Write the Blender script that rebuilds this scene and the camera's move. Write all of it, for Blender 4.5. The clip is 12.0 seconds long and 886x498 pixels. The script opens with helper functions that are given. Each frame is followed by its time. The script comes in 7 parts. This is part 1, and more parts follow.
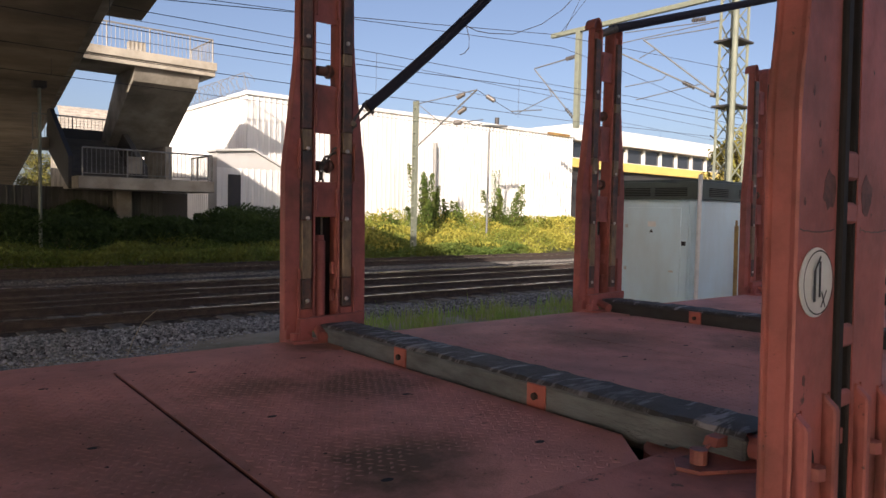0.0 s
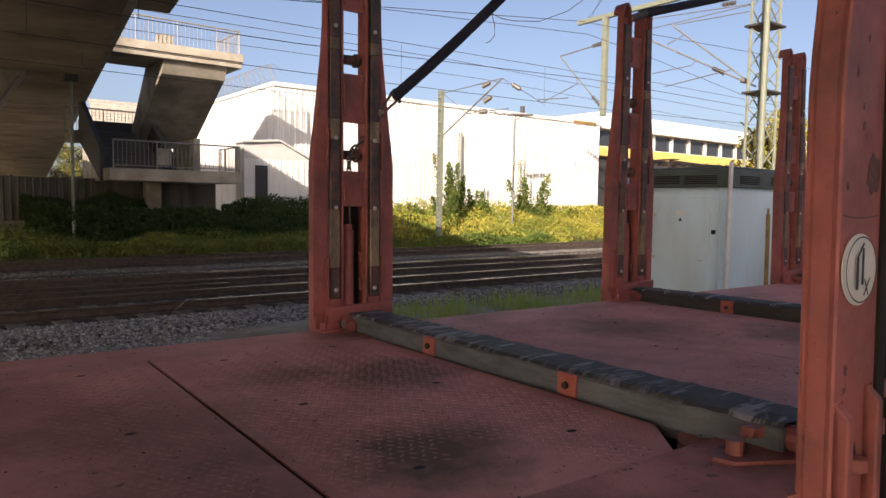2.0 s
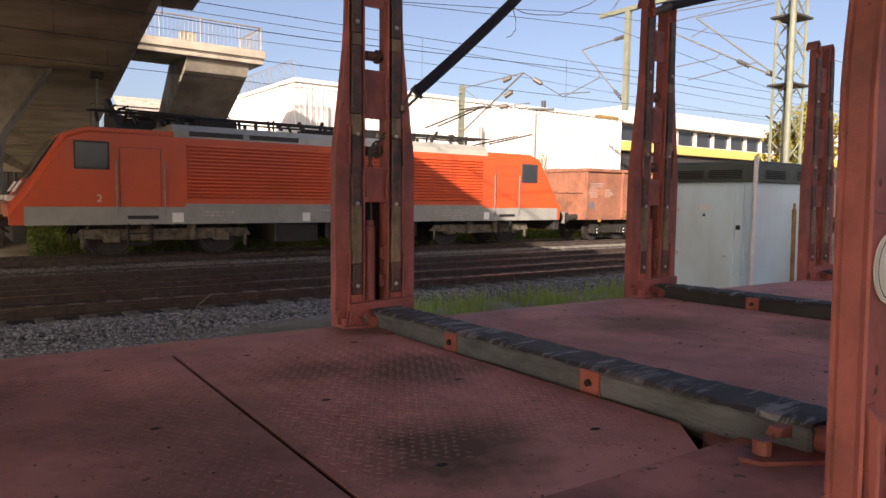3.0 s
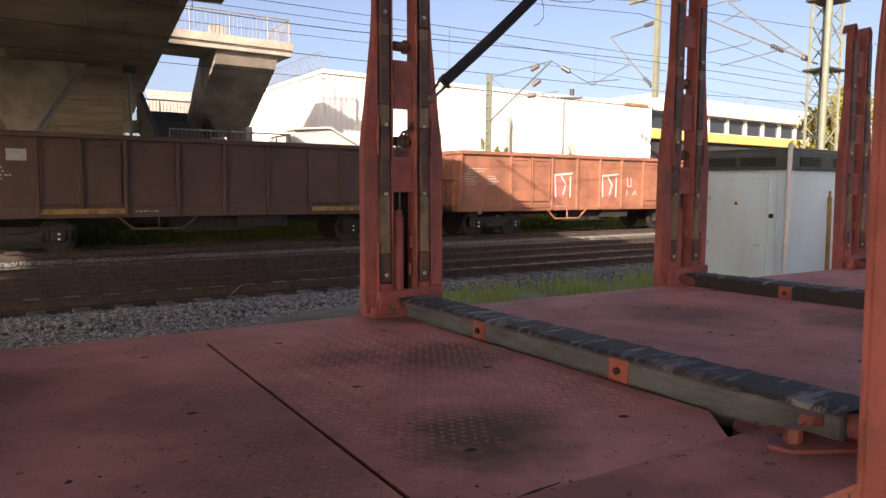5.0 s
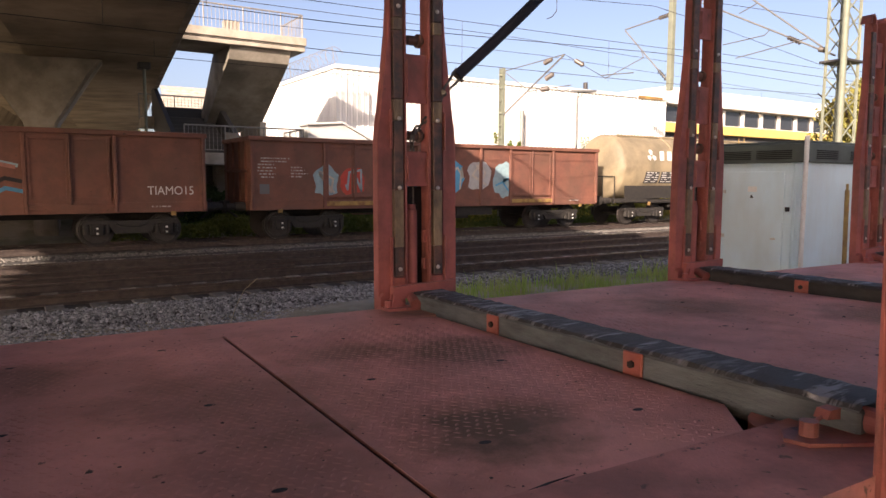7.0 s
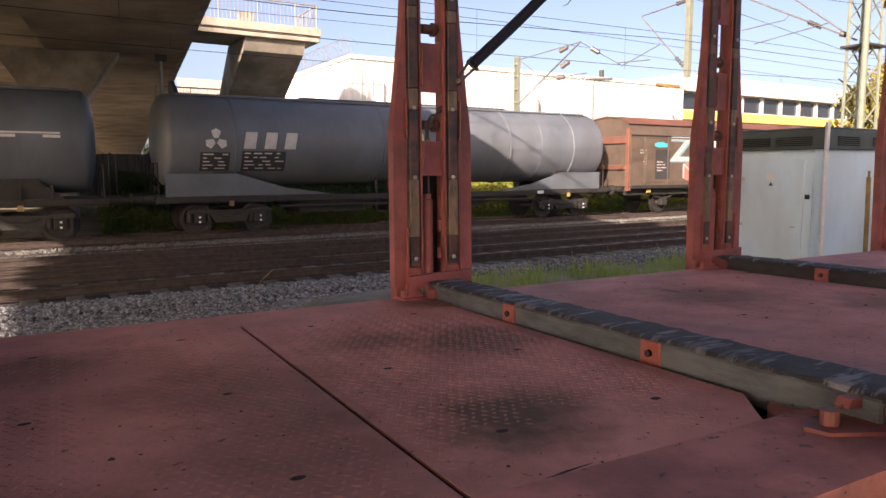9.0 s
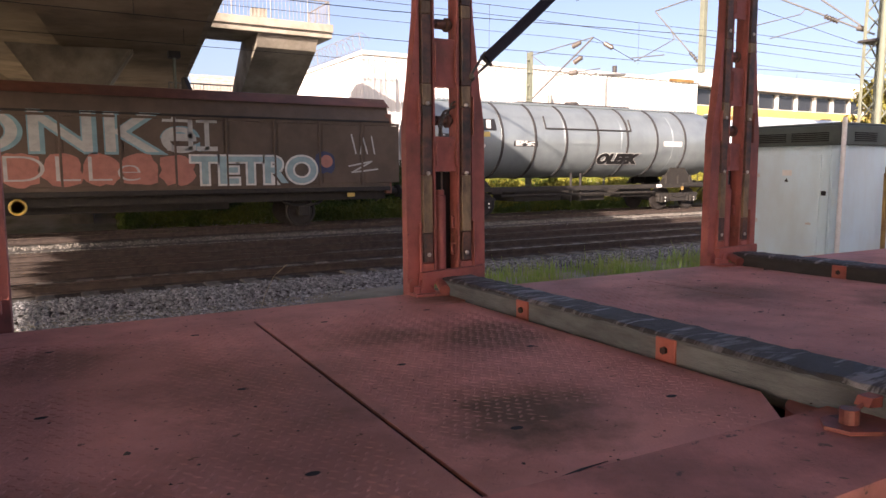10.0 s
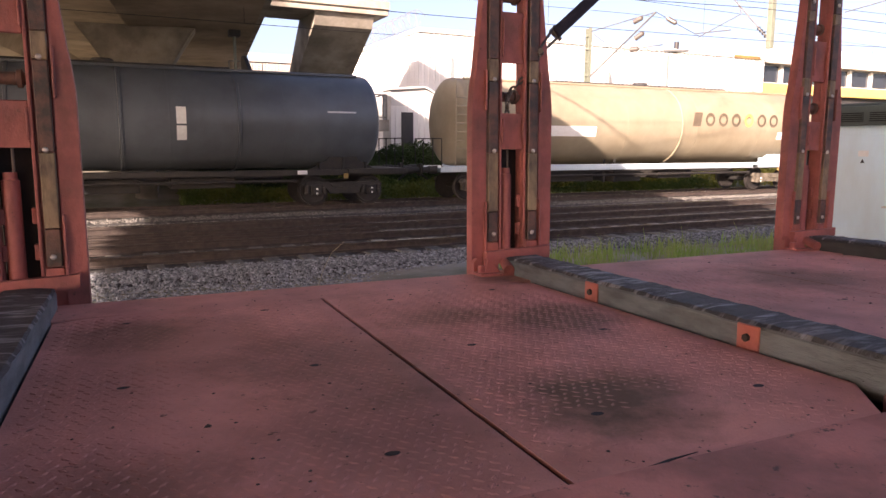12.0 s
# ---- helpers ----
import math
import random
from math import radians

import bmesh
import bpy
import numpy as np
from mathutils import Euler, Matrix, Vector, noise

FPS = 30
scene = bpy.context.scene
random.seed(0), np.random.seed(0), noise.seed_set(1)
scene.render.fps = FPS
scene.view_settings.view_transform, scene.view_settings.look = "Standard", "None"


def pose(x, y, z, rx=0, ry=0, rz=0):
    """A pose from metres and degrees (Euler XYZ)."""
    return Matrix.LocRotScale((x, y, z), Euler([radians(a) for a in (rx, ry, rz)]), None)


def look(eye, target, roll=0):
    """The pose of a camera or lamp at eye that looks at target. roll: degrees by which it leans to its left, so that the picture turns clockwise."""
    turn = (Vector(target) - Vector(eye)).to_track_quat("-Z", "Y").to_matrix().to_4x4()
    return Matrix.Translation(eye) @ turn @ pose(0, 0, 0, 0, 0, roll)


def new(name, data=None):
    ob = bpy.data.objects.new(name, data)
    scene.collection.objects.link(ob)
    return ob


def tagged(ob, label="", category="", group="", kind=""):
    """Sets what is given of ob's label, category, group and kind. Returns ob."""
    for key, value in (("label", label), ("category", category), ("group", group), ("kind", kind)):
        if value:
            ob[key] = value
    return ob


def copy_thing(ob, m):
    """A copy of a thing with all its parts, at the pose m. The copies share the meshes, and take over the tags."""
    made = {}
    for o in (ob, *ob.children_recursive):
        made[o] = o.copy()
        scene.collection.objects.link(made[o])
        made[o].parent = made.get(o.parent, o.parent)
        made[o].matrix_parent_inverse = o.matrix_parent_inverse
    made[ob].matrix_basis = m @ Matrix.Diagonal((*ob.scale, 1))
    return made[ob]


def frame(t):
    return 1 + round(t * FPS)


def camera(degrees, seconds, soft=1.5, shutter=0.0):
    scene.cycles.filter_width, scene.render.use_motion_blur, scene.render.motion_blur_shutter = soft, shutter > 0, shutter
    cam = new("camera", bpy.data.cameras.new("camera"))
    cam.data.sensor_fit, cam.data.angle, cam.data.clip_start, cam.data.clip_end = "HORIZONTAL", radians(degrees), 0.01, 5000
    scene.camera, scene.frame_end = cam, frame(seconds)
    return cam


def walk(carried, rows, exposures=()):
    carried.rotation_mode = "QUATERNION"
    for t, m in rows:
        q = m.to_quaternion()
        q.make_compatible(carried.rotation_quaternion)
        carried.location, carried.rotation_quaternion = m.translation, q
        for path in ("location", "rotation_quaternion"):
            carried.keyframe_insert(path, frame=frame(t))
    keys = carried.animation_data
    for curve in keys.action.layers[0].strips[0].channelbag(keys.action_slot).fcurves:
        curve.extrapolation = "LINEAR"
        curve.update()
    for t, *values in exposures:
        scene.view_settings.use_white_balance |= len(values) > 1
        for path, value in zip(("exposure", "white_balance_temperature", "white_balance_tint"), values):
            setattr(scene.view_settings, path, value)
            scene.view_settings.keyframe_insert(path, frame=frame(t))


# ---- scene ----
cam = camera(65.6, 12.0)

PATH = [
    (0, (0.082, 0.298, 1.904), (1.357, 1.835, 1.796), 1.3),
    (0.5, (0.078, 0.303, 1.903), (1.347, 1.844, 1.787), 1.6),
    (1, (0.075, 0.306, 1.901), (1.325, 1.861, 1.773), 1.3),
    (1.5, (0.073, 0.311, 1.9), (1.304, 1.882, 1.771), 1.1),
    (2, (0.076, 0.316, 1.898), (1.293, 1.897, 1.759), 1.0),
    (2.5, (0.078, 0.326, 1.9), (1.271, 1.924, 1.757), 0.9),
    (3, (0.076, 0.325, 1.902), (1.245, 1.941, 1.748), 0.9),
    (4.8, (0.063, 0.311, 1.898), (1.173, 1.965, 1.716), 0.4),
    (5, (0.064, 0.311, 1.898), (1.165, 1.97, 1.715), 0.5),
    (5.5, (0.066, 0.312, 1.897), (1.158, 1.976, 1.705), 0.4),
    (6, (0.061, 0.312, 1.899), (1.134, 1.989, 1.706), 0.2),
    (6.5, (0.059, 0.31, 1.897), (1.127, 1.989, 1.7), 0.1),
    (7, (0.058, 0.307, 1.895), (1.127, 1.986, 1.696), 0.3),
    (9, (0.058, 0.31, 1.892), (1.087, 2.01, 1.664), -0.1),
    (9.5, (0.058, 0.314, 1.891), (1.071, 2.023, 1.658), -0.2),
    (10, (0.056, 0.322, 1.89), (1.055, 2.038, 1.651), -0.1),
    (10.5, (0.055, 0.332, 1.888), (1.032, 2.057, 1.625), -0.2),
    (11, (0.051, 0.358, 1.885), (0.986, 2.101, 1.591), -0.2),
    (11.5, (0.041, 0.392, 1.882), (0.954, 2.144, 1.57), 0.2),
    (12, (0.015, 0.397, 1.882), (0.878, 2.176, 1.583), 0.2),
]
EXPOSURES = [(0.0, 0.82, 6700, 18), (3.0, 1.06, 7100, 20), (5.0, 1.24, 7150, 22), (7.0, 1.3, 7250, 24), (9.0, 1.42, 7200, 25), (10.5, 1.48, 7050, 26), (12.0, 1.8, 7150, 30)]
walk(cam, [(t, look(e, a, r)) for t, e, a, r in PATH], EXPOSURES)

SKY_STRENGTH, SUN_STRENGTH = 0.1, 5.0

# ---- light ----
SUN_WAY = Vector((1.28, 1.0, -0.61)).normalized()
world = bpy.data.worlds.new("daylight")
scene.world = world
world.use_nodes = True
wn = world.node_tree.nodes
wn.clear()
sky = wn.new("ShaderNodeTexSky")
sky.sky_type = "NISHITA"
sky.sun_disc = False
sky.sun_elevation = radians(21.3)
sky.sun_rotation = math.atan2(-SUN_WAY.x, -SUN_WAY.y)
sky.air_density, sky.dust_density, sky.ozone_density = 0.7, 3.2, 1.0
back = wn.new("ShaderNodeBackground")
back.inputs["Strength"].default_value = SKY_STRENGTH
wout = wn.new("ShaderNodeOutputWorld")
world.node_tree.links.new(sky.outputs[0], back.inputs[0])
world.node_tree.links.new(back.outputs[0], wout.inputs[0])
sun = new("sun", bpy.data.lights.new("sun", "SUN"))
sun.data.energy, sun.data.angle, sun.data.color = SUN_STRENGTH, radians(0.6), (1.0, 0.9, 0.76)
sun.matrix_world = look((0, 0, 60), Vector((0, 0, 60)) + SUN_WAY)


# ---- materials ----
def mat(name, color, rough=0.6, metal=0.0, second=None, scale=4.0, amount=0.5, grime=None, grime_amount=0.3,
        grime_scale=0.8, bump=0.15, bump_scale=60.0, vary=0.0, edge=(0.42, 0.62), clear=0.0, stretch=(1, 1, 1), specks=None, speck_scale=14.0, speck_at=0.68):
    """Paint or stone with a patchy second tone, larger stains, fine relief, and some difference from piece to piece."""
    m = bpy.data.materials.new(name)
    m.use_nodes = True
    nt = m.node_tree
    n, l = nt.nodes, nt.links
    b = n["Principled BSDF"]
    b.inputs["Roughness"].default_value, b.inputs["Metallic"].default_value = rough, metal
    b.inputs["Coat Weight"].default_value = clear
    tc = n.new("ShaderNodeTexCoord")
    mp = n.new("ShaderNodeMapping")
    mp.inputs["Scale"].default_value = stretch
    l.new(tc.outputs["Object"], mp.inputs[0])

    def noise_tex(sc, detail, rough_):
        t = n.new("ShaderNodeTexNoise")
        t.inputs["Scale"].default_value, t.inputs["Detail"].default_value, t.inputs["Roughness"].default_value = sc, detail, rough_
        l.new(mp.outputs[0], t.inputs["Vector"])
        return t

    def ramp(src, lo, hi):
        r = n.new("ShaderNodeMapRange")
        r.inputs[1].default_value, r.inputs[2].default_value = lo, hi
        r.clamp = True
        l.new(src, r.inputs[0])
        return r.outputs[0]

    def mix(fac, a, c, mode="MIX"):
        x = n.new("ShaderNodeMix")
        x.data_type, x.blend_type = "RGBA", mode
        if isinstance(fac, float):
            x.inputs[0].default_value = fac
        else:
            l.new(fac, x.inputs[0])
        for i, v in ((6, a), (7, c)):
            if isinstance(v, tuple):
                x.inputs[i].default_value = (*v, 1)
            else:
                l.new(v, x.inputs[i])
        return x.outputs[2]

    def times(src, k):
        x = n.new("ShaderNodeMath")
        x.operation = "MULTIPLY"
        x.inputs[1].default_value = k
        l.new(src, x.inputs[0])
        return x.outputs[0]

    col = color
    t1 = noise_tex(scale, 8, 0.65)
    if second:
        col = mix(times(ramp(t1.outputs[0], *edge), amount), col, second)
    if grime:
        t2 = noise_tex(grime_scale, 6, 0.6)
        col = mix(times(ramp(t2.outputs[0], 0.45, 0.7), grime_amount), col, grime)
    if specks:
        t4 = noise_tex(speck_scale, 5, 0.75)
        col = mix(times(ramp(t4.outputs[0], speck_at, speck_at + 0.05), 0.85), col, specks)
    if vary:
        oi = n.new("ShaderNodeObjectInfo")
        ge = n.new("ShaderNodeNewGeometry")
        ad = n.new("ShaderNodeMath")
        ad.operation = "ADD"
        l.new(oi.outputs["Random"], ad.inputs[0])
        l.new(ge.outputs["Random Per Island"], ad.inputs[1])
        hv = n.new("ShaderNodeHueSaturation")
        mr = n.new("ShaderNodeMapRange")
        mr.inputs[2].default_value = 2.0
        mr.inputs[3].default_value, mr.inputs[4].default_value = 1 - vary, 1 + vary
        l.new(ad.outputs[0], mr.inputs[0])
        l.new(mr.outputs[0], hv.inputs["Value"])
        if isinstance(col, tuple):
            hv.inputs["Color"].default_value = (*col, 1)
        else:
            l.new(col, hv.inputs["Color"])
        col = hv.outputs[0]
    if isinstance(col, tuple):
        b.inputs["Base Color"].default_value = (*col, 1)
    else:
        l.new(col, b.inputs["Base Color"])
    rr = n.new("ShaderNodeMapRange")
    rr.inputs[3].default_value, rr.inputs[4].default_value = max(0.04, rough - 0.12), min(1, rough + 0.15)
    l.new(t1.outputs[0], rr.inputs[0])
    l.new(rr.outputs[0], b.inputs["Roughness"])
    if bump:
        t3 = noise_tex(bump_scale, 4, 0.6)
        bp = n.new("ShaderNodeBump")
        bp.inputs["Strength"].default_value, bp.inputs["Distance"].default_value = bump, 0.01
        l.new(t3.outputs[0], bp.inputs["Height"])
        l.new(bp.outputs[0], b.inputs["Normal"])
    return m


def glass_mat(name, color, rough=0.05):
    m = bpy.data.materials.new(name)
    m.use_nodes = True
    b = m.node_tree.nodes["Principled BSDF"]
    b.inputs["Base Color"].default_value = (*color, 1)
    b.inputs["Roughness"].default_value, b.inputs["Specular IOR Level"].default_value = rough, 0.8
    return m


RED = mat("red_wagon_paint", (0.37, 0.112, 0.102), 0.55, second=(0.24, 0.075, 0.068), scale=5, amount=0.9, grime=(0.09, 0.048, 0.04), grime_amount=0.75, grime_scale=3.0, bump=0.2, stretch=(1.1, 1.1, 0.85), specks=(0.035, 0.028, 0.026), speck_scale=15, speck_at=0.635)
RED_BRIGHT = mat("bright_red_paint", (0.43, 0.13, 0.1), 0.5, second=(0.3, 0.08, 0.06), scale=9, amount=0.7, bump=0.1)
DECK = mat("worn_red_deck_paint", (0.7, 0.315, 0.268), 0.7, second=(0.54, 0.245, 0.21), scale=3.4, amount=0.7, grime=(0.25, 0.135, 0.115), grime_amount=0.5, grime_scale=1.9, bump=0.3, bump_scale=90, specks=(0.11, 0.06, 0.05), speck_scale=26, speck_at=0.615)


def add_stains(m, spots, color):
    """Grease and dirt ground into the plates in roundish patches, in metres on the deck."""
    n, l = m.node_tree.nodes, m.node_tree.links
    b = n["Principled BSDF"]
    src = b.inputs["Base Color"].links[0].from_socket
    tc = n.new("ShaderNodeTexCoord")
    nz = n.new("ShaderNodeTexNoise")
    nz.inputs["Scale"].default_value, nz.inputs["Detail"].default_value, nz.inputs["Roughness"].default_value = 6.0, 9, 0.7
    l.new(tc.outputs["Object"], nz.inputs["Vector"])
    for x, y, r, k in spots:
        d = n.new("ShaderNodeVectorMath")
        d.operation = "DISTANCE"
        d.inputs[1].default_value = (x, y, 0)
        l.new(tc.outputs["Object"], d.inputs[0])
        a = n.new("ShaderNodeMath")
        a.operation = "MULTIPLY_ADD"
        a.inputs[1].default_value, a.inputs[2].default_value = 1.3 * r, -0.65 * r
        l.new(nz.outputs[0], a.inputs[0])
        e = n.new("ShaderNodeMath")
        e.operation = "ADD"
        l.new(d.outputs["Value"], e.inputs[0])
        l.new(a.outputs[0], e.inputs[1])
        q = n.new("ShaderNodeMapRange")
        q.inputs[1].default_value, q.inputs[2].default_value, q.inputs[3].default_value, q.inputs[4].default_value = r, r * 0.35, 0.0, k
        l.new(e.outputs[0], q.inputs[0])
        x_ = n.new("ShaderNodeMix")
        x_.data_type = "RGBA"
        l.new(q.outputs[0], x_.inputs[0])
        l.new(src, x_.inputs[6])
        x_.inputs[7].default_value = (*color, 1)
        src = x_.outputs[2]
    l.new(src, b.inputs["Base Color"])


EDGE = mat("dirty_red_edge_paint", (0.6, 0.235, 0.2), 0.72, second=(0.42, 0.16, 0.135), scale=2.6, amount=0.9, grime=(0.13, 0.08, 0.065), grime_amount=0.7, grime_scale=1.3, bump=0.3, bump_scale=90, specks=(0.09, 0.06, 0.05), speck_scale=20, speck_at=0.6)
DECK.node_tree.nodes["Principled BSDF"].inputs["Specular IOR Level"].default_value = 0.22
TREAD = DECK.copy()
TREAD.name = "rubbed_tread_paint"
STAINS = [(-0.42, -1.12, 0.36, 0.75), (-0.85, -0.95, 0.26, 0.55), (-0.82, -1.98, 0.33, 0.9), (-1.35, -1.35, 0.5, 0.42), (-1.4, -1.95, 0.45, 0.36), (-1.75, -0.95, 0.45, 0.28), (-2.0, -0.7, 0.3, 0.5), (0.1, -2.5, 0.3, 0.85), (1.3, -0.9, 0.5, 0.6), (2.0, -1.6, 0.45, 0.65), (-2.0, -2.1, 0.3, 0.5), (-0.15, -0.2, 0.25, 0.6)]
add_stains(DECK, STAINS, (0.1, 0.066, 0.034))
add_stains(TREAD, [(x, y, r, k * 0.62) for x, y, r, k in STAINS], (0.15, 0.115, 0.075))
GUIDE = mat("greasy_guide_steel", (0.045, 0.036, 0.034), 0.5, second=(0.19, 0.09, 0.065), scale=8, amount=0.75, bump=0.2)
GUIDE_BARE = mat("scraped_ochre_steel", (0.26, 0.195, 0.12), 0.5, second=(0.07, 0.05, 0.04), scale=12, amount=0.85, bump=0.2, stretch=(1, 1, 0.35))
GREASE = mat("old_grease_stain", (0.13, 0.05, 0.042), 0.6, second=(0.07, 0.034, 0.03), scale=30, amount=0.9, bump=0.2)
BOLT = mat("zinc_bolt", (0.55, 0.53, 0.5), 0.35, 0.8, bump=0)
# rubber black, also laid into slots and gaps as their shade
BLACK = mat("black_rubber_and_gap_shade", (0.018, 0.018, 0.02), 0.6, second=(0.03, 0.028, 0.028), scale=9, bump=0.1)
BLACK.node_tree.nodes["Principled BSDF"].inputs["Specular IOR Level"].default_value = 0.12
BEAM = mat("weathered_grey_timber", (0.15, 0.168, 0.182), 0.8, second=(0.085, 0.096, 0.104), scale=5, amount=0.9, grime=(0.04, 0.038, 0.036), grime_amount=0.6, grime_scale=1.6, bump=0.45, bump_scale=34, stretch=(3, 0.8, 3), specks=(0.26, 0.25, 0.24), speck_scale=22, speck_at=0.7)
BEAM_TOP = mat("abraded_dark_rubber", (0.04, 0.039, 0.043), 0.72, second=(0.3, 0.3, 0.33), scale=6.5, amount=0.85, edge=(0.52, 0.6), grime=(0.02, 0.019, 0.02), grime_amount=0.8, grime_scale=3.0, bump=0.6, bump_scale=45, stretch=(0.7, 3.2, 1))
BEAM_TARRED = mat("tarred_black_timber", (0.03, 0.03, 0.032), 0.75, second=(0.055, 0.055, 0.058), scale=6, amount=0.7, bump=0.45, bump_scale=34, stretch=(3, 0.8, 3))
CHAIN = mat("dark_chain_steel", (0.13, 0.12, 0.11), 0.45, 0.5, second=(0.06, 0.05, 0.042), scale=30, bump=0.1)
STRAP = mat("navy_sleeve_cloth", (0.012, 0.013, 0.028), 0.85, second=(0.025, 0.025, 0.045), scale=40, bump=0.5, bump_scale=200)
RUST = mat("rail_rust", (0.052, 0.037, 0.031), 0.85, second=(0.026, 0.019, 0.017), scale=6, amount=0.8, bump=0.3)
SLEEPER_OLD = mat("oily_dark_sleeper", (0.08, 0.077, 0.073), 0.9, second=(0.036, 0.034, 0.032), scale=8, bump=0.3, vary=0.2)
RAILTOP = mat("polished_rail_head", (0.5, 0.48, 0.46), 0.22, 1.0, bump=0)
SLEEPER = mat("grey_concrete_sleeper", (0.17, 0.16, 0.145), 0.85, second=(0.08, 0.07, 0.062), scale=5, amount=0.8, bump=0.4, vary=0.25)
BALLAST = mat("rail_ballast", (0.068, 0.066, 0.064), 0.95, second=(0.02, 0.017, 0.016), scale=11, amount=1.0, grime=(0.035, 0.025, 0.02), grime_amount=0.7, grime_scale=0.25, bump=1.0, bump_scale=22)
STONE = mat("crushed_stone", (0.27, 0.28, 0.295), 0.9, second=(0.035, 0.036, 0.04), scale=11, amount=0.9, bump=0.3, vary=0.9)
STONE_TAN = mat("brown_dusted_stone", (0.17, 0.16, 0.145), 0.9, second=(0.055, 0.052, 0.048), scale=18, amount=0.7, bump=0.25, vary=0.7)
SOIL = mat("trackside_soil", (0.31, 0.28, 0.235), 0.95, second=(0.13, 0.12, 0.07), scale=0.6, amount=0.9, grime=(0.055, 0.075, 0.022), grime_amount=0.8, grime_scale=0.12, bump=0.8, bump_scale=9)
CONCRETE = mat("weathered_concrete", (0.36, 0.33, 0.275), 0.85, second=(0.23, 0.205, 0.165), scale=1.2, amount=0.85, grime=(0.085, 0.072, 0.056), grime_amount=0.75, grime_scale=0.4, bump=0.4, bump_scale=14, specks=(0.1, 0.085, 0.07), speck_scale=6, speck_at=0.66)
SOFFIT = mat("stained_bridge_concrete", (0.34, 0.27, 0.195), 0.85, second=(0.23, 0.18, 0.125), scale=0.6, amount=0.85, grime=(0.06, 0.045, 0.032), grime_amount=0.8, grime_scale=0.22, bump=0.35, bump_scale=9)
FENCE = mat("mossy_grey_fence_sheet", (0.1, 0.097, 0.086), 0.8, second=(0.06, 0.06, 0.05), scale=1.5, amount=0.85, grime=(0.04, 0.042, 0.03), grime_amount=0.7, grime_scale=0.6, bump=0.15, stretch=(2, 2, 0.4))
ROOFTILE = mat("sunbleached_roof_tile", (0.4, 0.37, 0.32), 0.8, second=(0.27, 0.245, 0.21), scale=2, amount=0.8, bump=0.3)
# stair concrete with the shade beneath the landings put into its colour
CONCRETE_SHADED = mat("concrete_with_stair_shade", (0.07, 0.066, 0.06), 0.85, second=(0.12, 0.112, 0.1), scale=1.6, amount=0.7, grime=(0.03, 0.028, 0.026), grime_amount=0.6, bump=0.3, bump_scale=18)
STEEL_DARK = mat("dark_bridge_steel", (0.03, 0.03, 0.033), 0.6, second=(0.05, 0.045, 0.04), scale=3, bump=0.1)
RAILING = mat("galvanised_railing", (0.25, 0.25, 0.24), 0.6, 0.3, second=(0.16, 0.15, 0.14), scale=6, bump=0)
CLAD = mat("white_sheet_cladding", (0.68, 0.68, 0.665), 0.45, second=(0.58, 0.58, 0.565), scale=0.7, amount=0.6, grime=(0.42, 0.41, 0.37), grime_amount=0.35, grime_scale=0.5, bump=0.03, stretch=(1, 1, 0.2))
CLAD_GREY = mat("grey_sheet_cladding", (0.5, 0.5, 0.49), 0.5, second=(0.4, 0.4, 0.39), scale=0.7, bump=0.03)
YELLOW = mat("yellow_fascia", (0.6, 0.45, 0.14), 0.5, second=(0.55, 0.39, 0.1), scale=2, bump=0.05)
WINDOW = glass_mat("dark_window_glass", (0.03, 0.035, 0.045), 0.08)
CAB = mat("pale_grey_cabinet_paint", (0.62, 0.8, 0.89), 0.4, second=(0.61, 0.73, 0.78), scale=1.5, amount=0.6, grime=(0.38, 0.4, 0.35), grime_amount=0.35, grime_scale=1.2, bump=0.05, stretch=(1, 1, 0.4))
CAB_ROOF = mat("dark_grey_green_cabinet_roof", (0.075, 0.095, 0.085), 0.5, second=(0.05, 0.06, 0.055), scale=3, bump=0.1)
WHITE = mat("white_paint", (0.75, 0.75, 0.74), 0.5, second=(0.6, 0.6, 0.58), scale=12, amount=0.5, bump=0)
MAST = mat("grey_green_mast_paint", (0.165, 0.185, 0.14), 0.6, second=(0.115, 0.125, 0.1), scale=4, bump=0.1)
TUBE = mat("dull_galvanised_tube", (0.13, 0.137, 0.135), 0.6, 0.2, second=(0.2, 0.205, 0.2), scale=6, amount=0.5, bump=0)
INSUL = mat("brown_insulator", (0.09, 0.08, 0.072), 0.35, bump=0)
WIRE = mat("overhead_wire", (0.035, 0.034, 0.036), 0.7, 0.2, bump=0)
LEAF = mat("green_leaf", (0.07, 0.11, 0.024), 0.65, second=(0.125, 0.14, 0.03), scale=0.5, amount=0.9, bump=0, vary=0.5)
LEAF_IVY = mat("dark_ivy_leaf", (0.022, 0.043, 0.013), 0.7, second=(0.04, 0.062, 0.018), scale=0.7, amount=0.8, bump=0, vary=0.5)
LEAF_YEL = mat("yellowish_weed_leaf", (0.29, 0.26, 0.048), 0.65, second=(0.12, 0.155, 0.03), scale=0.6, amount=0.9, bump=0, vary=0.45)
LEAF_TREE = mat("autumn_tree_leaf", (0.2, 0.175, 0.045), 0.65, second=(0.11, 0.13, 0.035), scale=0.3, amount=0.9, bump=0, vary=0.5)
for leaf in (LEAF, LEAF_IVY, LEAF_YEL, LEAF_TREE):
    leaf.node_tree.nodes["Principled BSDF"].inputs["Specular IOR Level"].default_value = 0.15
GRASS = mat("trackside_grass", (0.17, 0.3, 0.05), 0.65, second=(0.25, 0.25, 0.09), scale=0.8, amount=0.8, bump=0, vary=0.45)
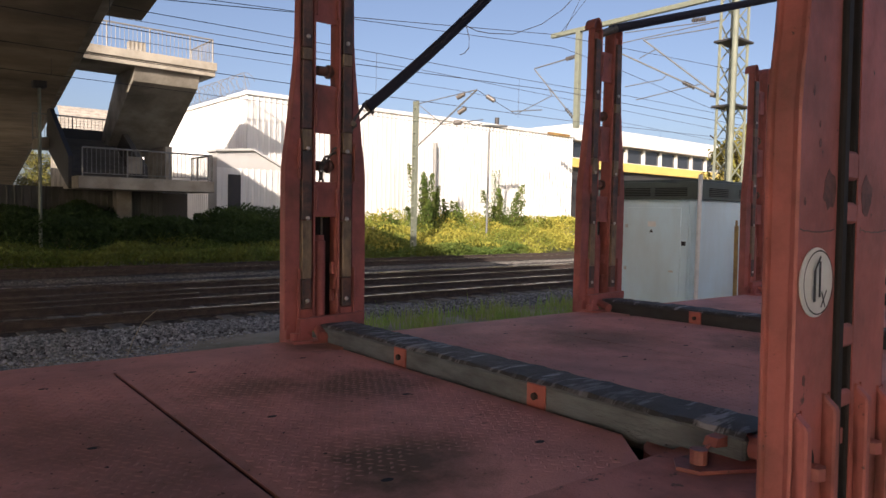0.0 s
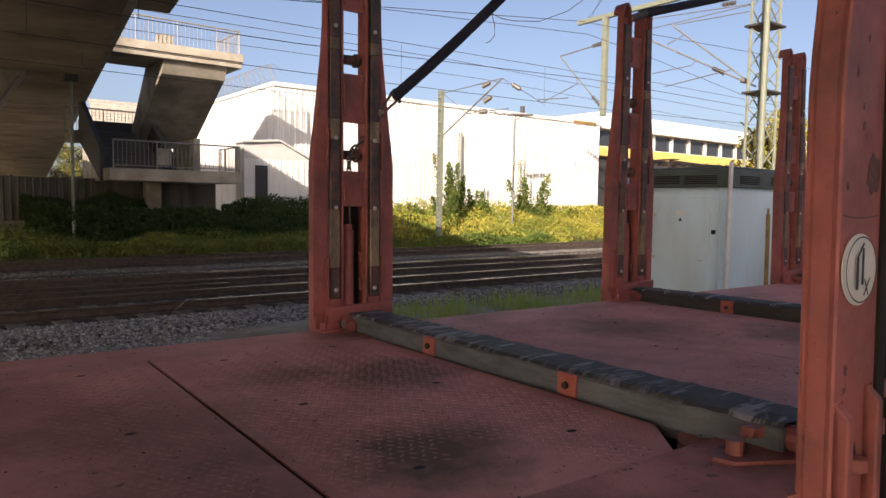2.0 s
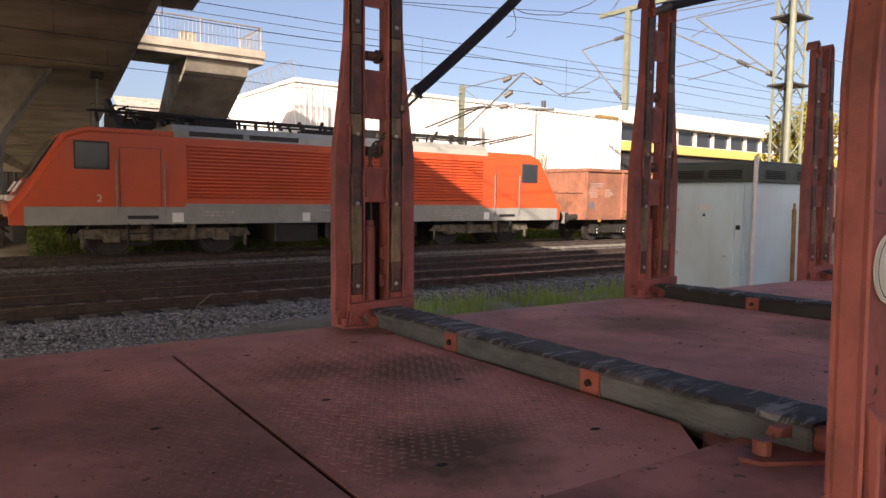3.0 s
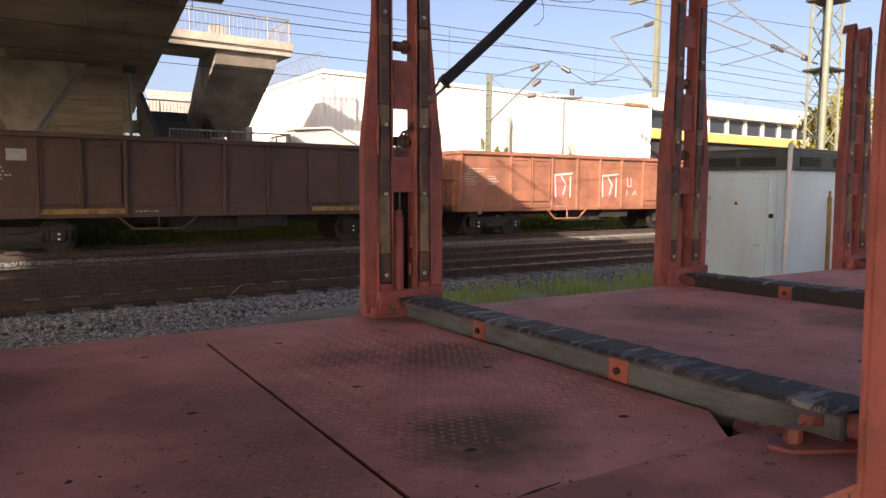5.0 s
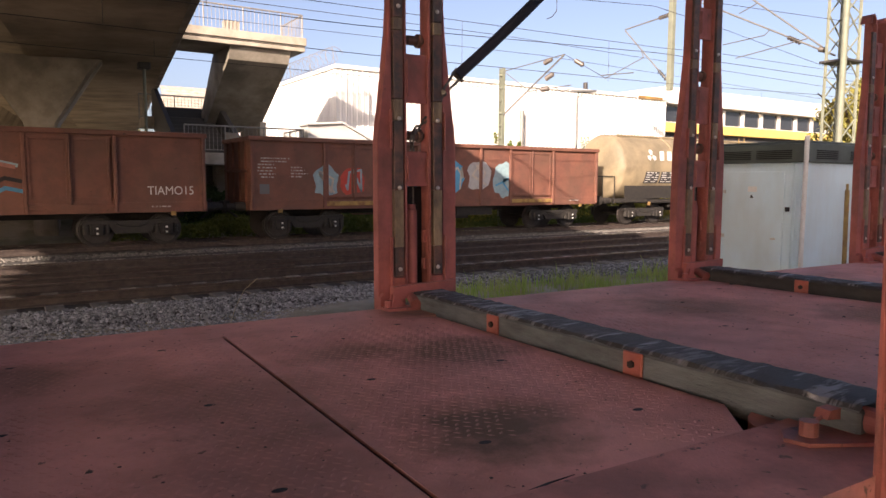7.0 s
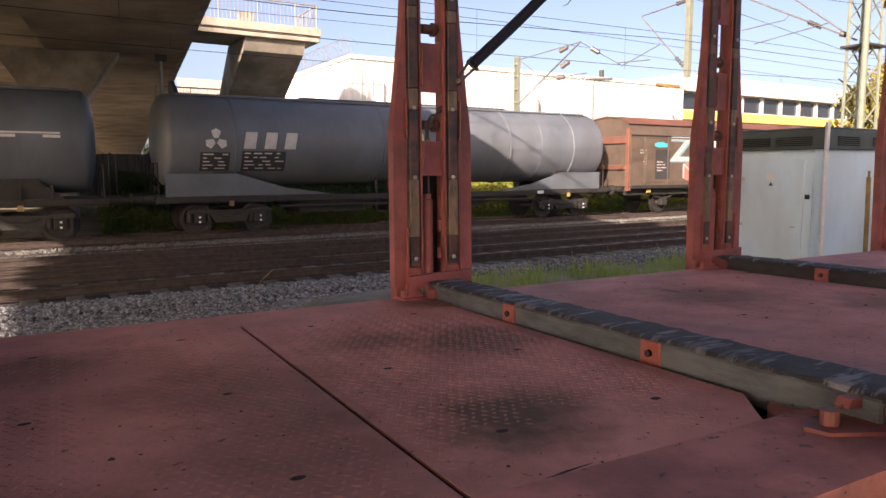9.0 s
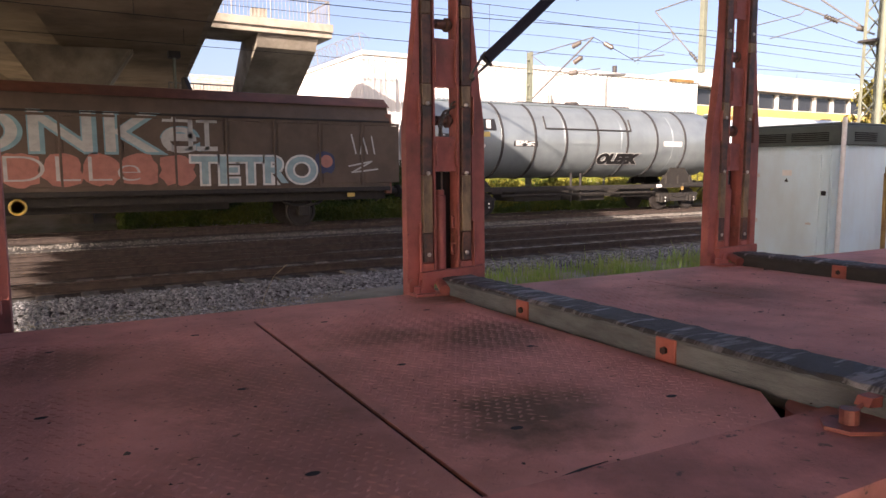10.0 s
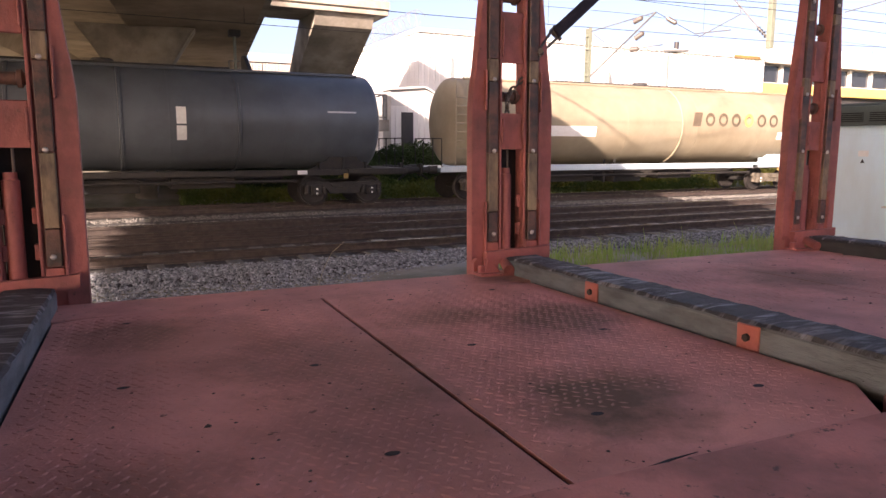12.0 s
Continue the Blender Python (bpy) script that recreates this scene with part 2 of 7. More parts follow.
STRAW = mat("dry_straw", (0.3, 0.26, 0.18), 0.8, second=(0.2, 0.17, 0.11), scale=9, bump=0)
BARK = mat("bark", (0.09, 0.065, 0.045), 0.9, second=(0.05, 0.04, 0.03), scale=8, bump=0.5)
LOCO_RED = mat("traffic_red_loco_paint", (0.56, 0.085, 0.024), 0.38, second=(0.47, 0.075, 0.024), scale=1.5, amount=0.5, grime=(0.3, 0.06, 0.03), grime_amount=0.3, grime_scale=0.6, bump=0.02, clear=0.2)
LOCO_GREY = mat("loco_sill_grey", (0.27, 0.275, 0.26), 0.55, second=(0.2, 0.2, 0.185), scale=3, bump=0.03)
LOCO_ROOF = mat("loco_roof_grey", (0.36, 0.365, 0.33), 0.6, second=(0.26, 0.26, 0.22), scale=2, bump=0.05)
# dusty running gear, its colour lightened to the tan of sunlight
DUSTY_SUNLIT = mat("dusty_sunlit_running_gear", (0.14, 0.12, 0.09), 0.85, second=(0.045, 0.038, 0.03), scale=5, amount=0.85, bump=0.25)
UNDER = mat("sooty_running_gear", (0.014, 0.013, 0.0125), 0.7, second=(0.04, 0.034, 0.027), scale=7, amount=0.5, bump=0.2)
WHEEL = mat("worn_wheel_steel", (0.03, 0.026, 0.024), 0.6, 0.2, second=(0.015, 0.013, 0.012), scale=9, bump=0.1)
BROWNS = [mat("rust_brown_wagon_paint_" + k, c, 0.65, second=s, scale=1.6, amount=0.85, grime=g, grime_amount=0.75, grime_scale=0.7, bump=0.15, bump_scale=20, specks=tuple(v * 0.5 for v in g), speck_scale=5, speck_at=0.64)
          for k, c, s, g in (("dark", (0.075, 0.047, 0.038), (0.1, 0.056, 0.043), (0.05, 0.035, 0.03)), ("mid", (0.135, 0.062, 0.047), (0.175, 0.075, 0.052), (0.09, 0.05, 0.038)),
                             ("bright", (0.18, 0.072, 0.048), (0.12, 0.052, 0.039), (0.11, 0.06, 0.042)), ("orange", (0.31, 0.13, 0.078), (0.22, 0.092, 0.06), (0.13, 0.07, 0.045)))]
OCHRE = mat("ochre_sill_rust", (0.3, 0.2, 0.06), 0.7, second=(0.16, 0.08, 0.04), scale=4, amount=0.9, bump=0.1)
TANK_GREY = mat("grey_tank_paint", (0.13, 0.148, 0.172), 0.42, second=(0.092, 0.106, 0.124), scale=0.7, amount=0.8, grime=(0.1, 0.1, 0.095), grime_amount=0.5, grime_scale=0.5, bump=0.03, stretch=(1, 1, 0.5))
TANK_TAN = mat("dusty_tan_tank_paint", (0.27, 0.22, 0.14), 0.6, second=(0.2, 0.165, 0.11), scale=0.9, amount=0.8, grime=(0.1, 0.085, 0.06), grime_amount=0.6, grime_scale=0.45, bump=0.04)
TANK_BEIGE = mat("beige_tank_paint", (0.3, 0.26, 0.185), 0.6, second=(0.24, 0.205, 0.145), scale=0.9, amount=0.7, grime=(0.2, 0.16, 0.1), grime_amount=0.5, grime_scale=0.5, bump=0.03)
TANK_SILVER = mat("silver_tank_skin", (0.3, 0.355, 0.38), 0.36, 0.5, second=(0.22, 0.265, 0.285), scale=0.8, amount=0.6, bump=0.03)
TANK_WHITE = mat("pale_blue_white_tank_paint", (0.44, 0.54, 0.6), 0.35, second=(0.36, 0.45, 0.51), scale=1.0, amount=0.6, grime=(0.4, 0.4, 0.38), grime_amount=0.4, grime_scale=0.6, bump=0.02)
TANK_DARK = mat("slate_grey_tank_paint", (0.105, 0.122, 0.14), 0.34, second=(0.075, 0.088, 0.103), scale=0.8, amount=0.7, grime=(0.05, 0.05, 0.052), grime_amount=0.4, grime_scale=0.5, bump=0.02)
COVER_BROWN = mat("brown_sliding_wall_paint", (0.1, 0.072, 0.053), 0.65, second=(0.068, 0.05, 0.038), scale=1.2, amount=0.8, grime=(0.05, 0.04, 0.032), grime_amount=0.5, bump=0.06)
ORANGE = mat("orange_band_paint", (0.8, 0.22, 0.02), 0.45, bump=0.02, second=(0.7, 0.2, 0.03))
GRAF = {k: mat("spray_paint_" + k, c, 0.5, second=tuple(v * 0.7 for v in c), scale=5, amount=0.6, bump=0) for k, c in
        (("white", (0.58, 0.58, 0.57)), ("blue", (0.07, 0.3, 0.5)), ("light_blue", (0.24, 0.36, 0.4)), ("pink", (0.36, 0.15, 0.12)), ("black", (0.015, 0.015, 0.017)),
         ("red", (0.45, 0.05, 0.03)), ("silver", (0.4, 0.41, 0.41)), ("teal", (0.03, 0.42, 0.5)), ("faded_blue", (0.17, 0.32, 0.38)), ("cream", (0.5, 0.45, 0.38)), ("navy", (0.03, 0.04, 0.1)), ("yellow", (0.7, 0.45, 0.04)))}


# ---- mesh tools ----
def box(bm, x0, x1, y0, y1, z0, z1, m=None, bevel=0.0):
    r = bmesh.ops.create_cube(bm, size=1.0)
    s = Matrix.LocRotScale(((x0 + x1) / 2, (y0 + y1) / 2, (z0 + z1) / 2), None, (abs(x1 - x0), abs(y1 - y0), abs(z1 - z0)))
    bmesh.ops.transform(bm, matrix=s, verts=r["verts"])
    if bevel:
        es = list({e for v in r["verts"] for e in v.link_edges})
        got = bmesh.ops.bevel(bm, geom=es, offset=bevel, segments=1, affect="EDGES")
        vs = list({v for f in got["faces"] for v in f.verts})
    else:
        vs = r["verts"]
    if m is not None:
        if bevel:
            vs = list({v for f in got["faces"] for v in f.verts})
        bmesh.ops.transform(bm, matrix=m, verts=vs)


def rod(bm, p0, p1, r, n=10, r1=None):
    p0, p1 = Vector(p0), Vector(p1)
    d = p1 - p0
    m = Matrix.Translation((p0 + p1) / 2) @ d.to_track_quat("Z", "Y").to_matrix().to_4x4()
    bmesh.ops.create_cone(bm, cap_ends=True, segments=n, radius1=r, radius2=r if r1 is None else r1, depth=d.length, matrix=m)


def prism(bm, outline, a, b, axis="y"):
    """An outline of two coordinates, drawn out from a to b along the third axis."""
    put = {"x": lambda p, q: (q, p[0], p[1]), "y": lambda p, q: (p[0], q, p[1]), "z": lambda p, q: (p[0], p[1], q)}[axis]
    va = [bm.verts.new(put(p, a)) for p in outline]
    vb = [bm.verts.new(put(p, b)) for p in outline]
    n = len(outline)
    fs = [bm.faces.new(va), bm.faces.new(vb[::-1])]
    for i in range(n):
        fs.append(bm.faces.new((va[i], vb[i], vb[(i + 1) % n], va[(i + 1) % n])))
    bmesh.ops.recalc_face_normals(bm, faces=fs)


def spin(bm, rings, n=32, axis="x"):
    """Rings of (place along the axis, radius) joined to a turned body about the axis."""
    loops = []
    for a, r in rings:
        ring = []
        for i in range(n):
            c, s = math.cos(2 * math.pi * i / n) * r, math.sin(2 * math.pi * i / n) * r
            ring.append(bm.verts.new({"x": (a, c, s), "y": (c, a, s), "z": (c, s, a)}[axis]))
        loops.append(ring)
    fs = []
    for p, q in zip(loops, loops[1:]):
        for i in range(n):
            fs.append(bm.faces.new((p[i], p[(i + 1) % n], q[(i + 1) % n], q[i])))
    fs += [bm.faces.new(loops[0]), bm.faces.new(loops[-1])]
    bmesh.ops.recalc_face_normals(bm, faces=fs)
    return fs


def smooth(ob, angle=40):
    ob.data.shade_smooth()
    ob.data.set_sharp_from_angle(angle=radians(angle))
    return ob


def part(name, bm, material, parent=None, label="", at=None, soft=False):
    """Links a bmesh as one mesh object, under a thing or a part where one is given."""
    me = bpy.data.meshes.new(name)
    bm.to_mesh(me)
    bm.free()
    me.materials.append(material)
    ob = new(name, me)
    if parent is not None:
        ob.parent = parent
    if at is not None:
        ob.matrix_basis = at
    if label:
        tagged(ob, label)
    if soft:
        smooth(ob)
    return ob


def shared(name, ob, parent, at):
    """Another piece on the mesh of ob."""
    o = new(name, ob.data)
    o.parent = parent
    o.matrix_basis = at
    return o


def thing(name, at, label, category, group="", kind=""):
    e = new(name)
    e.empty_display_size = 0.2
    e.matrix_basis = at
    return tagged(e, label, category, group, kind)


def boxes(name, material, parent, *spans, label="", bevel=0.0, at=None, apart=False):
    if apart:
        for s in spans:
            boxes(name, material, parent, s, label=label, bevel=bevel, at=at)
        return
    bm = bmesh.new()
    for s in spans:
        box(bm, *s, bevel=bevel)
    return part(name, bm, material, parent, label, at)


def rods(name, material, parent, r, *lines, n=8, label="", apart=False):
    if apart:
        for s in lines:
            rods(name, material, parent, r, s, n=n, label=label)
        return
    bm = bmesh.new()
    for p, q in lines:
        rod(bm, p, q, r, n)
    return part(name, bm, material, parent, label, soft=True)


def tube(bm, pts, r, n=10):
    """One bent tube along the points."""
    rings = []
    for i, p in enumerate(pts):
        d = (pts[min(i + 1, len(pts) - 1)] - pts[max(i - 1, 0)]).to_track_quat("Z", "Y")
        rings.append([bm.verts.new(p + d @ Vector((r * math.cos(2 * math.pi * k / n), r * math.sin(2 * math.pi * k / n), 0))) for k in range(n)])
    for a, b in zip(rings, rings[1:]):
        for k in range(n):
            bm.faces.new((a[k], a[(k + 1) % n], b[(k + 1) % n], b[k]))
    bm.faces.new(rings[0]), bm.faces.new(rings[-1])
    bmesh.ops.recalc_face_normals(bm, faces=bm.faces)


def raw(name, verts, faces, material, parent=None, label=""):
    me = bpy.data.meshes.new(name)
    me.from_pydata(verts, [], faces)
    me.materials.append(material)
    ob = new(name, me)
    if parent is not None:
        ob.parent = parent
    if label:
        tagged(ob, label)
    return ob


def leaves(name, points, size, material, seed, up=0.3):
    """Many small folded leaves at the given points, as one mesh."""
    rg = np.random.RandomState(seed)
    p = np.asarray(points, float)
    n = len(p)
    a = rg.normal(size=(n, 3))
    a[:, 2] += up
    a /= np.linalg.norm(a, axis=1)[:, None]
    b = np.cross(a, rg.normal(size=(n, 3)))
    b /= np.linalg.norm(b, axis=1)[:, None]
    s = size * rg.uniform(0.6, 1.4, (n, 1))
    k = np.cross(a, b) * s * 0.18
    v = np.stack([p - a * s, p - b * s * 0.45 + k, p + a * s, p + b * s * 0.45 + k], 1).reshape(-1, 3)
    i = np.arange(n)[:, None] * 4
    f = np.concatenate([i + [0, 1, 2], i + [0, 2, 3]])
    return raw(name, v.tolist(), f.tolist(), material)


def blob_points(n, centre, radii, seed, rough=0.35, shell=0.55):
    """Points in the outer shell of an uneven clump."""
    rg = np.random.RandomState(seed)
    d = rg.normal(size=(n, 3))
    d /= np.linalg.norm(d, axis=1)[:, None]
    lump = 1 + rough * (np.sin(d[:, 0] * 5 + seed) * np.sin(d[:, 1] * 6 + 2 * seed) + 0.6 * np.sin(d[:, 2] * 9 + seed) * np.sin(d[:, 0] * 11))
    r = (shell + (1 - shell) * rg.uniform(0, 1, n) ** 0.6) * lump
    return np.array(centre) + d * np.array(radii) * r[:, None]


def text_part(name, words, size, material, parent, at, label="", thick=0.004, wide=1.0, bold=0.0):
    cu = bpy.data.curves.new(name, "FONT")
    cu.body, cu.size, cu.extrude, cu.offset = words, size, thick, bold
    tmp = bpy.data.objects.new(name, cu)
    me = bpy.data.meshes.new_from_object(tmp)
    bpy.data.objects.remove(tmp)
    me.materials.clear()
    me.materials.append(material)
    ob = new(name, me)
    ob.parent = parent
    ob.matrix_basis = at @ Matrix.Diagonal((wide, 1, 1, 1))
    if label:
        tagged(ob, label)
    return ob


SIDE = pose(0, 0, 0, 90, 0, 0)  # lettering that faces -y


# ---- ground and tracks ----
def bank(x, y):
    """Height of the ground: level by the tracks, rising to the shed."""
    k = min(1.0, max(0.0, (y - 25.2) / 5.5))
    z = -0.26 + 1.15 * k * k * (3 - 2 * k)
    if 24.5 < y < 45:
        z += 0.12 * noise.noise(Vector((x * 0.35, y * 0.35, 0)))
    if y < 10.6 and x > 3:
        z += 0.12 * min(1, (x - 3) / 3)
    return z


def build_ground():
    xs = sorted({*range(-600, -60, 60), *range(-60, -20, 10), *[i * 0.8 for i in range(-25, 76)], *range(62, 100, 6), *range(100, 701, 60)})
    ys = sorted({*range(-500, -40, 60), *range(-40, -8, 8), *range(-8, 24, 2), *[24 + i * 0.6 for i in range(0, 15)], *range(33, 60, 4), *range(60, 901, 70)})
    v = [(x, y, bank(x, y)) for y in ys for x in xs]
    w = len(xs)
    f = [(j * w + i, j * w + i + 1, (j + 1) * w + i + 1, (j + 1) * w + i) for j in range(len(ys) - 1) for i in range(w - 1)]
    g = raw("ground", v, f, SOIL)
    g.data.shade_smooth()
    tagged(g, "brown trackside soil with sparse weeds beside the rails", "ground", kind="structure")


build_ground()


def build_ballast(y0, y1, name):
    bm = bmesh.new()
    prism(bm, [(y0 - 0.5, -0.32), (y0, -0.2), (y1, -0.2), (y1 + 0.5, -0.32)], -70, 130, "x")
    tagged(part(name, bm, BALLAST), "grey-brown crushed stone track ballast", "ballast", kind="structure")


build_ballast(11.6, 19.2, "ballast_near")
build_ballast(20.4, 24.4, "ballast_far")


def stones(name, x0, x1, y0, y1, n, size, seed, zf, coat=STONE):
    rg = np.random.RandomState(seed)
    base = np.array([(-1, -1, -.6), (1, -1, -.6), (1, 1, -.6), (-1, 1, -.6), (-.7, -.6, .6), (.6, -.8, .55), (.75, .6, .7), (-.5, .8, .5)])
    fb = np.array([(0, 1, 5, 4), (1, 2, 6, 5), (2, 3, 7, 6), (3, 0, 4, 7), (4, 5, 6, 7)])
    xy = np.stack([rg.uniform(x0, x1, n), rg.uniform(y0, y1, n)], 1)
    v = base[None] * rg.uniform(0.55, 1.25, (n, 1, 3)) * size + rg.normal(size=(n, 8, 3)) * size * 0.22
    ang = rg.uniform(0, 6.28, n)
    tilt = rg.uniform(-0.7, 0.7, n)
    ca, sa, ct, st = np.cos(ang)[:, None], np.sin(ang)[:, None], np.cos(tilt)[:, None], np.sin(tilt)[:, None]
    y_, z_ = v[:, :, 1] * ct - v[:, :, 2] * st, v[:, :, 1] * st + v[:, :, 2] * ct
    x_, y2 = v[:, :, 0] * ca - y_ * sa, v[:, :, 0] * sa + y_ * ca
    z0 = np.array([zf(a, b) for a, b in xy])[:, None] + rg.uniform(-0.3, 0.7, (n, 1)) * size
    vv = np.stack([x_ + xy[:, :1], y2 + xy[:, 1:], z_ + z0], -1).reshape(-1, 3)
    ff = (fb[None] + 8 * np.arange(n)[:, None, None]).reshape(-1, 4)
    ob = raw(name, vv.tolist(), ff.tolist(), coat)
    tagged(ob, "loose grey crushed ballast stones beside the track", "ballast", kind="stuff")


stones("ballast_stones", -3, 9.5, 9.6, 12.62, 20000, 0.025, 5, lambda x, y: -0.27 if y < 11.1 else (-0.27 + (y - 11.1) * 0.14 if y < 11.6 else -0.19))
stones("ballast_stones", 9.5, 20, 10.3, 12.62, 7000, 0.026, 6, lambda x, y: -0.27 if y < 11.1 else -0.19)
stones("ballast_stones", -8, 30, 18.0, 21.3, 16000, 0.026, 7, lambda x, y: -0.19 if y < 19.2 or y > 20.4 else -0.25, STONE_TAN)
stones("ballast_stones", -4, 26, 14.9, 16.0, 5000, 0.026, 8, lambda x, y: -0.19, STONE_TAN)

RAIL = [(-0.07, -0.172), (0.07, -0.172), (0.07, -0.16), (0.012, -0.135), (0.01, -0.05), (0.036, -0.036), (0.036, -0.006), (0.028, 0.0), (-0.028, 0.0), (-0.036, -0.006), (-0.036, -0.036), (-0.01, -0.05), (-0.012, -0.135), (-0.07, -0.16)]


def build_rail(y, x0=-70.0, x1=130.0):
    r = thing("rail", pose(0, y, 0), "rust-brown steel rail with a polished running surface", "rail", "running rails", "structure")
    bm = bmesh.new()
    prism(bm, RAIL, x0, x1, "x")
    part("rail_web", bm, RUST, r)
    boxes("rail_head", RAILTOP, r, (x0, x1, -0.026, 0.026, -0.004, 0.003), label="polished bright running surface")


TRACKS = (13.79, 16.86, 22.42)
for yc in TRACKS:
    build_rail(yc - 0.7175)
    build_rail(yc + 0.7175)
# the check rail and blade of the crossover
build_rail(15.35, -30.0, 5.6)
build_rail(17.86, -6.0, 40.0)


def build_sleepers():
    bm = bmesh.new()
    prism(bm, [(-0.15, -0.36), (0.15, -0.36), (0.13, -0.165), (-0.13, -0.165)], -1.3, 1.3, "y")
    first = old = None
    for k, yc in enumerate(TRACKS):
        for i in range(-6 if k == 0 else -8, 40 if k == 0 else 46):
            x = i * 0.65 + 0.23 * k
            if first is None:
                first = tagged(part("sleeper", bm, SLEEPER, at=pose(x, yc, -0.006 * k)), "grey concrete sleeper set in the ballast", "sleeper", "concrete sleepers", "structure")
                old = first.data.copy()
                old.materials[0] = SLEEPER_OLD
            else:
                o = copy_thing(first, pose(x, yc + 0.02 * math.sin(i * 3.1), 0.006 * math.sin(i * 1.7) - (0.02 if k else 0)))
                if k:
                    o.data = old


build_sleepers()

# ---- the car transporter wagon on which the camera rests ----

WAGON = pose(2.0645, 3.7469, 1.17, -1.17, 0.125, -1.927)
GAP = 2.43  # from post to post
NEAR = -2.66  # inner face of the near posts


def build_deck():
    w = thing("car_transporter_wagon", WAGON, "red car transporter wagon with a chequer-plate deck and tall posts", "railway wagon")
    hole = None
    # frame under the plates
    boxes("underframe", UNDER, w, (-9, 16, -2.5, -0.15, -0.42, -0.09), label="dark steel underframe")
    # raised border strips along both sides
    boxes("edge_strip", DECK, w, (-9, 16, -0.341, -0.012, -0.075, -0.002), bevel=0.004)
    boxes("edge_strip", EDGE, w, (-9, 16, NEAR - 0.05, -2.363, -0.075, 0.003))
    boxes("side_sill", RED, w, (-9, 16, -0.05, 0.0, -0.36, -0.078), bevel=0.004)
    boxes("side_sill", RED, w, (-9, 16, NEAR - 0.05, NEAR, -0.36, -0.078), bevel=0.004)
    for bay in range(-3, 6):
        x0 = bay * GAP
        # rounded floor of the beam's seat beside the cut corners
        bm = bmesh.new()
        arc = [(x0 + 0.02 - 0.19 * math.cos(q * 0.1745), -2.362 + 0.13 * math.sin(q * 0.1745)) for q in range(10)]
        prism(bm, [(x0 + 0.3, -2.362)] + arc + [(x0 + 0.06, -2.2), (x0 + 0.3, -2.2)], -0.06, -0.012, "z")
        part("seat_plate", bm, EDGE, w)
        j = GAP - 1.186
        for k, (a, b) in enumerate(((0.16, j - 0.008), (j + 0.008, GAP - 0.1))):
            # plates with cut corners beside the beams
            c0, c1 = (0.14, 0.0) if k == 0 else (0.0, 0.16)
            bm = bmesh.new()
            prism(bm, [(x0 + a + c0, -2.362), (x0 + b - c1, -2.362), (x0 + b, -2.362 + c1 * 1.15), (x0 + b, -0.352 - c1 * 0.4), (x0 + b - c1 * 0.9, -0.352), (x0 + a + c0 * 0.9, -0.352), (x0 + a, -0.352 - c0 * 0.4), (x0 + a, -2.362 + c0 * 1.15)] if (c0 or c1) else [], -0.075, 0.0, "z")
            bmesh.ops.remove_doubles(bm, verts=bm.verts, dist=1e-4)
            plate = part("deck_plate", bm, DECK, w)
            if k == 0:
                # black strip stands in for the darkness of the open gap
                boxes("joint_seal", BLACK, w, (x0 + j - 0.014, x0 + j + 0.014, -2.362, -0.352, -0.08, -0.01), label="dark gap between the plates")
            if -2 <= bay <= 2:
                tread(plate, x0 + a, x0 + b, c0, c1)
                for hx, hy in ((0.26, -0.52), (0.78, -0.5), (0.26, -1.36), (0.79, -1.37), (0.26, -2.07), (0.79, -2.08)):
                    at = Matrix.Translation((x0 + a + hx * (b - a) / 1.05, hy, 0.0015)) @ Matrix.Diagonal((1.25, 0.8, 1, 1))
                    if hole is None:
                        bm = bmesh.new()
                        bmesh.ops.create_circle(bm, cap_ends=True, segments=12, radius=0.015)
                        hole = part("lashing_hole", bm, BLACK, plate, "", at)
                    else:
                        shared("lashing_hole", hole, plate, at)
    return w


def tread(plate, xa, xb, c0, c1):
    """The raised tears of chequer plate, two ways in turn, worn away in places."""
    v, f = [], []
    px, py = 0.034, 0.03
    rg = random.Random(int(xa * 100))
    for j in range(int(1.95 / py)):
        for i in range(int((xb - xa - 0.06) / px)):
            x, y = xa + 0.04 + i * px + (0.0 if j % 2 == 0 else px / 2), -2.33 + j * py
            if (c1 and x - xb > -0.2 and y < -2.1) or (c0 and x - xa < 0.2 and y < -2.1):
                continue
            wear = noise.noise(Vector((x * 1.6, y * 1.6, 3.0))) + 0.35 * noise.noise(Vector((x * 5, y * 5, 9.0)))
            if wear < -0.33:
                continue
            h = 0.0025 * min(1.0, 0.5 + 1.2 * max(0, wear + 0.33))
            a = 0.78 if (i + j) % 2 else -0.78
            ca, sa = math.cos(a), math.sin(a)
            n = len(v)
            for lx, ly, lz in ((-0.014, 0, 0.0), (0, -0.0058, 0.0), (0.014, 0, 0.0), (0, 0.0058, 0.0), (-0.006, 0, h), (0.006, 0, h)):
                v.append((x + lx * ca - ly * sa, y + lx * sa + ly * ca, lz))
            f += [(n, n + 1, n + 4), (n + 1, n + 5, n + 4), (n + 1, n + 2, n + 5), (n + 2, n + 3, n + 5), (n + 3, n + 4, n + 5), (n + 3, n, n + 4)]
    tagged(raw("tread_pattern", v, f, TREAD, plate, "worn raised chequer pattern"), kind="stuff")


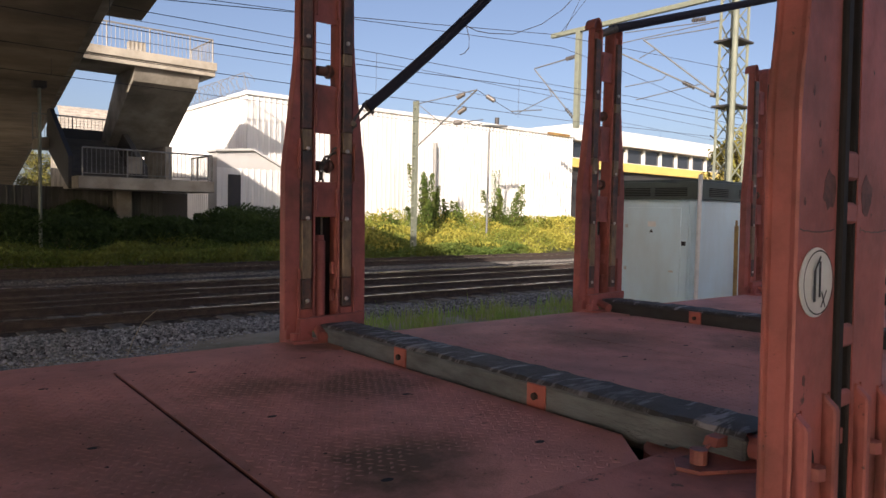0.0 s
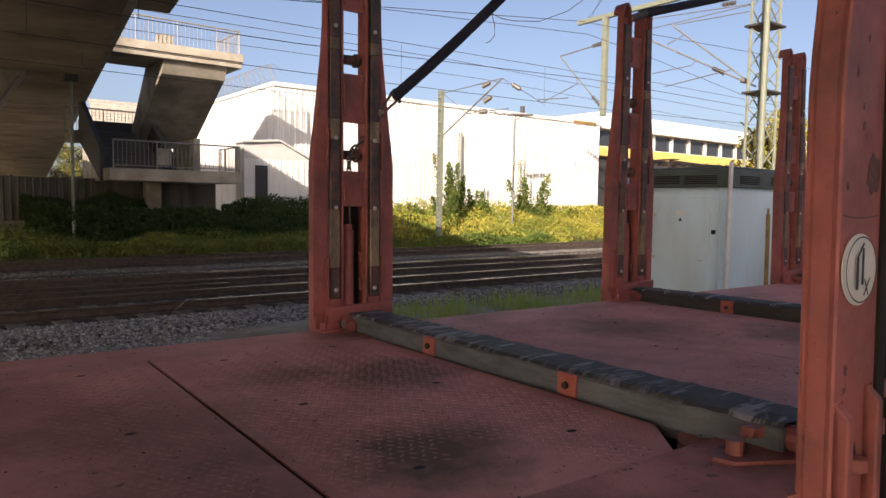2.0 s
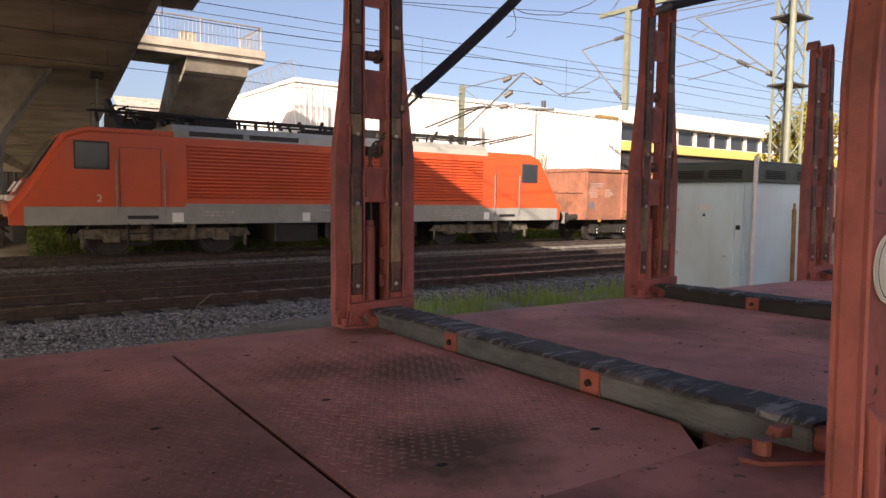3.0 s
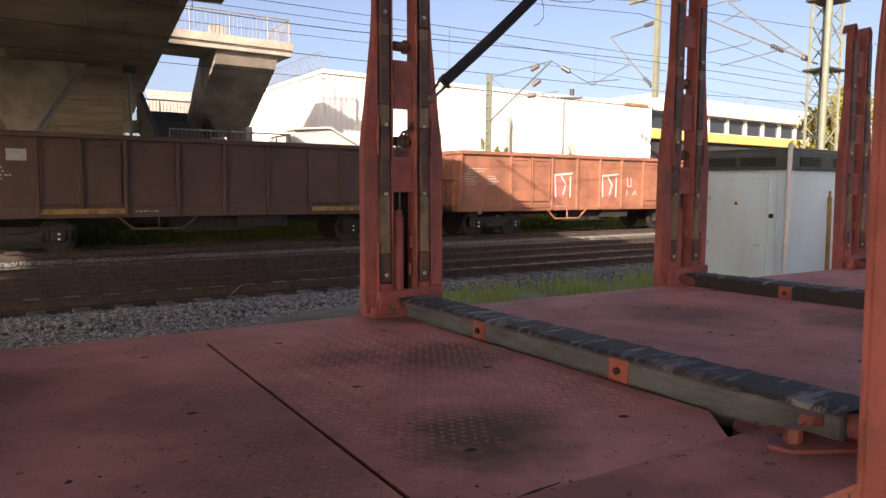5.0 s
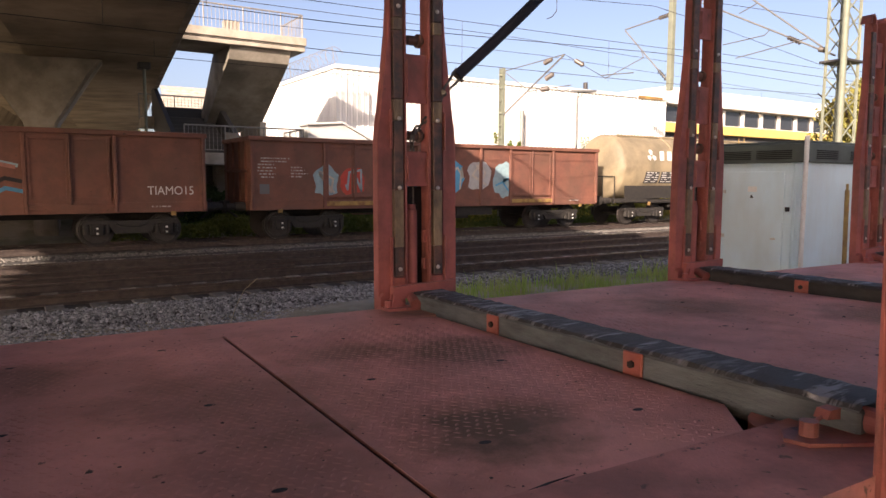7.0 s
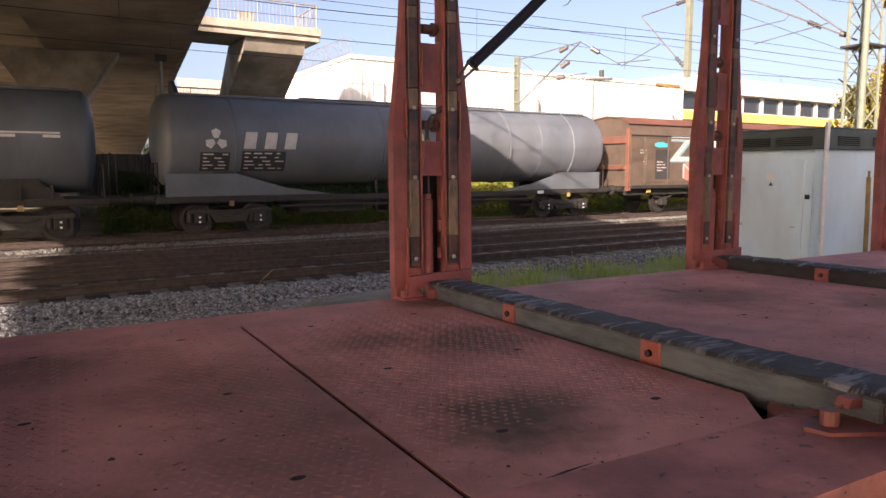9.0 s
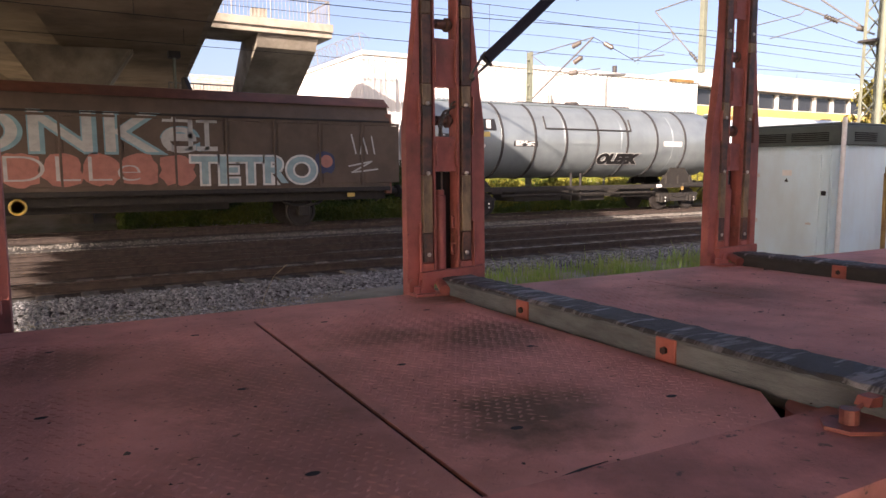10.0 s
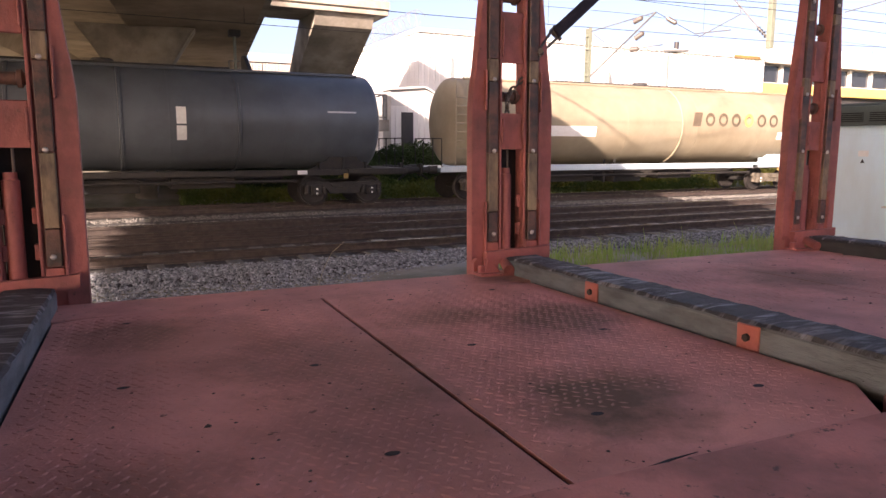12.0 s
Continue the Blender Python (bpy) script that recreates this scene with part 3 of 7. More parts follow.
def tapered(bm, profile, section):
    """A strip of constant section whose reach follows the profile of (reach, height)."""
    rows = [[bm.verts.new((x + q if k else x, y, z)) for x, y, k in section] for q, z in profile]
    for a, b in zip(rows, rows[1:]):
        for i in range(len(section)):
            bm.faces.new((a[i], a[(i + 1) % len(section)], b[(i + 1) % len(section)], b[i]))
    bm.faces.new(rows[0]), bm.faces.new(rows[-1])
    bmesh.ops.recalc_face_normals(bm, faces=bm.faces)


POST_SHAPE = ((0.258, -0.05), (0.256, 0.93), (0.247, 1.03), (0.232, 1.13), (0.186, 1.55), (0.176, 1.7), (0.17, 2.12), (0.166, 2.18))


def build_post(w, u, v, turn, outside=False):
    """An upright of two side members with guide bars, cross plates, rollers and a spindle; its open face looks along -y before the turn."""
    p = boxes("upright_post", RED, w, (-0.1, 0.1, 0.1, 0.106, 0.1, 0.14))
    p.matrix_basis = Matrix.Translation((u, v, 0)) @ Matrix.Rotation(radians(1.0 if 2 < u < 3 and not outside else 0), 4, "Y") @ Matrix.Rotation(radians(turn), 4, "Z")
    H = 2.28
    d = 0.07 if outside else 0.0  # how far the inner gear sits back
    for s in (-1, 1):
        mirror = Matrix.Diagonal((s, 1, 1, 1))
        if not outside:
            # flat face of the side member, wide below and narrow above, and the flange folded back from it
            bm = bmesh.new()
            tapered(bm, POST_SHAPE, ((0.168, 0.0, 0), (-0.002, 0.0, 1), (0.0, 0.004, 1), (0.0, 0.014, 1), (0.168, 0.014, 0)))
            bmesh.ops.transform(bm, matrix=mirror, verts=bm.verts)
            bmesh.ops.recalc_face_normals(bm, faces=bm.faces)
            part("side_plate", bm, RED, p)
            bm = bmesh.new()
            tapered(bm, POST_SHAPE, ((-0.014, 0.0142, 1), (0.0, 0.0142, 1), (0.0, 0.062, 1), (-0.014, 0.062, 1)))
            bmesh.ops.transform(bm, matrix=mirror, verts=bm.verts)
            bmesh.ops.recalc_face_normals(bm, faces=bm.faces)
            part("outer_flange", bm, RED, p)
        # channel that carries the guide bars
        boxes("back_plate", RED, p, (s * 0.07, s * 0.17, 0.03 + d * 0.7, 0.046 + d * 0.7, -0.02, 2.16), bevel=0.003)
        boxes("inner_web", RED, p, (s * 0.072, s * 0.086, -0.004 + d, 0.1, 0.05, H - 0.1), bevel=0.003)
        if outside:
            bm = bmesh.new()
            tapered(bm, [(q, z - 0.25 if z < 0 else z) for q, z in POST_SHAPE], ((0.06, 0.1, 0), (0.0, 0.1, 1), (0.004, 0.112, 1), (0.0, 0.118, 1), (0.06, 0.118, 0)))
            bmesh.ops.transform(bm, matrix=mirror, verts=bm.verts)
            bmesh.ops.recalc_face_normals(bm, faces=bm.faces)
            part("outer_plate", bm, RED, p)
            bm = bmesh.new()
            tapered(bm, [(q, z - 0.25 if z < 0 else z) for q, z in POST_SHAPE], ((-0.012, 0.0995, 1), (-0.004, 0.0995, 1), (0.0, 0.056, 1), (0.01, 0.054, 1), (0.014, 0.051, 1), (0.014, 0.044, 1), (-0.012, 0.044, 1)))
            bmesh.ops.transform(bm, matrix=mirror, verts=bm.verts)
            bmesh.ops.recalc_face_normals(bm, faces=bm.faces)
            part("side_lip", bm, RED, p)
        # guide bars bolted on in lengths
        for z0, z1, m in ((0.17, 0.34, GUIDE), (0.34, 0.67, GUIDE_BARE), (0.67, 1.06, GUIDE), (1.06, 1.18, GUIDE_BARE), (1.18, 1.56, GUIDE), (1.56, 1.63, GUIDE_BARE), (1.63, 2.1, GUIDE)):
            boxes("guide_bar", m, p, (s * 0.098, s * 0.158, -0.012 + d, 0.03 + d * 0.7, z0 + 0.001, z1 - 0.001), bevel=0.004, label="scraped bare metal guide bar" if m is GUIDE_BARE else "greasy black guide bar")
        boxes("rub_plate", RED_BRIGHT if s < 0 else RED, p, (s * 0.09, s * 0.164, -0.008 + d, 0.028 + d * 0.7, 0.1, 0.166), bevel=0.003, label="fresh red painted plate")
        boxes("edge_clip", RED, p, (s * 0.17, s * 0.182, -0.02 + d, 0.03 + d, 0.9, 1.12), (s * 0.17, s * 0.182, -0.02 + d, 0.03 + d, 0.12, 0.4), bevel=0.003, apart=True)
        bm = bmesh.new()
        bmesh.ops.create_uvsphere(bm, u_segments=10, v_segments=6, radius=0.013, matrix=Matrix.Diagonal((1, 0.6, 1, 1)))
        bo = part("bolt", bm, BOLT, p, "bright zinc bolt head", Matrix.Translation((s * 0.125, -0.014 + d, 0.215)), soft=True)
        for z in (0.68, 1.07, 1.69):
            shared("bolt", bo, p, Matrix.Translation((s * 0.125, -0.014 + d, z)))
        # rounded head of the member
        bm = bmesh.new()
        arc = [(0.126 + 0.046 * math.cos(a), 2.18 + 0.085 * math.sin(a)) for a in [math.pi * q / 8 for q in range(9)]]
        inner = [(0.126 + 0.032 * math.cos(a), 2.18 + 0.071 * math.sin(a)) for a in [math.pi * q / 8 for q in range(8, -1, -1)]]
        prism(bm, [(s * x, z) for x, z in arc + inner], d, 0.1, "y")
        part("top_hoop", bm, RED, p)
        # stitch lugs in the slot
        boxes("slot_lug", RED, p, *[(s * 0.05, s * 0.072, 0.03 + d * 0.5, 0.06 + d * 0.5, z, z + 0.07) for z in (0.2, 0.36)], bevel=0.004, apart=True)
    # cross plates with folded edges
    for z0, z1 in ((0.69, 0.89), (1.165, 1.44), (1.79, 2.02)):
        boxes("cross_plate", RED, p, (-0.07, 0.07, 0.012 + d, 0.028 + d, z0, z1), (-0.072, -0.06, -0.012 + d, 0.012 + d, z0 + 0.03, z1 - 0.03), (0.06, 0.072, -0.012 + d, 0.012 + d, z0 + 0.03, z1 - 0.03), bevel=0.004)
    # rollers on their pins
    for z in (0.985, 1.53):
        bm = bmesh.new()
        spin(bm, [(-0.07, 0.02), (-0.035, 0.021), (-0.03, 0.028), (0.03, 0.028), (0.034, 0.04), (0.052, 0.04), (0.056, 0.03), (0.072, 0.02)], 16)
        part("roller", bm, GUIDE, p, "grey steel roller on a pin", Matrix.Translation((0.0, 0.07, z)), soft=True)
    # screw spindle in the slot
    bm = bmesh.new()
    spin(bm, [(0.06, 0.036), (0.55, 0.036), (0.556, 0.028), (0.585, 0.028)], 14, "z")
    part("spindle", bm, RED, p, "rust-red lifting spindle", Matrix.Translation((-0.022, 0.05, 0)), soft=True)
    rods("spindle_screw", CHAIN, p, 0.006, ((-0.006, 0.05, 0.58), (-0.006, 0.05, 0.69)))
    # black sheet at the back gives the slot its shade
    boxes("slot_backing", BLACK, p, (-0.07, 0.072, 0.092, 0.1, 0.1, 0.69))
    if not outside:
        # bar across the foot, bent up at one end
        bm = bmesh.new()
        prism(bm, [(-0.19, 0.045), (0.2, 0.07), (0.225, 0.085), (0.225, 0.14), (0.2, 0.135), (-0.185, 0.118)], -0.05, -0.002, "y")
        part("foot_bar", bm, RED, p)
        # foot hinge with its gusset and pin
        bm = bmesh.new()
        prism(bm, [(-0.262, -0.06), (-0.2, -0.06), (-0.2, 0.04), (-0.215, 0.075), (-0.24, 0.085), (-0.262, 0.06)], -0.035, -0.002, "y")
        prism(bm, [(-0.225, -0.002), (-0.11, -0.002), (-0.205, 0.085)], -0.1, -0.085, "y")
        prism(bm, [(-0.225, -0.002), (-0.11, -0.002), (-0.205, 0.085)], -0.06, -0.045, "y")
        prism(bm, [(-0.265, -0.14), (-0.06, -0.17), (-0.05, -0.05), (-0.265, -0.03)], -0.002, 0.012, "z")
        rod(bm, (-0.11, -0.17, 0.03), (-0.06, -0.02, 0.06), 0.03, 12)
        rod(bm, (-0.235, -0.08, 0.0), (-0.235, -0.08, 0.05), 0.022, 10)
        part("foot_hinge", bm, RED, p)
    if outside:
        boxes("rubber_strip", BLACK, p, (0.028, 0.062, 0.09, 0.132, -0.1, 2.0), bevel=0.006, label="black rubber strip")
        boxes("cross_tie", RED, p, *[(-0.06, 0.03, 0.1, 0.12, z, z + h) for z, h in ((0.2, 0.045), (0.355, 0.06), (0.67, 0.055), (0.78, 0.075))], bevel=0.008, apart=True)
        # black sheets added for the shade inside the outer slot
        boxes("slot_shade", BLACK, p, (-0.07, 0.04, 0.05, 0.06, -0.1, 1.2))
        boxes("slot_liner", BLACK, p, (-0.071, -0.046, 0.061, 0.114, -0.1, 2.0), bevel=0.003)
        # ribs on the outer face near the foot, with an eye bolt in the hole between them
        for s in (-1, 1):
            for x0, x1, zt in ((0.078, 0.108, 0.25), (0.222, 0.254, 0.225)):
                bm = bmesh.new()
                prism(bm, [(0.1182, -0.3), (0.15, -0.3), (0.15, zt - 0.03), (0.118, zt), (0.1182, zt)], s * x0, s * x1, "x")
                bmesh.ops.bevel(bm, geom=bm.edges[:], offset=0.005, segments=1, affect="EDGES")
                part("foot_rib", bm, RED, p)
            bm = bmesh.new()
            prism(bm, [(s * 0.165 + 0.022 * math.cos(q * 0.5236), 0.085 + 0.045 * math.sin(q * 0.5236)) for q in range(12)], 0.1184, 0.1196, "y")
            part("bolt_hole", bm, BLACK, p)
            bm = bmesh.new()
            rod(bm, (s * 0.165, 0.08, 0.075), (s * 0.165, 0.135, 0.075), 0.02, 10)
            rod(bm, (s * 0.165, 0.13, 0.06), (s * 0.165, 0.13, 0.09), 0.026, 8)
            part("eye_bolt", bm, RED, p)
            # weld line with a crack
            xa, xb = s * 0.075, s * 0.25
            bm = bmesh.new()
            pts = [Vector((xa + (xb - xa) * q / 9, 0.1185, 0.655 - 0.006 * math.sin(q * 0.35) + 0.0015 * math.sin(q * 2.9 + s))) for q in range(10)]
            tube(bm, pts, 0.0016, 5)
            part("weld_line", bm, GUIDE, p, "dark cracked weld line")
    return p


def sign_plate(p):
    """A round white sign on the outer face of a post, with dark strokes."""
    bm = bmesh.new()
    bmesh.ops.create_circle(bm, cap_ends=True, segments=40, radius=0.083, matrix=pose(0, 0, 0, 90, 0, 0))
    bmesh.ops.solidify(bm, geom=bm.faces[:], thickness=0.003)
    s = part("round_sign", bm, WHITE, p, "round white painted sign with dark strokes", pose(0.172, 0.1245, 0.53, 0, 0, 180))
    bm = bmesh.new()
    bmesh.ops.create_circle(bm, cap_ends=False, segments=40, radius=0.077)
    ring = bm.edges[:]
    got = bmesh.ops.extrude_edge_only(bm, edges=ring)
    bmesh.ops.scale(bm, vec=(0.955, 0.955, 1), verts=[g for g in got["geom"] if isinstance(g, bmesh.types.BMVert)])
    part("ring", bm, GRAF["black"], s, "", pose(0, -0.0052, 0, 90, 0, 0))
    bm = bmesh.new()
    for x0, z0, x1, z1, t in ((-0.022, -0.045, -0.022, 0.03, 0.012), (0.004, -0.035, 0.004, 0.05, 0.01), (-0.022, 0.03, 0.006, 0.062, 0.007), (0.012, -0.06, 0.04, -0.02, 0.005), (0.014, -0.022, 0.034, -0.06, 0.005)):
        d = Vector((x1 - x0, 0, z1 - z0))
        m = Matrix.Translation(((x0 + x1) / 2, -0.006, (z0 + z1) / 2)) @ d.to_track_quat("Z", "Y").to_matrix().to_4x4()
        box(bm, -t / 2, t / 2, -t / 2, t / 2, -d.length / 2, d.length / 2, m)
    bmesh.ops.scale(bm, vec=(1, 0.05, 1), verts=bm.verts, space=Matrix.Translation((0, 0.006, 0)))
    part("stroke", bm, GRAF["black"], s)
    # old grease on both sides of the slot, and chipped spots
    rg = random.Random(3)
    for x, z, rx, rz in ((0.105, 0.75, 0.034, 0.05), (-0.112, 0.745, 0.032, 0.05), (0.16, 0.86, 0.006, 0.012), (0.2, 0.98, 0.005, 0.014), (0.15, 1.06, 0.004, 0.009), (0.23, 0.72, 0.005, 0.011), (0.21, 0.3, 0.008, 0.014), (0.165, 0.905, 0.004, 0.008)):
        bm = bmesh.new()
        ring = [(x + rx * rg.uniform(0.7, 1.2) * math.cos(q * 0.449), z + rz * rg.uniform(0.75, 1.15) * math.sin(q * 0.449)) for q in range(14)]
        prism(bm, ring, 0.1182, 0.1192, "y")
        part("grease_stain", bm, GREASE, p, "dark brown grease stain")


def build_beam(w, u, near=False):
    """A timber across the deck with a worn rubber top and bolted clips."""
    b = boxes("cross_beam", BEAM if u < 1 else BEAM_TARRED, w, (u, u + 0.21, NEAR + 0.1, -0.07, -0.05, 0.076), bevel=0.008, label="weathered grey wheel-stop beam across the deck" if u < 1 else "black tarred wheel-stop beam across the deck")
    bm = bmesh.new()
    rg = random.Random(int(u * 10) + 3)
    ny = 60
    rows = []
    for j in range(ny + 1):
        y = NEAR + 0.1 + (NEAR * -1 - 0.17) * j / ny
        rows.append([bm.verts.new((u + x + rg.uniform(-0.003, 0.003), y, 0.076 + z + rg.uniform(-0.003, 0.004))) for x, z in ((0.002, 0.0), (0.014, 0.012), (0.07, 0.016), (0.13, 0.014), (0.2, 0.012), (0.208, 0.0))])
    for a, c in zip(rows, rows[1:]):
        for i in range(5):
            bm.faces.new((a[i], a[i + 1], c[i + 1], c[i]))
    bmesh.ops.recalc_face_normals(bm, faces=bm.faces)
    part("rubber_top", bm, BEAM_TOP, b, "abraded dark rubber top with pale scuffs")
    for y in (-0.885, -1.77):
        c = boxes("clip_plate", RED_BRIGHT, b, (u - 0.012, u - 0.001, y - 0.046, y + 0.046, -0.02, 0.078), bevel=0.003, label="red steel clip with a bolt")
        bm = bmesh.new()
        rod(bm, (u - 0.024, y, 0.034), (u - 0.01, y, 0.034), 0.014, 6)
        part("clip_bolt", bm, RUST, b)
    # hinge bracket by the near post
    bm = bmesh.new()
    prism(bm, [(u - 0.185, NEAR + 0.19), (u - 0.13, NEAR + 0.235), (u + 0.1, NEAR + 0.2), (u + 0.12, NEAR + 0.06), (u - 0.02, NEAR + 0.05), (u - 0.17, NEAR + 0.13)], 0.0, 0.013, "z")
    prism(bm, [(u - 0.06, 0.05), (u - 0.045, 0.072), (u + 0.1, 0.072), (u + 0.2, 0.082), (u + 0.2, 0.035), (u + 0.08, 0.032)], NEAR + 0.15, NEAR + 0.19, "y")
    rod(bm, (u - 0.11, NEAR + 0.17, 0.0), (u - 0.11, NEAR + 0.17, 0.052), 0.024, 12)
    rod(bm, (u - 0.11, NEAR + 0.17, 0.04), (u + 0.02, NEAR + 0.17, 0.068), 0.006, 6)
    rod(bm, (u + 0.05, NEAR + 0.02, 0.045), (u + 0.05, NEAR + 0.15, 0.045), 0.036, 12)
    bmesh.ops.recalc_face_normals(bm, faces=bm.faces)
    part("beam_hinge", bm, RED, b, "red hinge bracket at the beam's end")


def deck_litter(w):
    """Flakes of rust and dirt lying on the plates."""
    rg = random.Random(8)
    v, f = [], []
    for k in range(420):
        x, y = rg.uniform(-2.4, 2.4), rg.uniform(-2.55, -0.1)
        r = rg.uniform(0.002, 0.006) * (2.2 if rg.random() < 0.05 else 1)
        n = len(v)
        a = rg.uniform(0, 6.28)
        for q in range(5):
            v.append((x + r * rg.uniform(0.6, 1.3) * math.cos(a + q * 1.257), y + r * rg.uniform(0.6, 1.3) * math.sin(a + q * 1.257), 0.0008))
        v.append((x, y, 0.0008 + r * 0.5))
        f += [(n + q, n + (q + 1) % 5, n + 5) for q in range(5)]
    tagged(raw("rust_grit", v, f, RUST, w, "small dark flakes of rust and dirt"), kind="stuff")


wagon = build_deck()
deck_litter(wagon)
bm = bmesh.new()
prism(bm, [(-1.06, -2.368), (-1.0, -2.362), (-0.93, -2.35), (-0.85, -2.348), (-0.93, -2.357), (-1.0, -2.372)], 0.001, 0.0025, "z")
part("buckled_gap", bm, BLACK, wagon, "dark gap where the plate edge has buckled")
for i in range(-3, 6):
    build_post(wagon, i * GAP + 0.016, 0.0, 0)
    q = build_post(wagon, i * GAP, NEAR, 180, True)
    if i == 0:
        sign_plate(q)
    build_beam(wagon, i * GAP - 0.062)


def build_strap(u, far_end, group):
    """A sleeved tension strap that hangs on a chain from the post."""
    s = thing("tension_strap", WAGON, "dark sleeved tension strap hooked to a post by a chain", "strap", group)
    a, b = Vector((u + 0.295, 0.02, 1.345)), Vector(far_end)
    bm = bmesh.new()
    pts = []
    for i in range(25):
        t = i / 24
        p = a.lerp(b, t) + Vector((0, 0, -0.06 * 4 * t * (1 - t)))
        pts.append(p)
    tube(bm, pts, 0.034, 12)
    part("sleeve", bm, STRAP, s, "navy woven sleeve", soft=True)
    sh = u + 0.2
    bm = bmesh.new()
    for o in (-0.022, 0.022):
        rod(bm, (sh - 0.02 + o * 0.4, o * 0.5, 1.23 - o * 0.4), (a.x + 0.02 + o, 0.02, a.z + 0.02 - o), 0.0085, 8)
    rod(bm, (a.x - 0.03, 0.02, a.z + 0.02), (a.x + 0.04, 0.02, a.z - 0.03), 0.012, 8)
    rod(bm, (sh - 0.03, -0.03, 1.235), (sh + 0.02, 0.04, 1.225), 0.017, 8)
    part("shackle", bm, CHAIN, s, "steel shackle", soft=True)
    # the chain runs over the roller and hangs down
    way = [Vector((sh, 0.0, 1.23)), Vector((u + 0.07, 0.03, 1.06)), Vector((u + 0.02, 0.04, 1.015)), Vector((u - 0.005, 0.03, 0.97)), Vector((u - 0.005, 0.03, 0.85))]
    k = 0
    for p, q in zip(way, way[1:]):
        n = max(1, round((q - p).length / 0.034))
        for i in range(n):
            c = p.lerp(q, (i + 0.5) / n)
            bm = bmesh.new()
            ring = [Vector((0.011 * math.cos(t), 0, 0.02 * math.sin(t))) for t in [j * math.pi / 5 for j in range(10)]]
            for r0, r1 in zip(ring, ring[1:] + ring[:1]):
                rod(bm, r0, r1, 0.0068, 6)
            m = Matrix.Translation(c) @ (q - p).to_track_quat("Z", "Y").to_matrix().to_4x4() @ Matrix.Rotation(radians(90 * (k % 2)), 4, "Z")
            part("chain_link", bm, CHAIN, s, "", m, soft=True)
            k += 1
    return s


build_strap(0.0, (2.0, -0.05, 3.02), "tension straps")
s2 = thing("tension_strap", WAGON, "dark sleeved tension strap fixed at the head of a post", "strap", "tension straps")
rods("sleeve", STRAP, s2, 0.034, ((GAP + 0.1, 0.02, 2.21), (GAP + 2.6, -0.25, 2.95)), n=12, label="navy woven sleeve")
rods("shackle", CHAIN, s2, 0.03, ((GAP - 0.02, 0.05, 2.15), (GAP + 0.14, 0.0, 2.22)), n=10)

# ---- relay cabinet beside the line ----


def build_cabinet():
    c = thing("relay_cabinet", pose(10.5, 6.35, -0.15), "pale grey steel relay cabinet with a dark louvred roof band", "cabinet")
    L, W, H = 2.3, 1.5, 2.35
    boxes("body", CAB, c, (0, L, 0, W, 0, H), bevel=0.01)
    boxes("plinth", CONCRETE, c, (-0.05, L + 0.05, -0.05, W + 0.05, -0.15, 0.1), bevel=0.01)
    r = boxes("roof_band", CAB_ROOF, c, (-0.06, L + 0.06, -0.06, W + 0.06, H, H + 0.3), (-0.02, L + 0.02, -0.02, W + 0.02, H + 0.3, H + 0.34), bevel=0.012, label="dark grey-green roof band")
    for i in range(5):
        z = H + 0.06 + i * 0.03
        boxes("louvre", BLACK, r, (-0.075, -0.062, 0.85, 1.4, z, z + 0.014), (-0.075, -0.062, 0.15, 0.75, z, z + 0.014), (0.25, 0.85, -0.075, -0.062, z, z + 0.014), (1.25, 1.9, -0.075, -0.062, z, z + 0.014), apart=True)
    d = boxes("door", CAB, c, (-0.03, -0.002, 0.27, 1.33, 0.14, H - 0.14), bevel=0.006)
    boxes("hinge", BOLT, d, *[(-0.055, -0.03, 1.31, 1.35, z, z + 0.06) for z in (0.35, 1.1, 1.85)])
    boxes("door_handle", BOLT, d, (-0.07, -0.03, 0.4, 0.42, 1.12, 1.15), (-0.075, -0.06, 0.36, 0.44, 1.12, 1.145))
    boxes("warning_sign", WHITE, d, (-0.036, -0.031, 0.74, 0.9, 1.88, 1.97), label="small white sign")
    bm = bmesh.new()
    prism(bm, [(0.79, 1.78), (0.86, 1.78), (0.825, 1.84)], -0.037, -0.031, "x")
    part("warning_triangle", bm, GRAF["black"], d)
    boxes("lock_box", BLACK, c, (-0.02, -0.003, 0.18, 0.25, 1.58, 1.65))
    boxes("corner_post", CAB, c, (-0.02, -0.001, 0.13, 0.16, 0.1, H), (-0.02, -0.001, 0.0, 0.05, 0.1, H), apart=True)
    rods("downpipe", WHITE, c, 0.035, ((-0.1, -0.1, 0.0), (-0.1, -0.1, H + 0.4)), n=12, label="white downpipe at the corner")
    rods("conduit", CAB, c, 0.014, ((-0.02, 0.1, 0.1), (-0.02, 0.1, 1.9)))
    y = thing("marker_post", pose(11.6, 6.2, 0.02, 0, -2, 0), "weathered yellow marker post beside the cabinet", "post")
    rods("pole", OCHRE, y, 0.035, ((0, 0, -0.1), (-0.0, 0, 1.75)), n=10)
    rods("pole_tip", OCHRE, y, 0.02, ((0, 0, 1.74), (0, 0, 1.85)), n=8)


build_cabinet()

# ---- road bridge overhead ----
BR = pose(1.78, 0, 0, 0, 0, -7.07)  # its right edge runs along local y


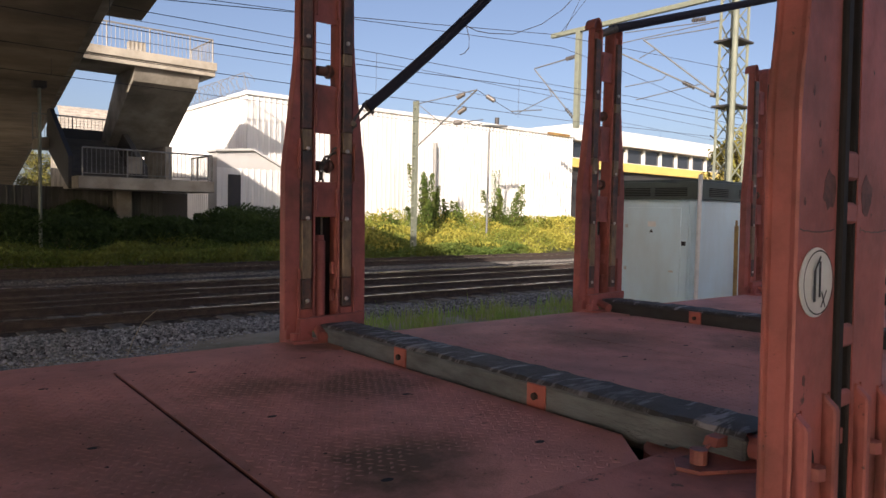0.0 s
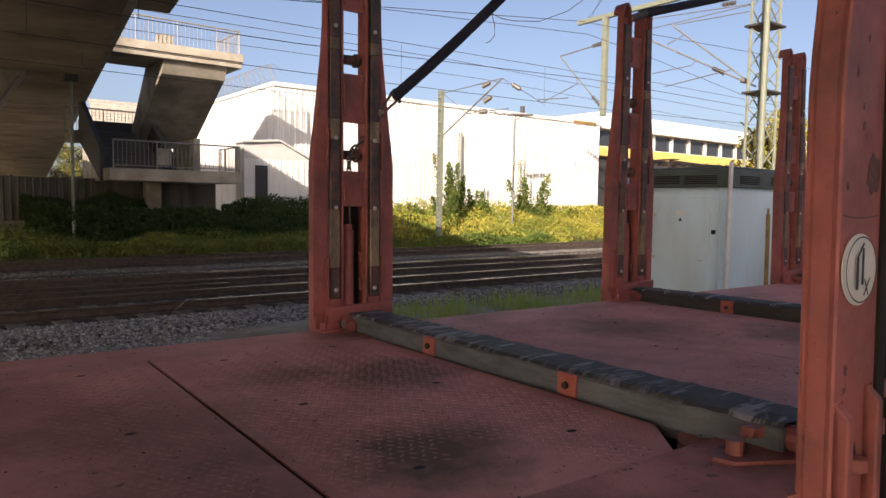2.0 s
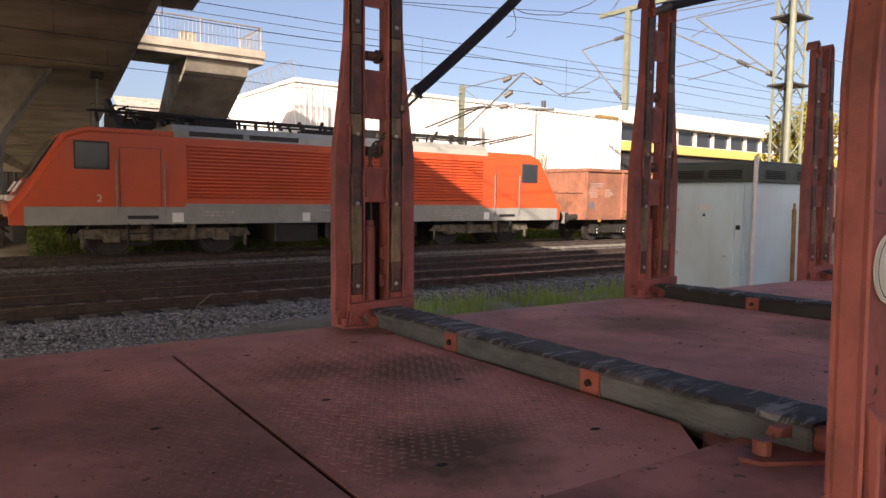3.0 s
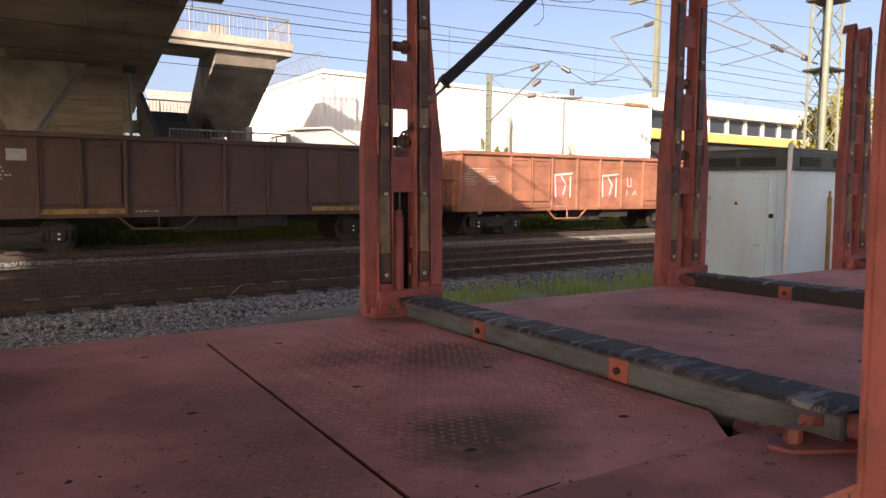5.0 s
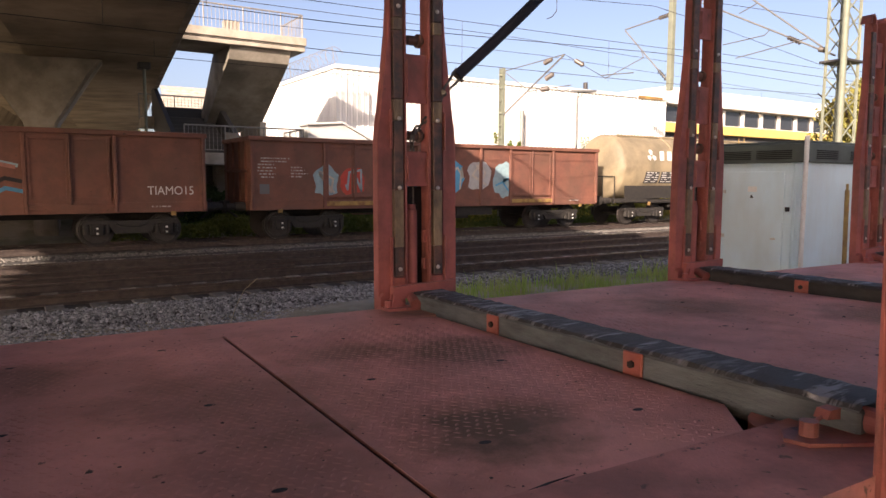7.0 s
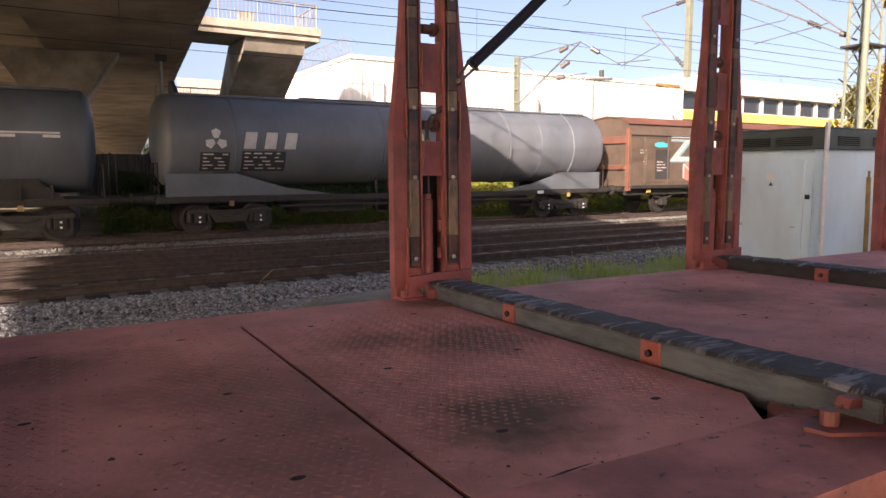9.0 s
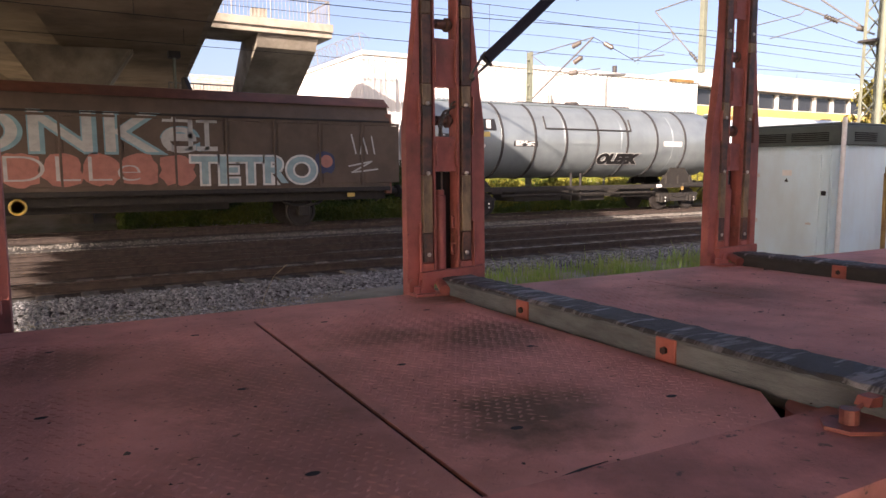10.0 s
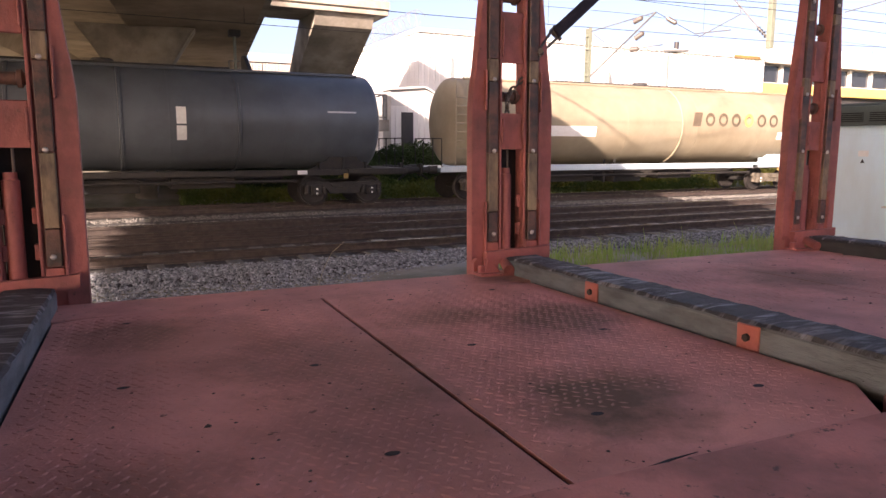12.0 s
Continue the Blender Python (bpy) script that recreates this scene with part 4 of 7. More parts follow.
def build_bridge():
    b = thing("road_bridge", BR, "stained concrete road bridge crossing high above the tracks", "bridge", kind="structure")
    bm = bmesh.new()
    prism(bm, [(0, 6.0), (-4.2, 5.86), (-4.9, 7.0), (-8.9, 7.0), (-9.6, 5.86), (-14.95, 6.0), (-14.95, 7.3), (0, 7.3)], -60, 330, "y")
    part("deck_slab", bm, SOFFIT, b)
    boxes("fascia", CONCRETE, b, (0.0, 0.22, -60, 330, 6.05, 7.45), (-15.2, -14.95, -60, 330, 6.0, 7.5), bevel=0.02)
    boxes("walkway_slab", SOFFIT, b, (0.2, 1.55, -60, 20.9, 6.98, 7.38), bevel=0.02)
    boxes("parapet_wall", CONCRETE, b, (-15.15, -14.95, -60, 330, 7.5, 8.4))
    for x, y in ((-3.9, -24.0), (-10.2, -24.0), (-3.9, 27.2), (-10.2, 27.2)):
        pr = thing("bridge_pier", BR @ pose(x, y, 0), "stained concrete bridge pier flared at the head", "pier", "bridge piers", "structure")
        bm = bmesh.new()
        prism(bm, [(-1.9, 5.9), (-1.5, 5.3), (-0.5, 3.7), (-0.36, 2.9), (-0.36, -0.6), (0.36, -0.6), (0.36, 2.9), (0.5, 3.7), (1.5, 5.3), (1.9, 5.9)], -0.7, 0.7, "y")
        bmesh.ops.bevel(bm, geom=[e for e in bm.edges if abs(e.verts[0].co.y - e.verts[1].co.y) < 1e-5], offset=0.08, segments=2, affect="EDGES")
        part("column", bm, CONCRETE, pr)
    bm = bmesh.new()
    for i in range(60):
        rod(bm, (1.45, -20 + i * 0.7, 7.38), (1.45, -20 + i * 0.7, 8.35), 0.012, 5)
    rod(bm, (1.45, -20, 8.38), (1.45, 20.9, 8.38), 0.03, 8)
    part("railing", bm, RAILING, b)
    lp = thing("signal_pole", pose(4.45, 27.0, -0.3), "slim steel pole with a dark loudspeaker box", "pole")
    rods("shaft", MAST, lp, 0.055, ((0, 0, 0), (0, 0, 6.3)), n=10)
    boxes("speaker_box", STEEL_DARK, lp, (-0.2, 0.2, -0.2, 0.2, 6.05, 6.65), bevel=0.03, label="dark box at the pole's head")


build_bridge()

# ---- stair tower ----


def railing(name, parent, p0, p1, h=1.05, step=0.14):
    """A hand rail with a foot rail, standing on posts, and single bars between them."""
    p0, p1 = Vector(p0), Vector(p1)
    n = max(2, int((p1 - p0).length / step))
    up = Vector((0, 0, h))
    bm = bmesh.new()
    rod(bm, p0 + up, p1 + up, 0.03, 8)
    top = part(name, bm, RAILING, parent, "galvanised bar railing")
    bm = bmesh.new()
    rod(bm, p0 + Vector((0, 0, 0.1)), p1 + Vector((0, 0, 0.1)), 0.015, 6)
    part("foot_rail", bm, RAILING, top)
    bar = post = None
    for i in range(n + 1):
        p = p0.lerp(p1, i / n)
        if i % 10 == 0 or i == n:
            if post is None:
                bm = bmesh.new()
                rod(bm, (0, 0, 0), (0, 0, h), 0.026, 6)
                post = part("post", bm, RAILING, top, "", Matrix.Translation(p))
            else:
                shared("post", post, top, Matrix.Translation(p))
        elif bar is None:
            bm = bmesh.new()
            rod(bm, (0, 0, 0.1), (0, 0, h), 0.01, 6)
            bar = part("baluster", bm, RAILING, top, "", Matrix.Translation(p))
        else:
            shared("baluster", bar, top, Matrix.Translation(p))
    return top


def build_stairs():
    s = thing("stair_tower", Matrix.Translation((0.0, -0.02, -0.14)) @ Matrix.Diagonal((1.074, 1.074, 1.074, 1)), "concrete footbridge stair tower with bar railings", "staircase")
    X0, X1 = 5.4, 10.07
    boxes("upper_landing", CONCRETE, s, (4.6, X1, 25.95, 28.4, 6.76, 7.1), bevel=0.02)
    boxes("landing_kerb", CONCRETE, s, (4.6, X1 + 0.03, 25.88, 25.97, 6.98, 7.27), bevel=0.01)
    bm = bmesh.new()
    prism(bm, [(26.1, 6.78), (26.4, 6.3), (30.3, 3.95), (30.9, 3.95), (30.9, 4.45), (28.2, 7.1), (26.1, 7.1)], 7.25, 9.55, "x")
    part("upper_flight", bm, CONCRETE, s)
    boxes("half_landing", CONCRETE, s, (5.0, 9.75, 30.3, 32.0, 4.0, 4.4), bevel=0.02)
    # lower flight, steps and inner parapet carry their shade in the colour
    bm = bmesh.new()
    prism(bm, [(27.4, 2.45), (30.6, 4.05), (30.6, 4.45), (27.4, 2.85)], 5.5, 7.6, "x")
    part("lower_flight", bm, CONCRETE_SHADED, s)
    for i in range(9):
        boxes("step", CONCRETE_SHADED, s, (5.55, 7.55, 27.5 + i * 0.34, 27.86 + i * 0.34, 2.86 + i * 0.172, 3.03 + i * 0.172), bevel=0.01)
    bm = bmesh.new()
    prism(bm, [(27.0, 2.42), (30.7, 4.0), (30.7, 5.5), (30.25, 5.5), (27.0, 3.55)], 5.3, 5.46, "x")
    part("stair_parapet", bm, STEEL_DARK, s, "dark stair parapet")
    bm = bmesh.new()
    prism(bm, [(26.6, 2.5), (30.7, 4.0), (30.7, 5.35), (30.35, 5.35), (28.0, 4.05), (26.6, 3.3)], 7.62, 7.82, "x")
    part("stair_parapet", bm, CONCRETE_SHADED, s)
    boxes("dark_parapet", STEEL_DARK, s, (5.3, 7.6, 30.72, 30.84, 4.3, 4.85))
    boxes("lower_landing", CONCRETE, s, (X0, X1, 26.0, 28.4, 2.42, 2.85), bevel=0.02)
    # base wall coloured as dark as the shade under the landing
    boxes("base_wall", CONCRETE_SHADED, s, (7.7, 10.0, 28.7, 30.2, -0.5, 2.42), bevel=0.02)
    boxes("base_pillar", CONCRETE, s, (7.1, 7.65, 28.0, 28.6, -0.5, 2.42), bevel=0.02)
    boxes("side_wall", CONCRETE, s, (8.9, 9.15, 28.0, 30.8, 2.8, 4.2))
    railing("railing", s, (4.9, 26.05, 7.16), (10.0, 26.05, 7.16), 0.98)
    railing("railing", s, (10.0, 26.1, 7.16), (10.0, 28.3, 7.16), 0.98)
    railing("railing", s, (5.55, 26.08, 2.85), (10.0, 26.08, 2.85), 0.97)
    railing("railing", s, (10.0, 26.1, 2.85), (10.0, 28.3, 2.85), 0.97)
    railing("railing", s, (5.0, 31.9, 4.4), (9.7, 31.9, 4.4))
    boxes("notice_board", CONCRETE, s, (7.05, 7.6, 26.1, 26.4, 7.12, 7.62), bevel=0.01)
    boxes("notice_board", CONCRETE, s, (7.0, 7.5, 26.12, 26.17, 3.0, 3.6), bevel=0.01)


build_stairs()

# ---- buildings ----


def cladding(parent, x0, x1, y, z0, z1, name="cladding", pitch=0.3, along="x", m=CLAD):
    """Trapezoid sheet with real ribs."""
    bm = bmesh.new()
    pts = []
    x = x0
    while x < x1 - 1e-6:
        for d, o in ((0.0, 0.0), (0.2, 0.0), (0.225, -0.04), (0.275, -0.04)):
            if x + d * pitch / 0.3 <= x1:
                pts.append((x + d * pitch / 0.3, o))
        x += pitch
    pts.append((x1, 0.0))
    lo, hi = [], []
    for a, o in pts:
        xy = (a, y + o) if along == "x" else (y + o, a)
        lo.append(bm.verts.new((*xy, z0)))
        hi.append(bm.verts.new((*xy, z1)))
    for i in range(len(pts) - 1):
        bm.faces.new((lo[i], lo[i + 1], hi[i + 1], hi[i]))
    return part(name, bm, m, parent)


def build_shed():
    s = thing("warehouse", pose(0, 0, 0), "long white sheet-clad warehouse behind the line", "warehouse")
    boxes("core", CLAD_GREY, s, (14.1, 38, 32.08, 60, -0.5, 7.3))
    cladding(s, 14.0, 38.0, 32.0, 0.3, 7.35)
    cladding(s, 32.0, 60.0, 14.0, 0.3, 7.35, along="y")
    boxes("roof_edge", CLAD, s, (13.9, 38.1, 31.88, 32.1, 7.3, 7.5), (13.9, 14.1, 32.1, 60, 7.3, 7.5), bevel=0.01)
    boxes("roof", CLAD_GREY, s, (14.1, 38, 32.1, 60, 7.3, 7.42))
    boxes("rust_patch", OCHRE, s, (35.2, 37.5, 31.86, 31.878, 7.28, 7.46), label="rust patch on the roof edge")
    # coiled wire on the roof edge
    bm = bmesh.new()
    prev = None
    for i in range(620):
        t = i / 10
        p = Vector((13.9 + 0.38 * math.cos(t * 2.2) + 0.03 * math.sin(i), 31.9 + i * 0.021, 7.95 + 0.38 * math.sin(t * 2.2)))
        if prev is not None:
            rod(bm, prev, p, 0.013, 4)
        prev = p
    part("razor_wire", bm, RAILING, s, "coiled razor wire on the roof edge")
    for y in range(32, 45, 3):
        rods("wire_bracket", RAILING, s, 0.02, ((13.95, y, 7.4), (13.8, y, 8.3)))
    d = boxes("side_door", STEEL_DARK, s, (12.6, 13.2, 30.86, 30.9, 1.6, 3.4), label="dark opening in the lean-to")
    a = thing("lean_to", pose(0, 0, 0), "low grey-white sheet-clad lean-to against the warehouse", "shed")
    bm = bmesh.new()
    prism(bm, [(12.1, 0.2), (15.3, 0.2), (15.3, 3.8), (13.8, 4.55), (12.1, 4.4)], 30.95, 31.97, "y")
    part("wall", bm, CLAD_GREY, a)
    cladding(a, 12.1, 15.3, 30.94, 0.3, 3.7)
    bm = bmesh.new()
    prism(bm, [(12.0, 4.4), (13.8, 4.56), (15.4, 3.78), (15.4, 3.86), (13.8, 4.66), (12.0, 4.5)], 30.8, 31.98, "y")
    part("roof", bm, CLAD_GREY, a)
    # office wing with a window band
    o = thing("office_wing", pose(0, 0, 0), "white office wing with a window band over a yellow fascia", "building")
    boxes("wall", CLAD_GREY, o, (38.1, 92, 33, 60, -0.5, 7.2))
    boxes("roof_fascia", CLAD, o, (38.1, 92, 32.2, 60, 7.2, 8.3), bevel=0.02)
    boxes("yellow_fascia", YELLOW, o, (38.1, 92, 32.4, 33, 5.3, 5.95), bevel=0.02, label="yellow fascia band")
    boxes("lower_wall", STEEL_DARK, o, (38.1, 92, 32.8, 33, -0.4, 5.3), label="dark recessed ground floor")
    i = 0
    x = 38.4
    while x < 90:
        w = boxes("window", WINDOW, o, (x, x + 2.05, 32.86, 32.9, 6.05, 7.1))
        boxes("window_frame", CLAD, w, (x - 0.28, x - 0.02, 32.7, 32.99, 5.96, 7.19), (x, x + 2.05, 32.8, 32.99, 5.96, 6.04))
        x += 2.35
    v = thing("roof_vent", pose(32.5, 34, 7.4), "small flue on the warehouse roof", "vent")
    rods("pipe", STEEL_DARK, v, 0.15, ((0, 0, 0), (0, 0, 0.9)), n=10)
    h = thing("house_far", pose(16.0, 80, 0), "distant house with a pale tiled roof behind the stairs", "house")
    bm = bmesh.new()
    prism(bm, [(0, -1), (11, -1), (11, 7.2), (5.5, 12.3), (0, 7.2)], 0, 11, "x")
    part("wall", bm, CONCRETE, h)
    for k in range(16):
        a = k / 16
        y0, z0 = -0.3 + 5.8 * a, 7.0 + 5.4 * a
        bm = bmesh.new()
        prism(bm, [(y0, z0 + 0.02), (y0 + 0.4, z0 + 0.4), (y0 + 0.4, z0 + 0.5), (y0 - 0.02, z0 + 0.16)], -0.3, 11.3, "x")
        part("tile_course", bm, ROOFTILE, h)
    # fence under the bridge
    f = thing("sheet_fence", pose(0, 0, 0), "weathered grey corrugated sheet fence", "fence")
    cladding(f, -30.0, 9.6, 30.6, 0.4, 2.55, "sheet", 0.25, m=FENCE)
    for x in range(-30, 10, 3):
        rods("fence_post", STEEL_DARK, f, 0.05, ((x, 30.7, 0.3), (x, 30.7, 2.6)))


build_shed()

# ---- overhead line ----


def insulator(parent, p, q, n=4, r=0.09):
    p, q = Vector(p), Vector(q)
    bm = bmesh.new()
    rod(bm, p, q, 0.03, 8)
    for i in range(n):
        c = p.lerp(q, (i + 0.5) / n)
        d = (q - p).normalized() * 0.035
        rod(bm, c - d, c + d, r, 12, r * 0.55)
    return part("insulator", bm, INSUL, parent, "dark ribbed insulator", soft=True)


def build_masts():
    m = thing("catenary_mast", pose(18.95, 25.16, -0.3), "slim grey-green steel catenary mast with a bracket", "mast", "overhead line masts")
    boxes("shaft", MAST, m, (-0.09, 0.09, -0.12, -0.1, 0, 7.15), (-0.09, 0.09, 0.1, 0.12, 0, 7.15), bevel=0.004)
    boxes("batten", MAST, m, *[(-0.08, 0.08, -0.11, 0.11, z, z + 0.08) for z in [0.2 + 0.55 * i for i in range(13)]], apart=True)
    tip = Vector((0, -4.03, 7.16))
    foot = Vector((0, -0.12, 5.1))
    rods("bracket_tube", TUBE, m, 0.035, (foot, tip), n=8)
    rods("stay_tube", TUBE, m, 0.022, ((0, -0.12, 7.0), tip), n=6)
    insulator(m, (0, -2.85, 6.98), (0, -3.3, 7.08), 5, 0.1)
    insulator(m, (0, -2.95, 6.34), (0, -3.4, 6.5), 4, 0.11)
    rods("steady_arm", TUBE, m, 0.02, ((0, -1.75, 5.96), (0, -4.45, 5.92)), ((0, -3.5, 5.93), (0, -3.9, 5.72)), ((0, -3.9, 5.72), (0, -4.4, 5.78)), ((0, -0.2, 6.95), (0, -1.8, 6.0)), n=6, apart=True)
    insulator(m, (0, -2.7, 5.94), (0, -3.15, 5.93), 4, 0.11)
    rods("span_wire", WIRE, m, 0.012, (tip, (0, -6.18, 6.01)), n=5)
    insulator(m, tip.lerp(Vector((0, -6.18, 6.01)), 0.3), tip.lerp(Vector((0, -6.18, 6.01)), 0.5), 5, 0.095)
    rods("steady_arm", TUBE, m, 0.02, ((0, -6.0, 6.1), (0, -7.6, 6.0)), n=6)
    # lattice tower by the cabinet
    t = thing("lattice_mast", pose(26.0, 14.1, -0.3), "tall grey-green lattice steel mast with cross arms", "mast", "overhead line masts")
    H = 15.0
    for sx in (-1, 1):
        for sy in (-1, 1):
            rods("leg", MAST, t, 0.06, ((sx * 0.47, sy * 0.36, 0), (sx * 0.4, sy * 0.32, H)), n=6)
    lines = []
    n = 20
    for i in range(n):
        z0, z1 = i * H / n, (i + 1) * H / n
        w0, w1 = 0.47 - 0.07 * i / n, 0.47 - 0.07 * (i + 1) / n
        d0, d1 = 0.36 - 0.04 * i / n, 0.36 - 0.04 * (i + 1) / n
        k = 1 if i % 2 else -1
        for sy in (-1, 1):
            lines.append(((-k * w0, sy * d0, z0), (k * w1, sy * d1, z1)))
        for sx in (-1, 1):
            lines.append(((sx * w0, -k * d0, z0), (sx * w1, k * d1, z1)))
    rods("lattice_brace", MAST, t, 0.03, *lines, n=5)
    boxes("arm_plate", STEEL_DARK, t, (-0.62, 0.62, -0.5, 0.5, 6.5, 6.58), (-0.62, 0.62, -0.5, 0.5, 9.0, 9.08), bevel=0.01, apart=True)
    p = thing("equipment_pole", pose(24.7, 13.36, -0.3), "grey-green steel pole beside the lattice mast", "mast", "overhead line masts")
    rods("shaft", MAST, p, 0.11, ((0, 0, 0), (0, 0, 12)), n=10)
    # portal boom with its drop tubes
    b = thing("portal_boom", pose(0, 0, 0), "grey-green portal boom with a hanging drop tube over the tracks", "gantry")
    boxes("boom", MAST, b, (25.9, 26.1, 14.3, 23.5, 10.55, 10.75), bevel=0.01)
    boxes("drop_tube", MAST, b, (25.88, 26.12, 21.68, 21.92, 6.05, 10.55), bevel=0.01)
    rods("bracket_tube", TUBE, b, 0.035, ((26, 21.8, 6.35), (26, 24.6, 9.2)), ((26, 21.8, 9.45), (26, 24.6, 9.25)), n=8, apart=True)
    rods("steady_arm", TUBE, b, 0.024, ((26, 23.4, 7.75), (26, 25.9, 7.05)), ((26, 23.6, 8.2), (26, 23.4, 7.75)), n=6, apart=True)
    insulator(b, (26, 22.0, 6.55), (26, 22.5, 7.06), 4, 0.095)
    insulator(b, (26, 22.0, 9.44), (26, 22.6, 9.4), 4, 0.11)
    # bracket arms, stays and steady arms on the tower, all across the line
    arms = (((0.75, 7.2), (4.11, 9.86), (0.7, 9.75)), ((0.26, 6.82), (6.1, 9.9), (0.4, 10.0)))
    for (fy, fz), (ty, tz), (sy, sz) in arms:
        foot, tip = Vector((0, fy, fz)), Vector((0, ty, tz))
        rods("bracket_tube", TUBE, t, 0.035, (foot, tip), n=8)
        rods("stay_tube", TUBE, t, 0.022, (tip, (0, sy, sz)), n=6)
    insulator(t, (0, 1.6, 7.5), (0, 2.15, 7.8), 5, 0.1)
    insulator(t, (0, 0.85, 7.14), (0, 0.55, 7.04), 4, 0.11)
    insulator(t, (0, 1.25, 10.2), (0, 1.85, 10.24), 5, 0.1)
    rods("steady_arm", TUBE, t, 0.022, ((0, 0.4, 10.0), (0, 5.1, 10.35)), ((0, 4.99, 7.95), (0, 3.1, 8.03)), ((0, 3.1, 8.03), (0, 2.9, 8.2)), ((0, 4.37, 7.31), (0, 1.33, 7.61)), ((0, 3.5, 9.35), (0, 4.3, 9.1)), n=6, apart=True)


build_masts()


def wire_thing(y, pts, r, label="thin dark overhead line wire", name="overhead_wire"):
    """A wire along the line through (x, z) points, eased between them."""
    w = thing(name, pose(0, y, 0), label, "wire", "overhead wires")
    way = []
    for (xa, za), (xb, zb) in zip(pts, pts[1:]):
        n = max(2, int((xb - xa) / 4))
        way += [Vector((xa + (xb - xa) * i / n, 0, za + (zb - za) * i / n)) for i in range(n)]
    way.append(Vector((pts[-1][0], 0, pts[-1][1])))
    bm = bmesh.new()
    tube(bm, way, r, 5)
    part("conductor", bm, WIRE, w)
    return w


def build_wires():
    # near track: contact wire, messenger and a second wire leaving the span
    wire_thing(13.8, ((-60, 5.3), (-10, 5.1), (5.2, 5.11), (6.5, 5.13), (15.8, 5.5), (40, 5.6), (130, 5.6)), 0.009)
    m = wire_thing(13.8, ((-60, 7.4), (-25, 5.9), (-5, 5.55), (4.37, 5.76), (6.76, 6.03), (15.2, 7.06), (26, 7.6), (60, 6.6), (130, 7.4)), 0.009)
    rods("dropper", WIRE, m, 0.006, *[((x, 0, 5.12), (x, 0, z)) for x, z in ((-8.0, 5.6), (3.4, 5.73))], n=4, apart=True)
    wire_thing(13.9, ((-60, 6.9), (2.0, 5.7), (8.5, 6.23), (15.7, 6.79), (18.6, 6.55), (24.2, 5.97), (60, 5.9), (130, 6.2)), 0.008)
    # middle track
    wire_thing(16.86, ((-60, 5.2), (6.2, 5.14), (8.3, 5.15), (19.4, 5.31), (23.0, 5.41), (29.4, 5.6), (130, 5.6)), 0.009)
    m = wire_thing(16.86, ((-60, 7.0), (-20, 6.5), (5.0, 6.28), (8.3, 6.33), (19.4, 6.5), (23.1, 6.64), (29.7, 6.69), (130, 6.9)), 0.009)
    rods("dropper", WIRE, m, 0.006, *[((x, 0, 5.15), (x, 0, z)) for x, z in ((-9.0, 6.37), (2.0, 6.3), (11.2, 6.38), (17.0, 6.46))], n=4, apart=True)
    # far track
    wire_thing(22.42, ((-60, 5.5), (130, 5.5)), 0.009)
    m = wire_thing(22.42, ((-60, 7.1), (-11, 6.55), (18.95, 7.0), (48, 6.5), (79, 7.0), (130, 6.6)), 0.009)
    rods("dropper", WIRE, m, 0.006, *[((x, 0, 5.5), (x, 0, 6.6)) for x in (-6, 4, 34, 44, 54)], n=4, apart=True)
    wire_thing(24.9, ((-60, 8.4), (-14, 7.8), (18.95, 8.2), (50, 7.9), (85, 8.6), (130, 8.2)), 0.012, "thin dark feeder cable above the line", "feeder_wire")
    # slack jumper between the wires, with a hanging loop
    j = thing("jumper_cable", pose(0, 13.8, 0), "slack dark jumper cable between overhead wires", "wire", "overhead wires")
    for name, pts in (("cable", ((11.86, 6.69), (12.25, 6.62), (12.7, 6.64), (13.6, 6.78), (14.7, 7.25), (15.6, 7.85), (16.4, 8.6))), ("hanging_loop", ((11.9, 6.66), (12.0, 6.4), (12.0, 6.15), (11.85, 5.98), (11.7, 5.92)))):
        bm = bmesh.new()
        tube(bm, [Vector((x, 0, z)) for x, z in pts], 0.011, 6)
        part(name, bm, WIRE, j)
    for k in range(2):
        wire = thing("stay_wire", pose(26, 22.6, 10.6), "thin stay wire above the portal boom", "wire", "overhead wires")
        rods("conductor", WIRE, wire, 0.012, ((0, 0.2 + 0.3 * k, 0), (0.3, -1.2 - k, 2.6)), n=5)


build_wires()


def build_lamp():
    l = thing("yard_lamp", pose(25.4, 27.2, 0.2), "slim yard lamp with a flat head on two arms", "lamp")
    rods("pole", TUBE, l, 0.06, ((0, 0, -0.4), (0, 0, 6.0)), n=10)
    boxes("lamp_head", TUBE, l, (0.0, 1.7, -0.14, 0.14, 6.25, 6.36), bevel=0.02, at=pose(0, 0, 0, 0, -4, 0))
    rods("arm", TUBE, l, 0.025, ((0, 0, 5.95), (0.5, 0, 6.3)), ((0, 0, 6.0), (0.1, 0, 6.3)), n=6)
    v = thing("warehouse_flue", pose(25.4, 31.72, 1.0), "pale metal flue pipe on the warehouse wall", "flue")
    rods("pipe", RAILING, v, 0.12, ((0, 0, 0), (0, 0, 4.9)), n=10)


build_lamp()

# ---- plants ----


def scatter_bank(n, x0, x1, y0, y1, h, seed, keep):
    rg = np.random.RandomState(seed)
    out = []
    while len(out) < n:
        x, y = rg.uniform(x0, x1), rg.uniform(y0, y1)
        top = h * (0.45 + 0.75 * (noise.noise(Vector((x * 0.5, y * 0.5, seed))) + 0.45))
        if top < 0.1 or not keep(x, y):
            continue
        z = bank(x, y) + top * rg.uniform(0.05, 1) ** 0.7
        out.append((x, y, z))
    return out


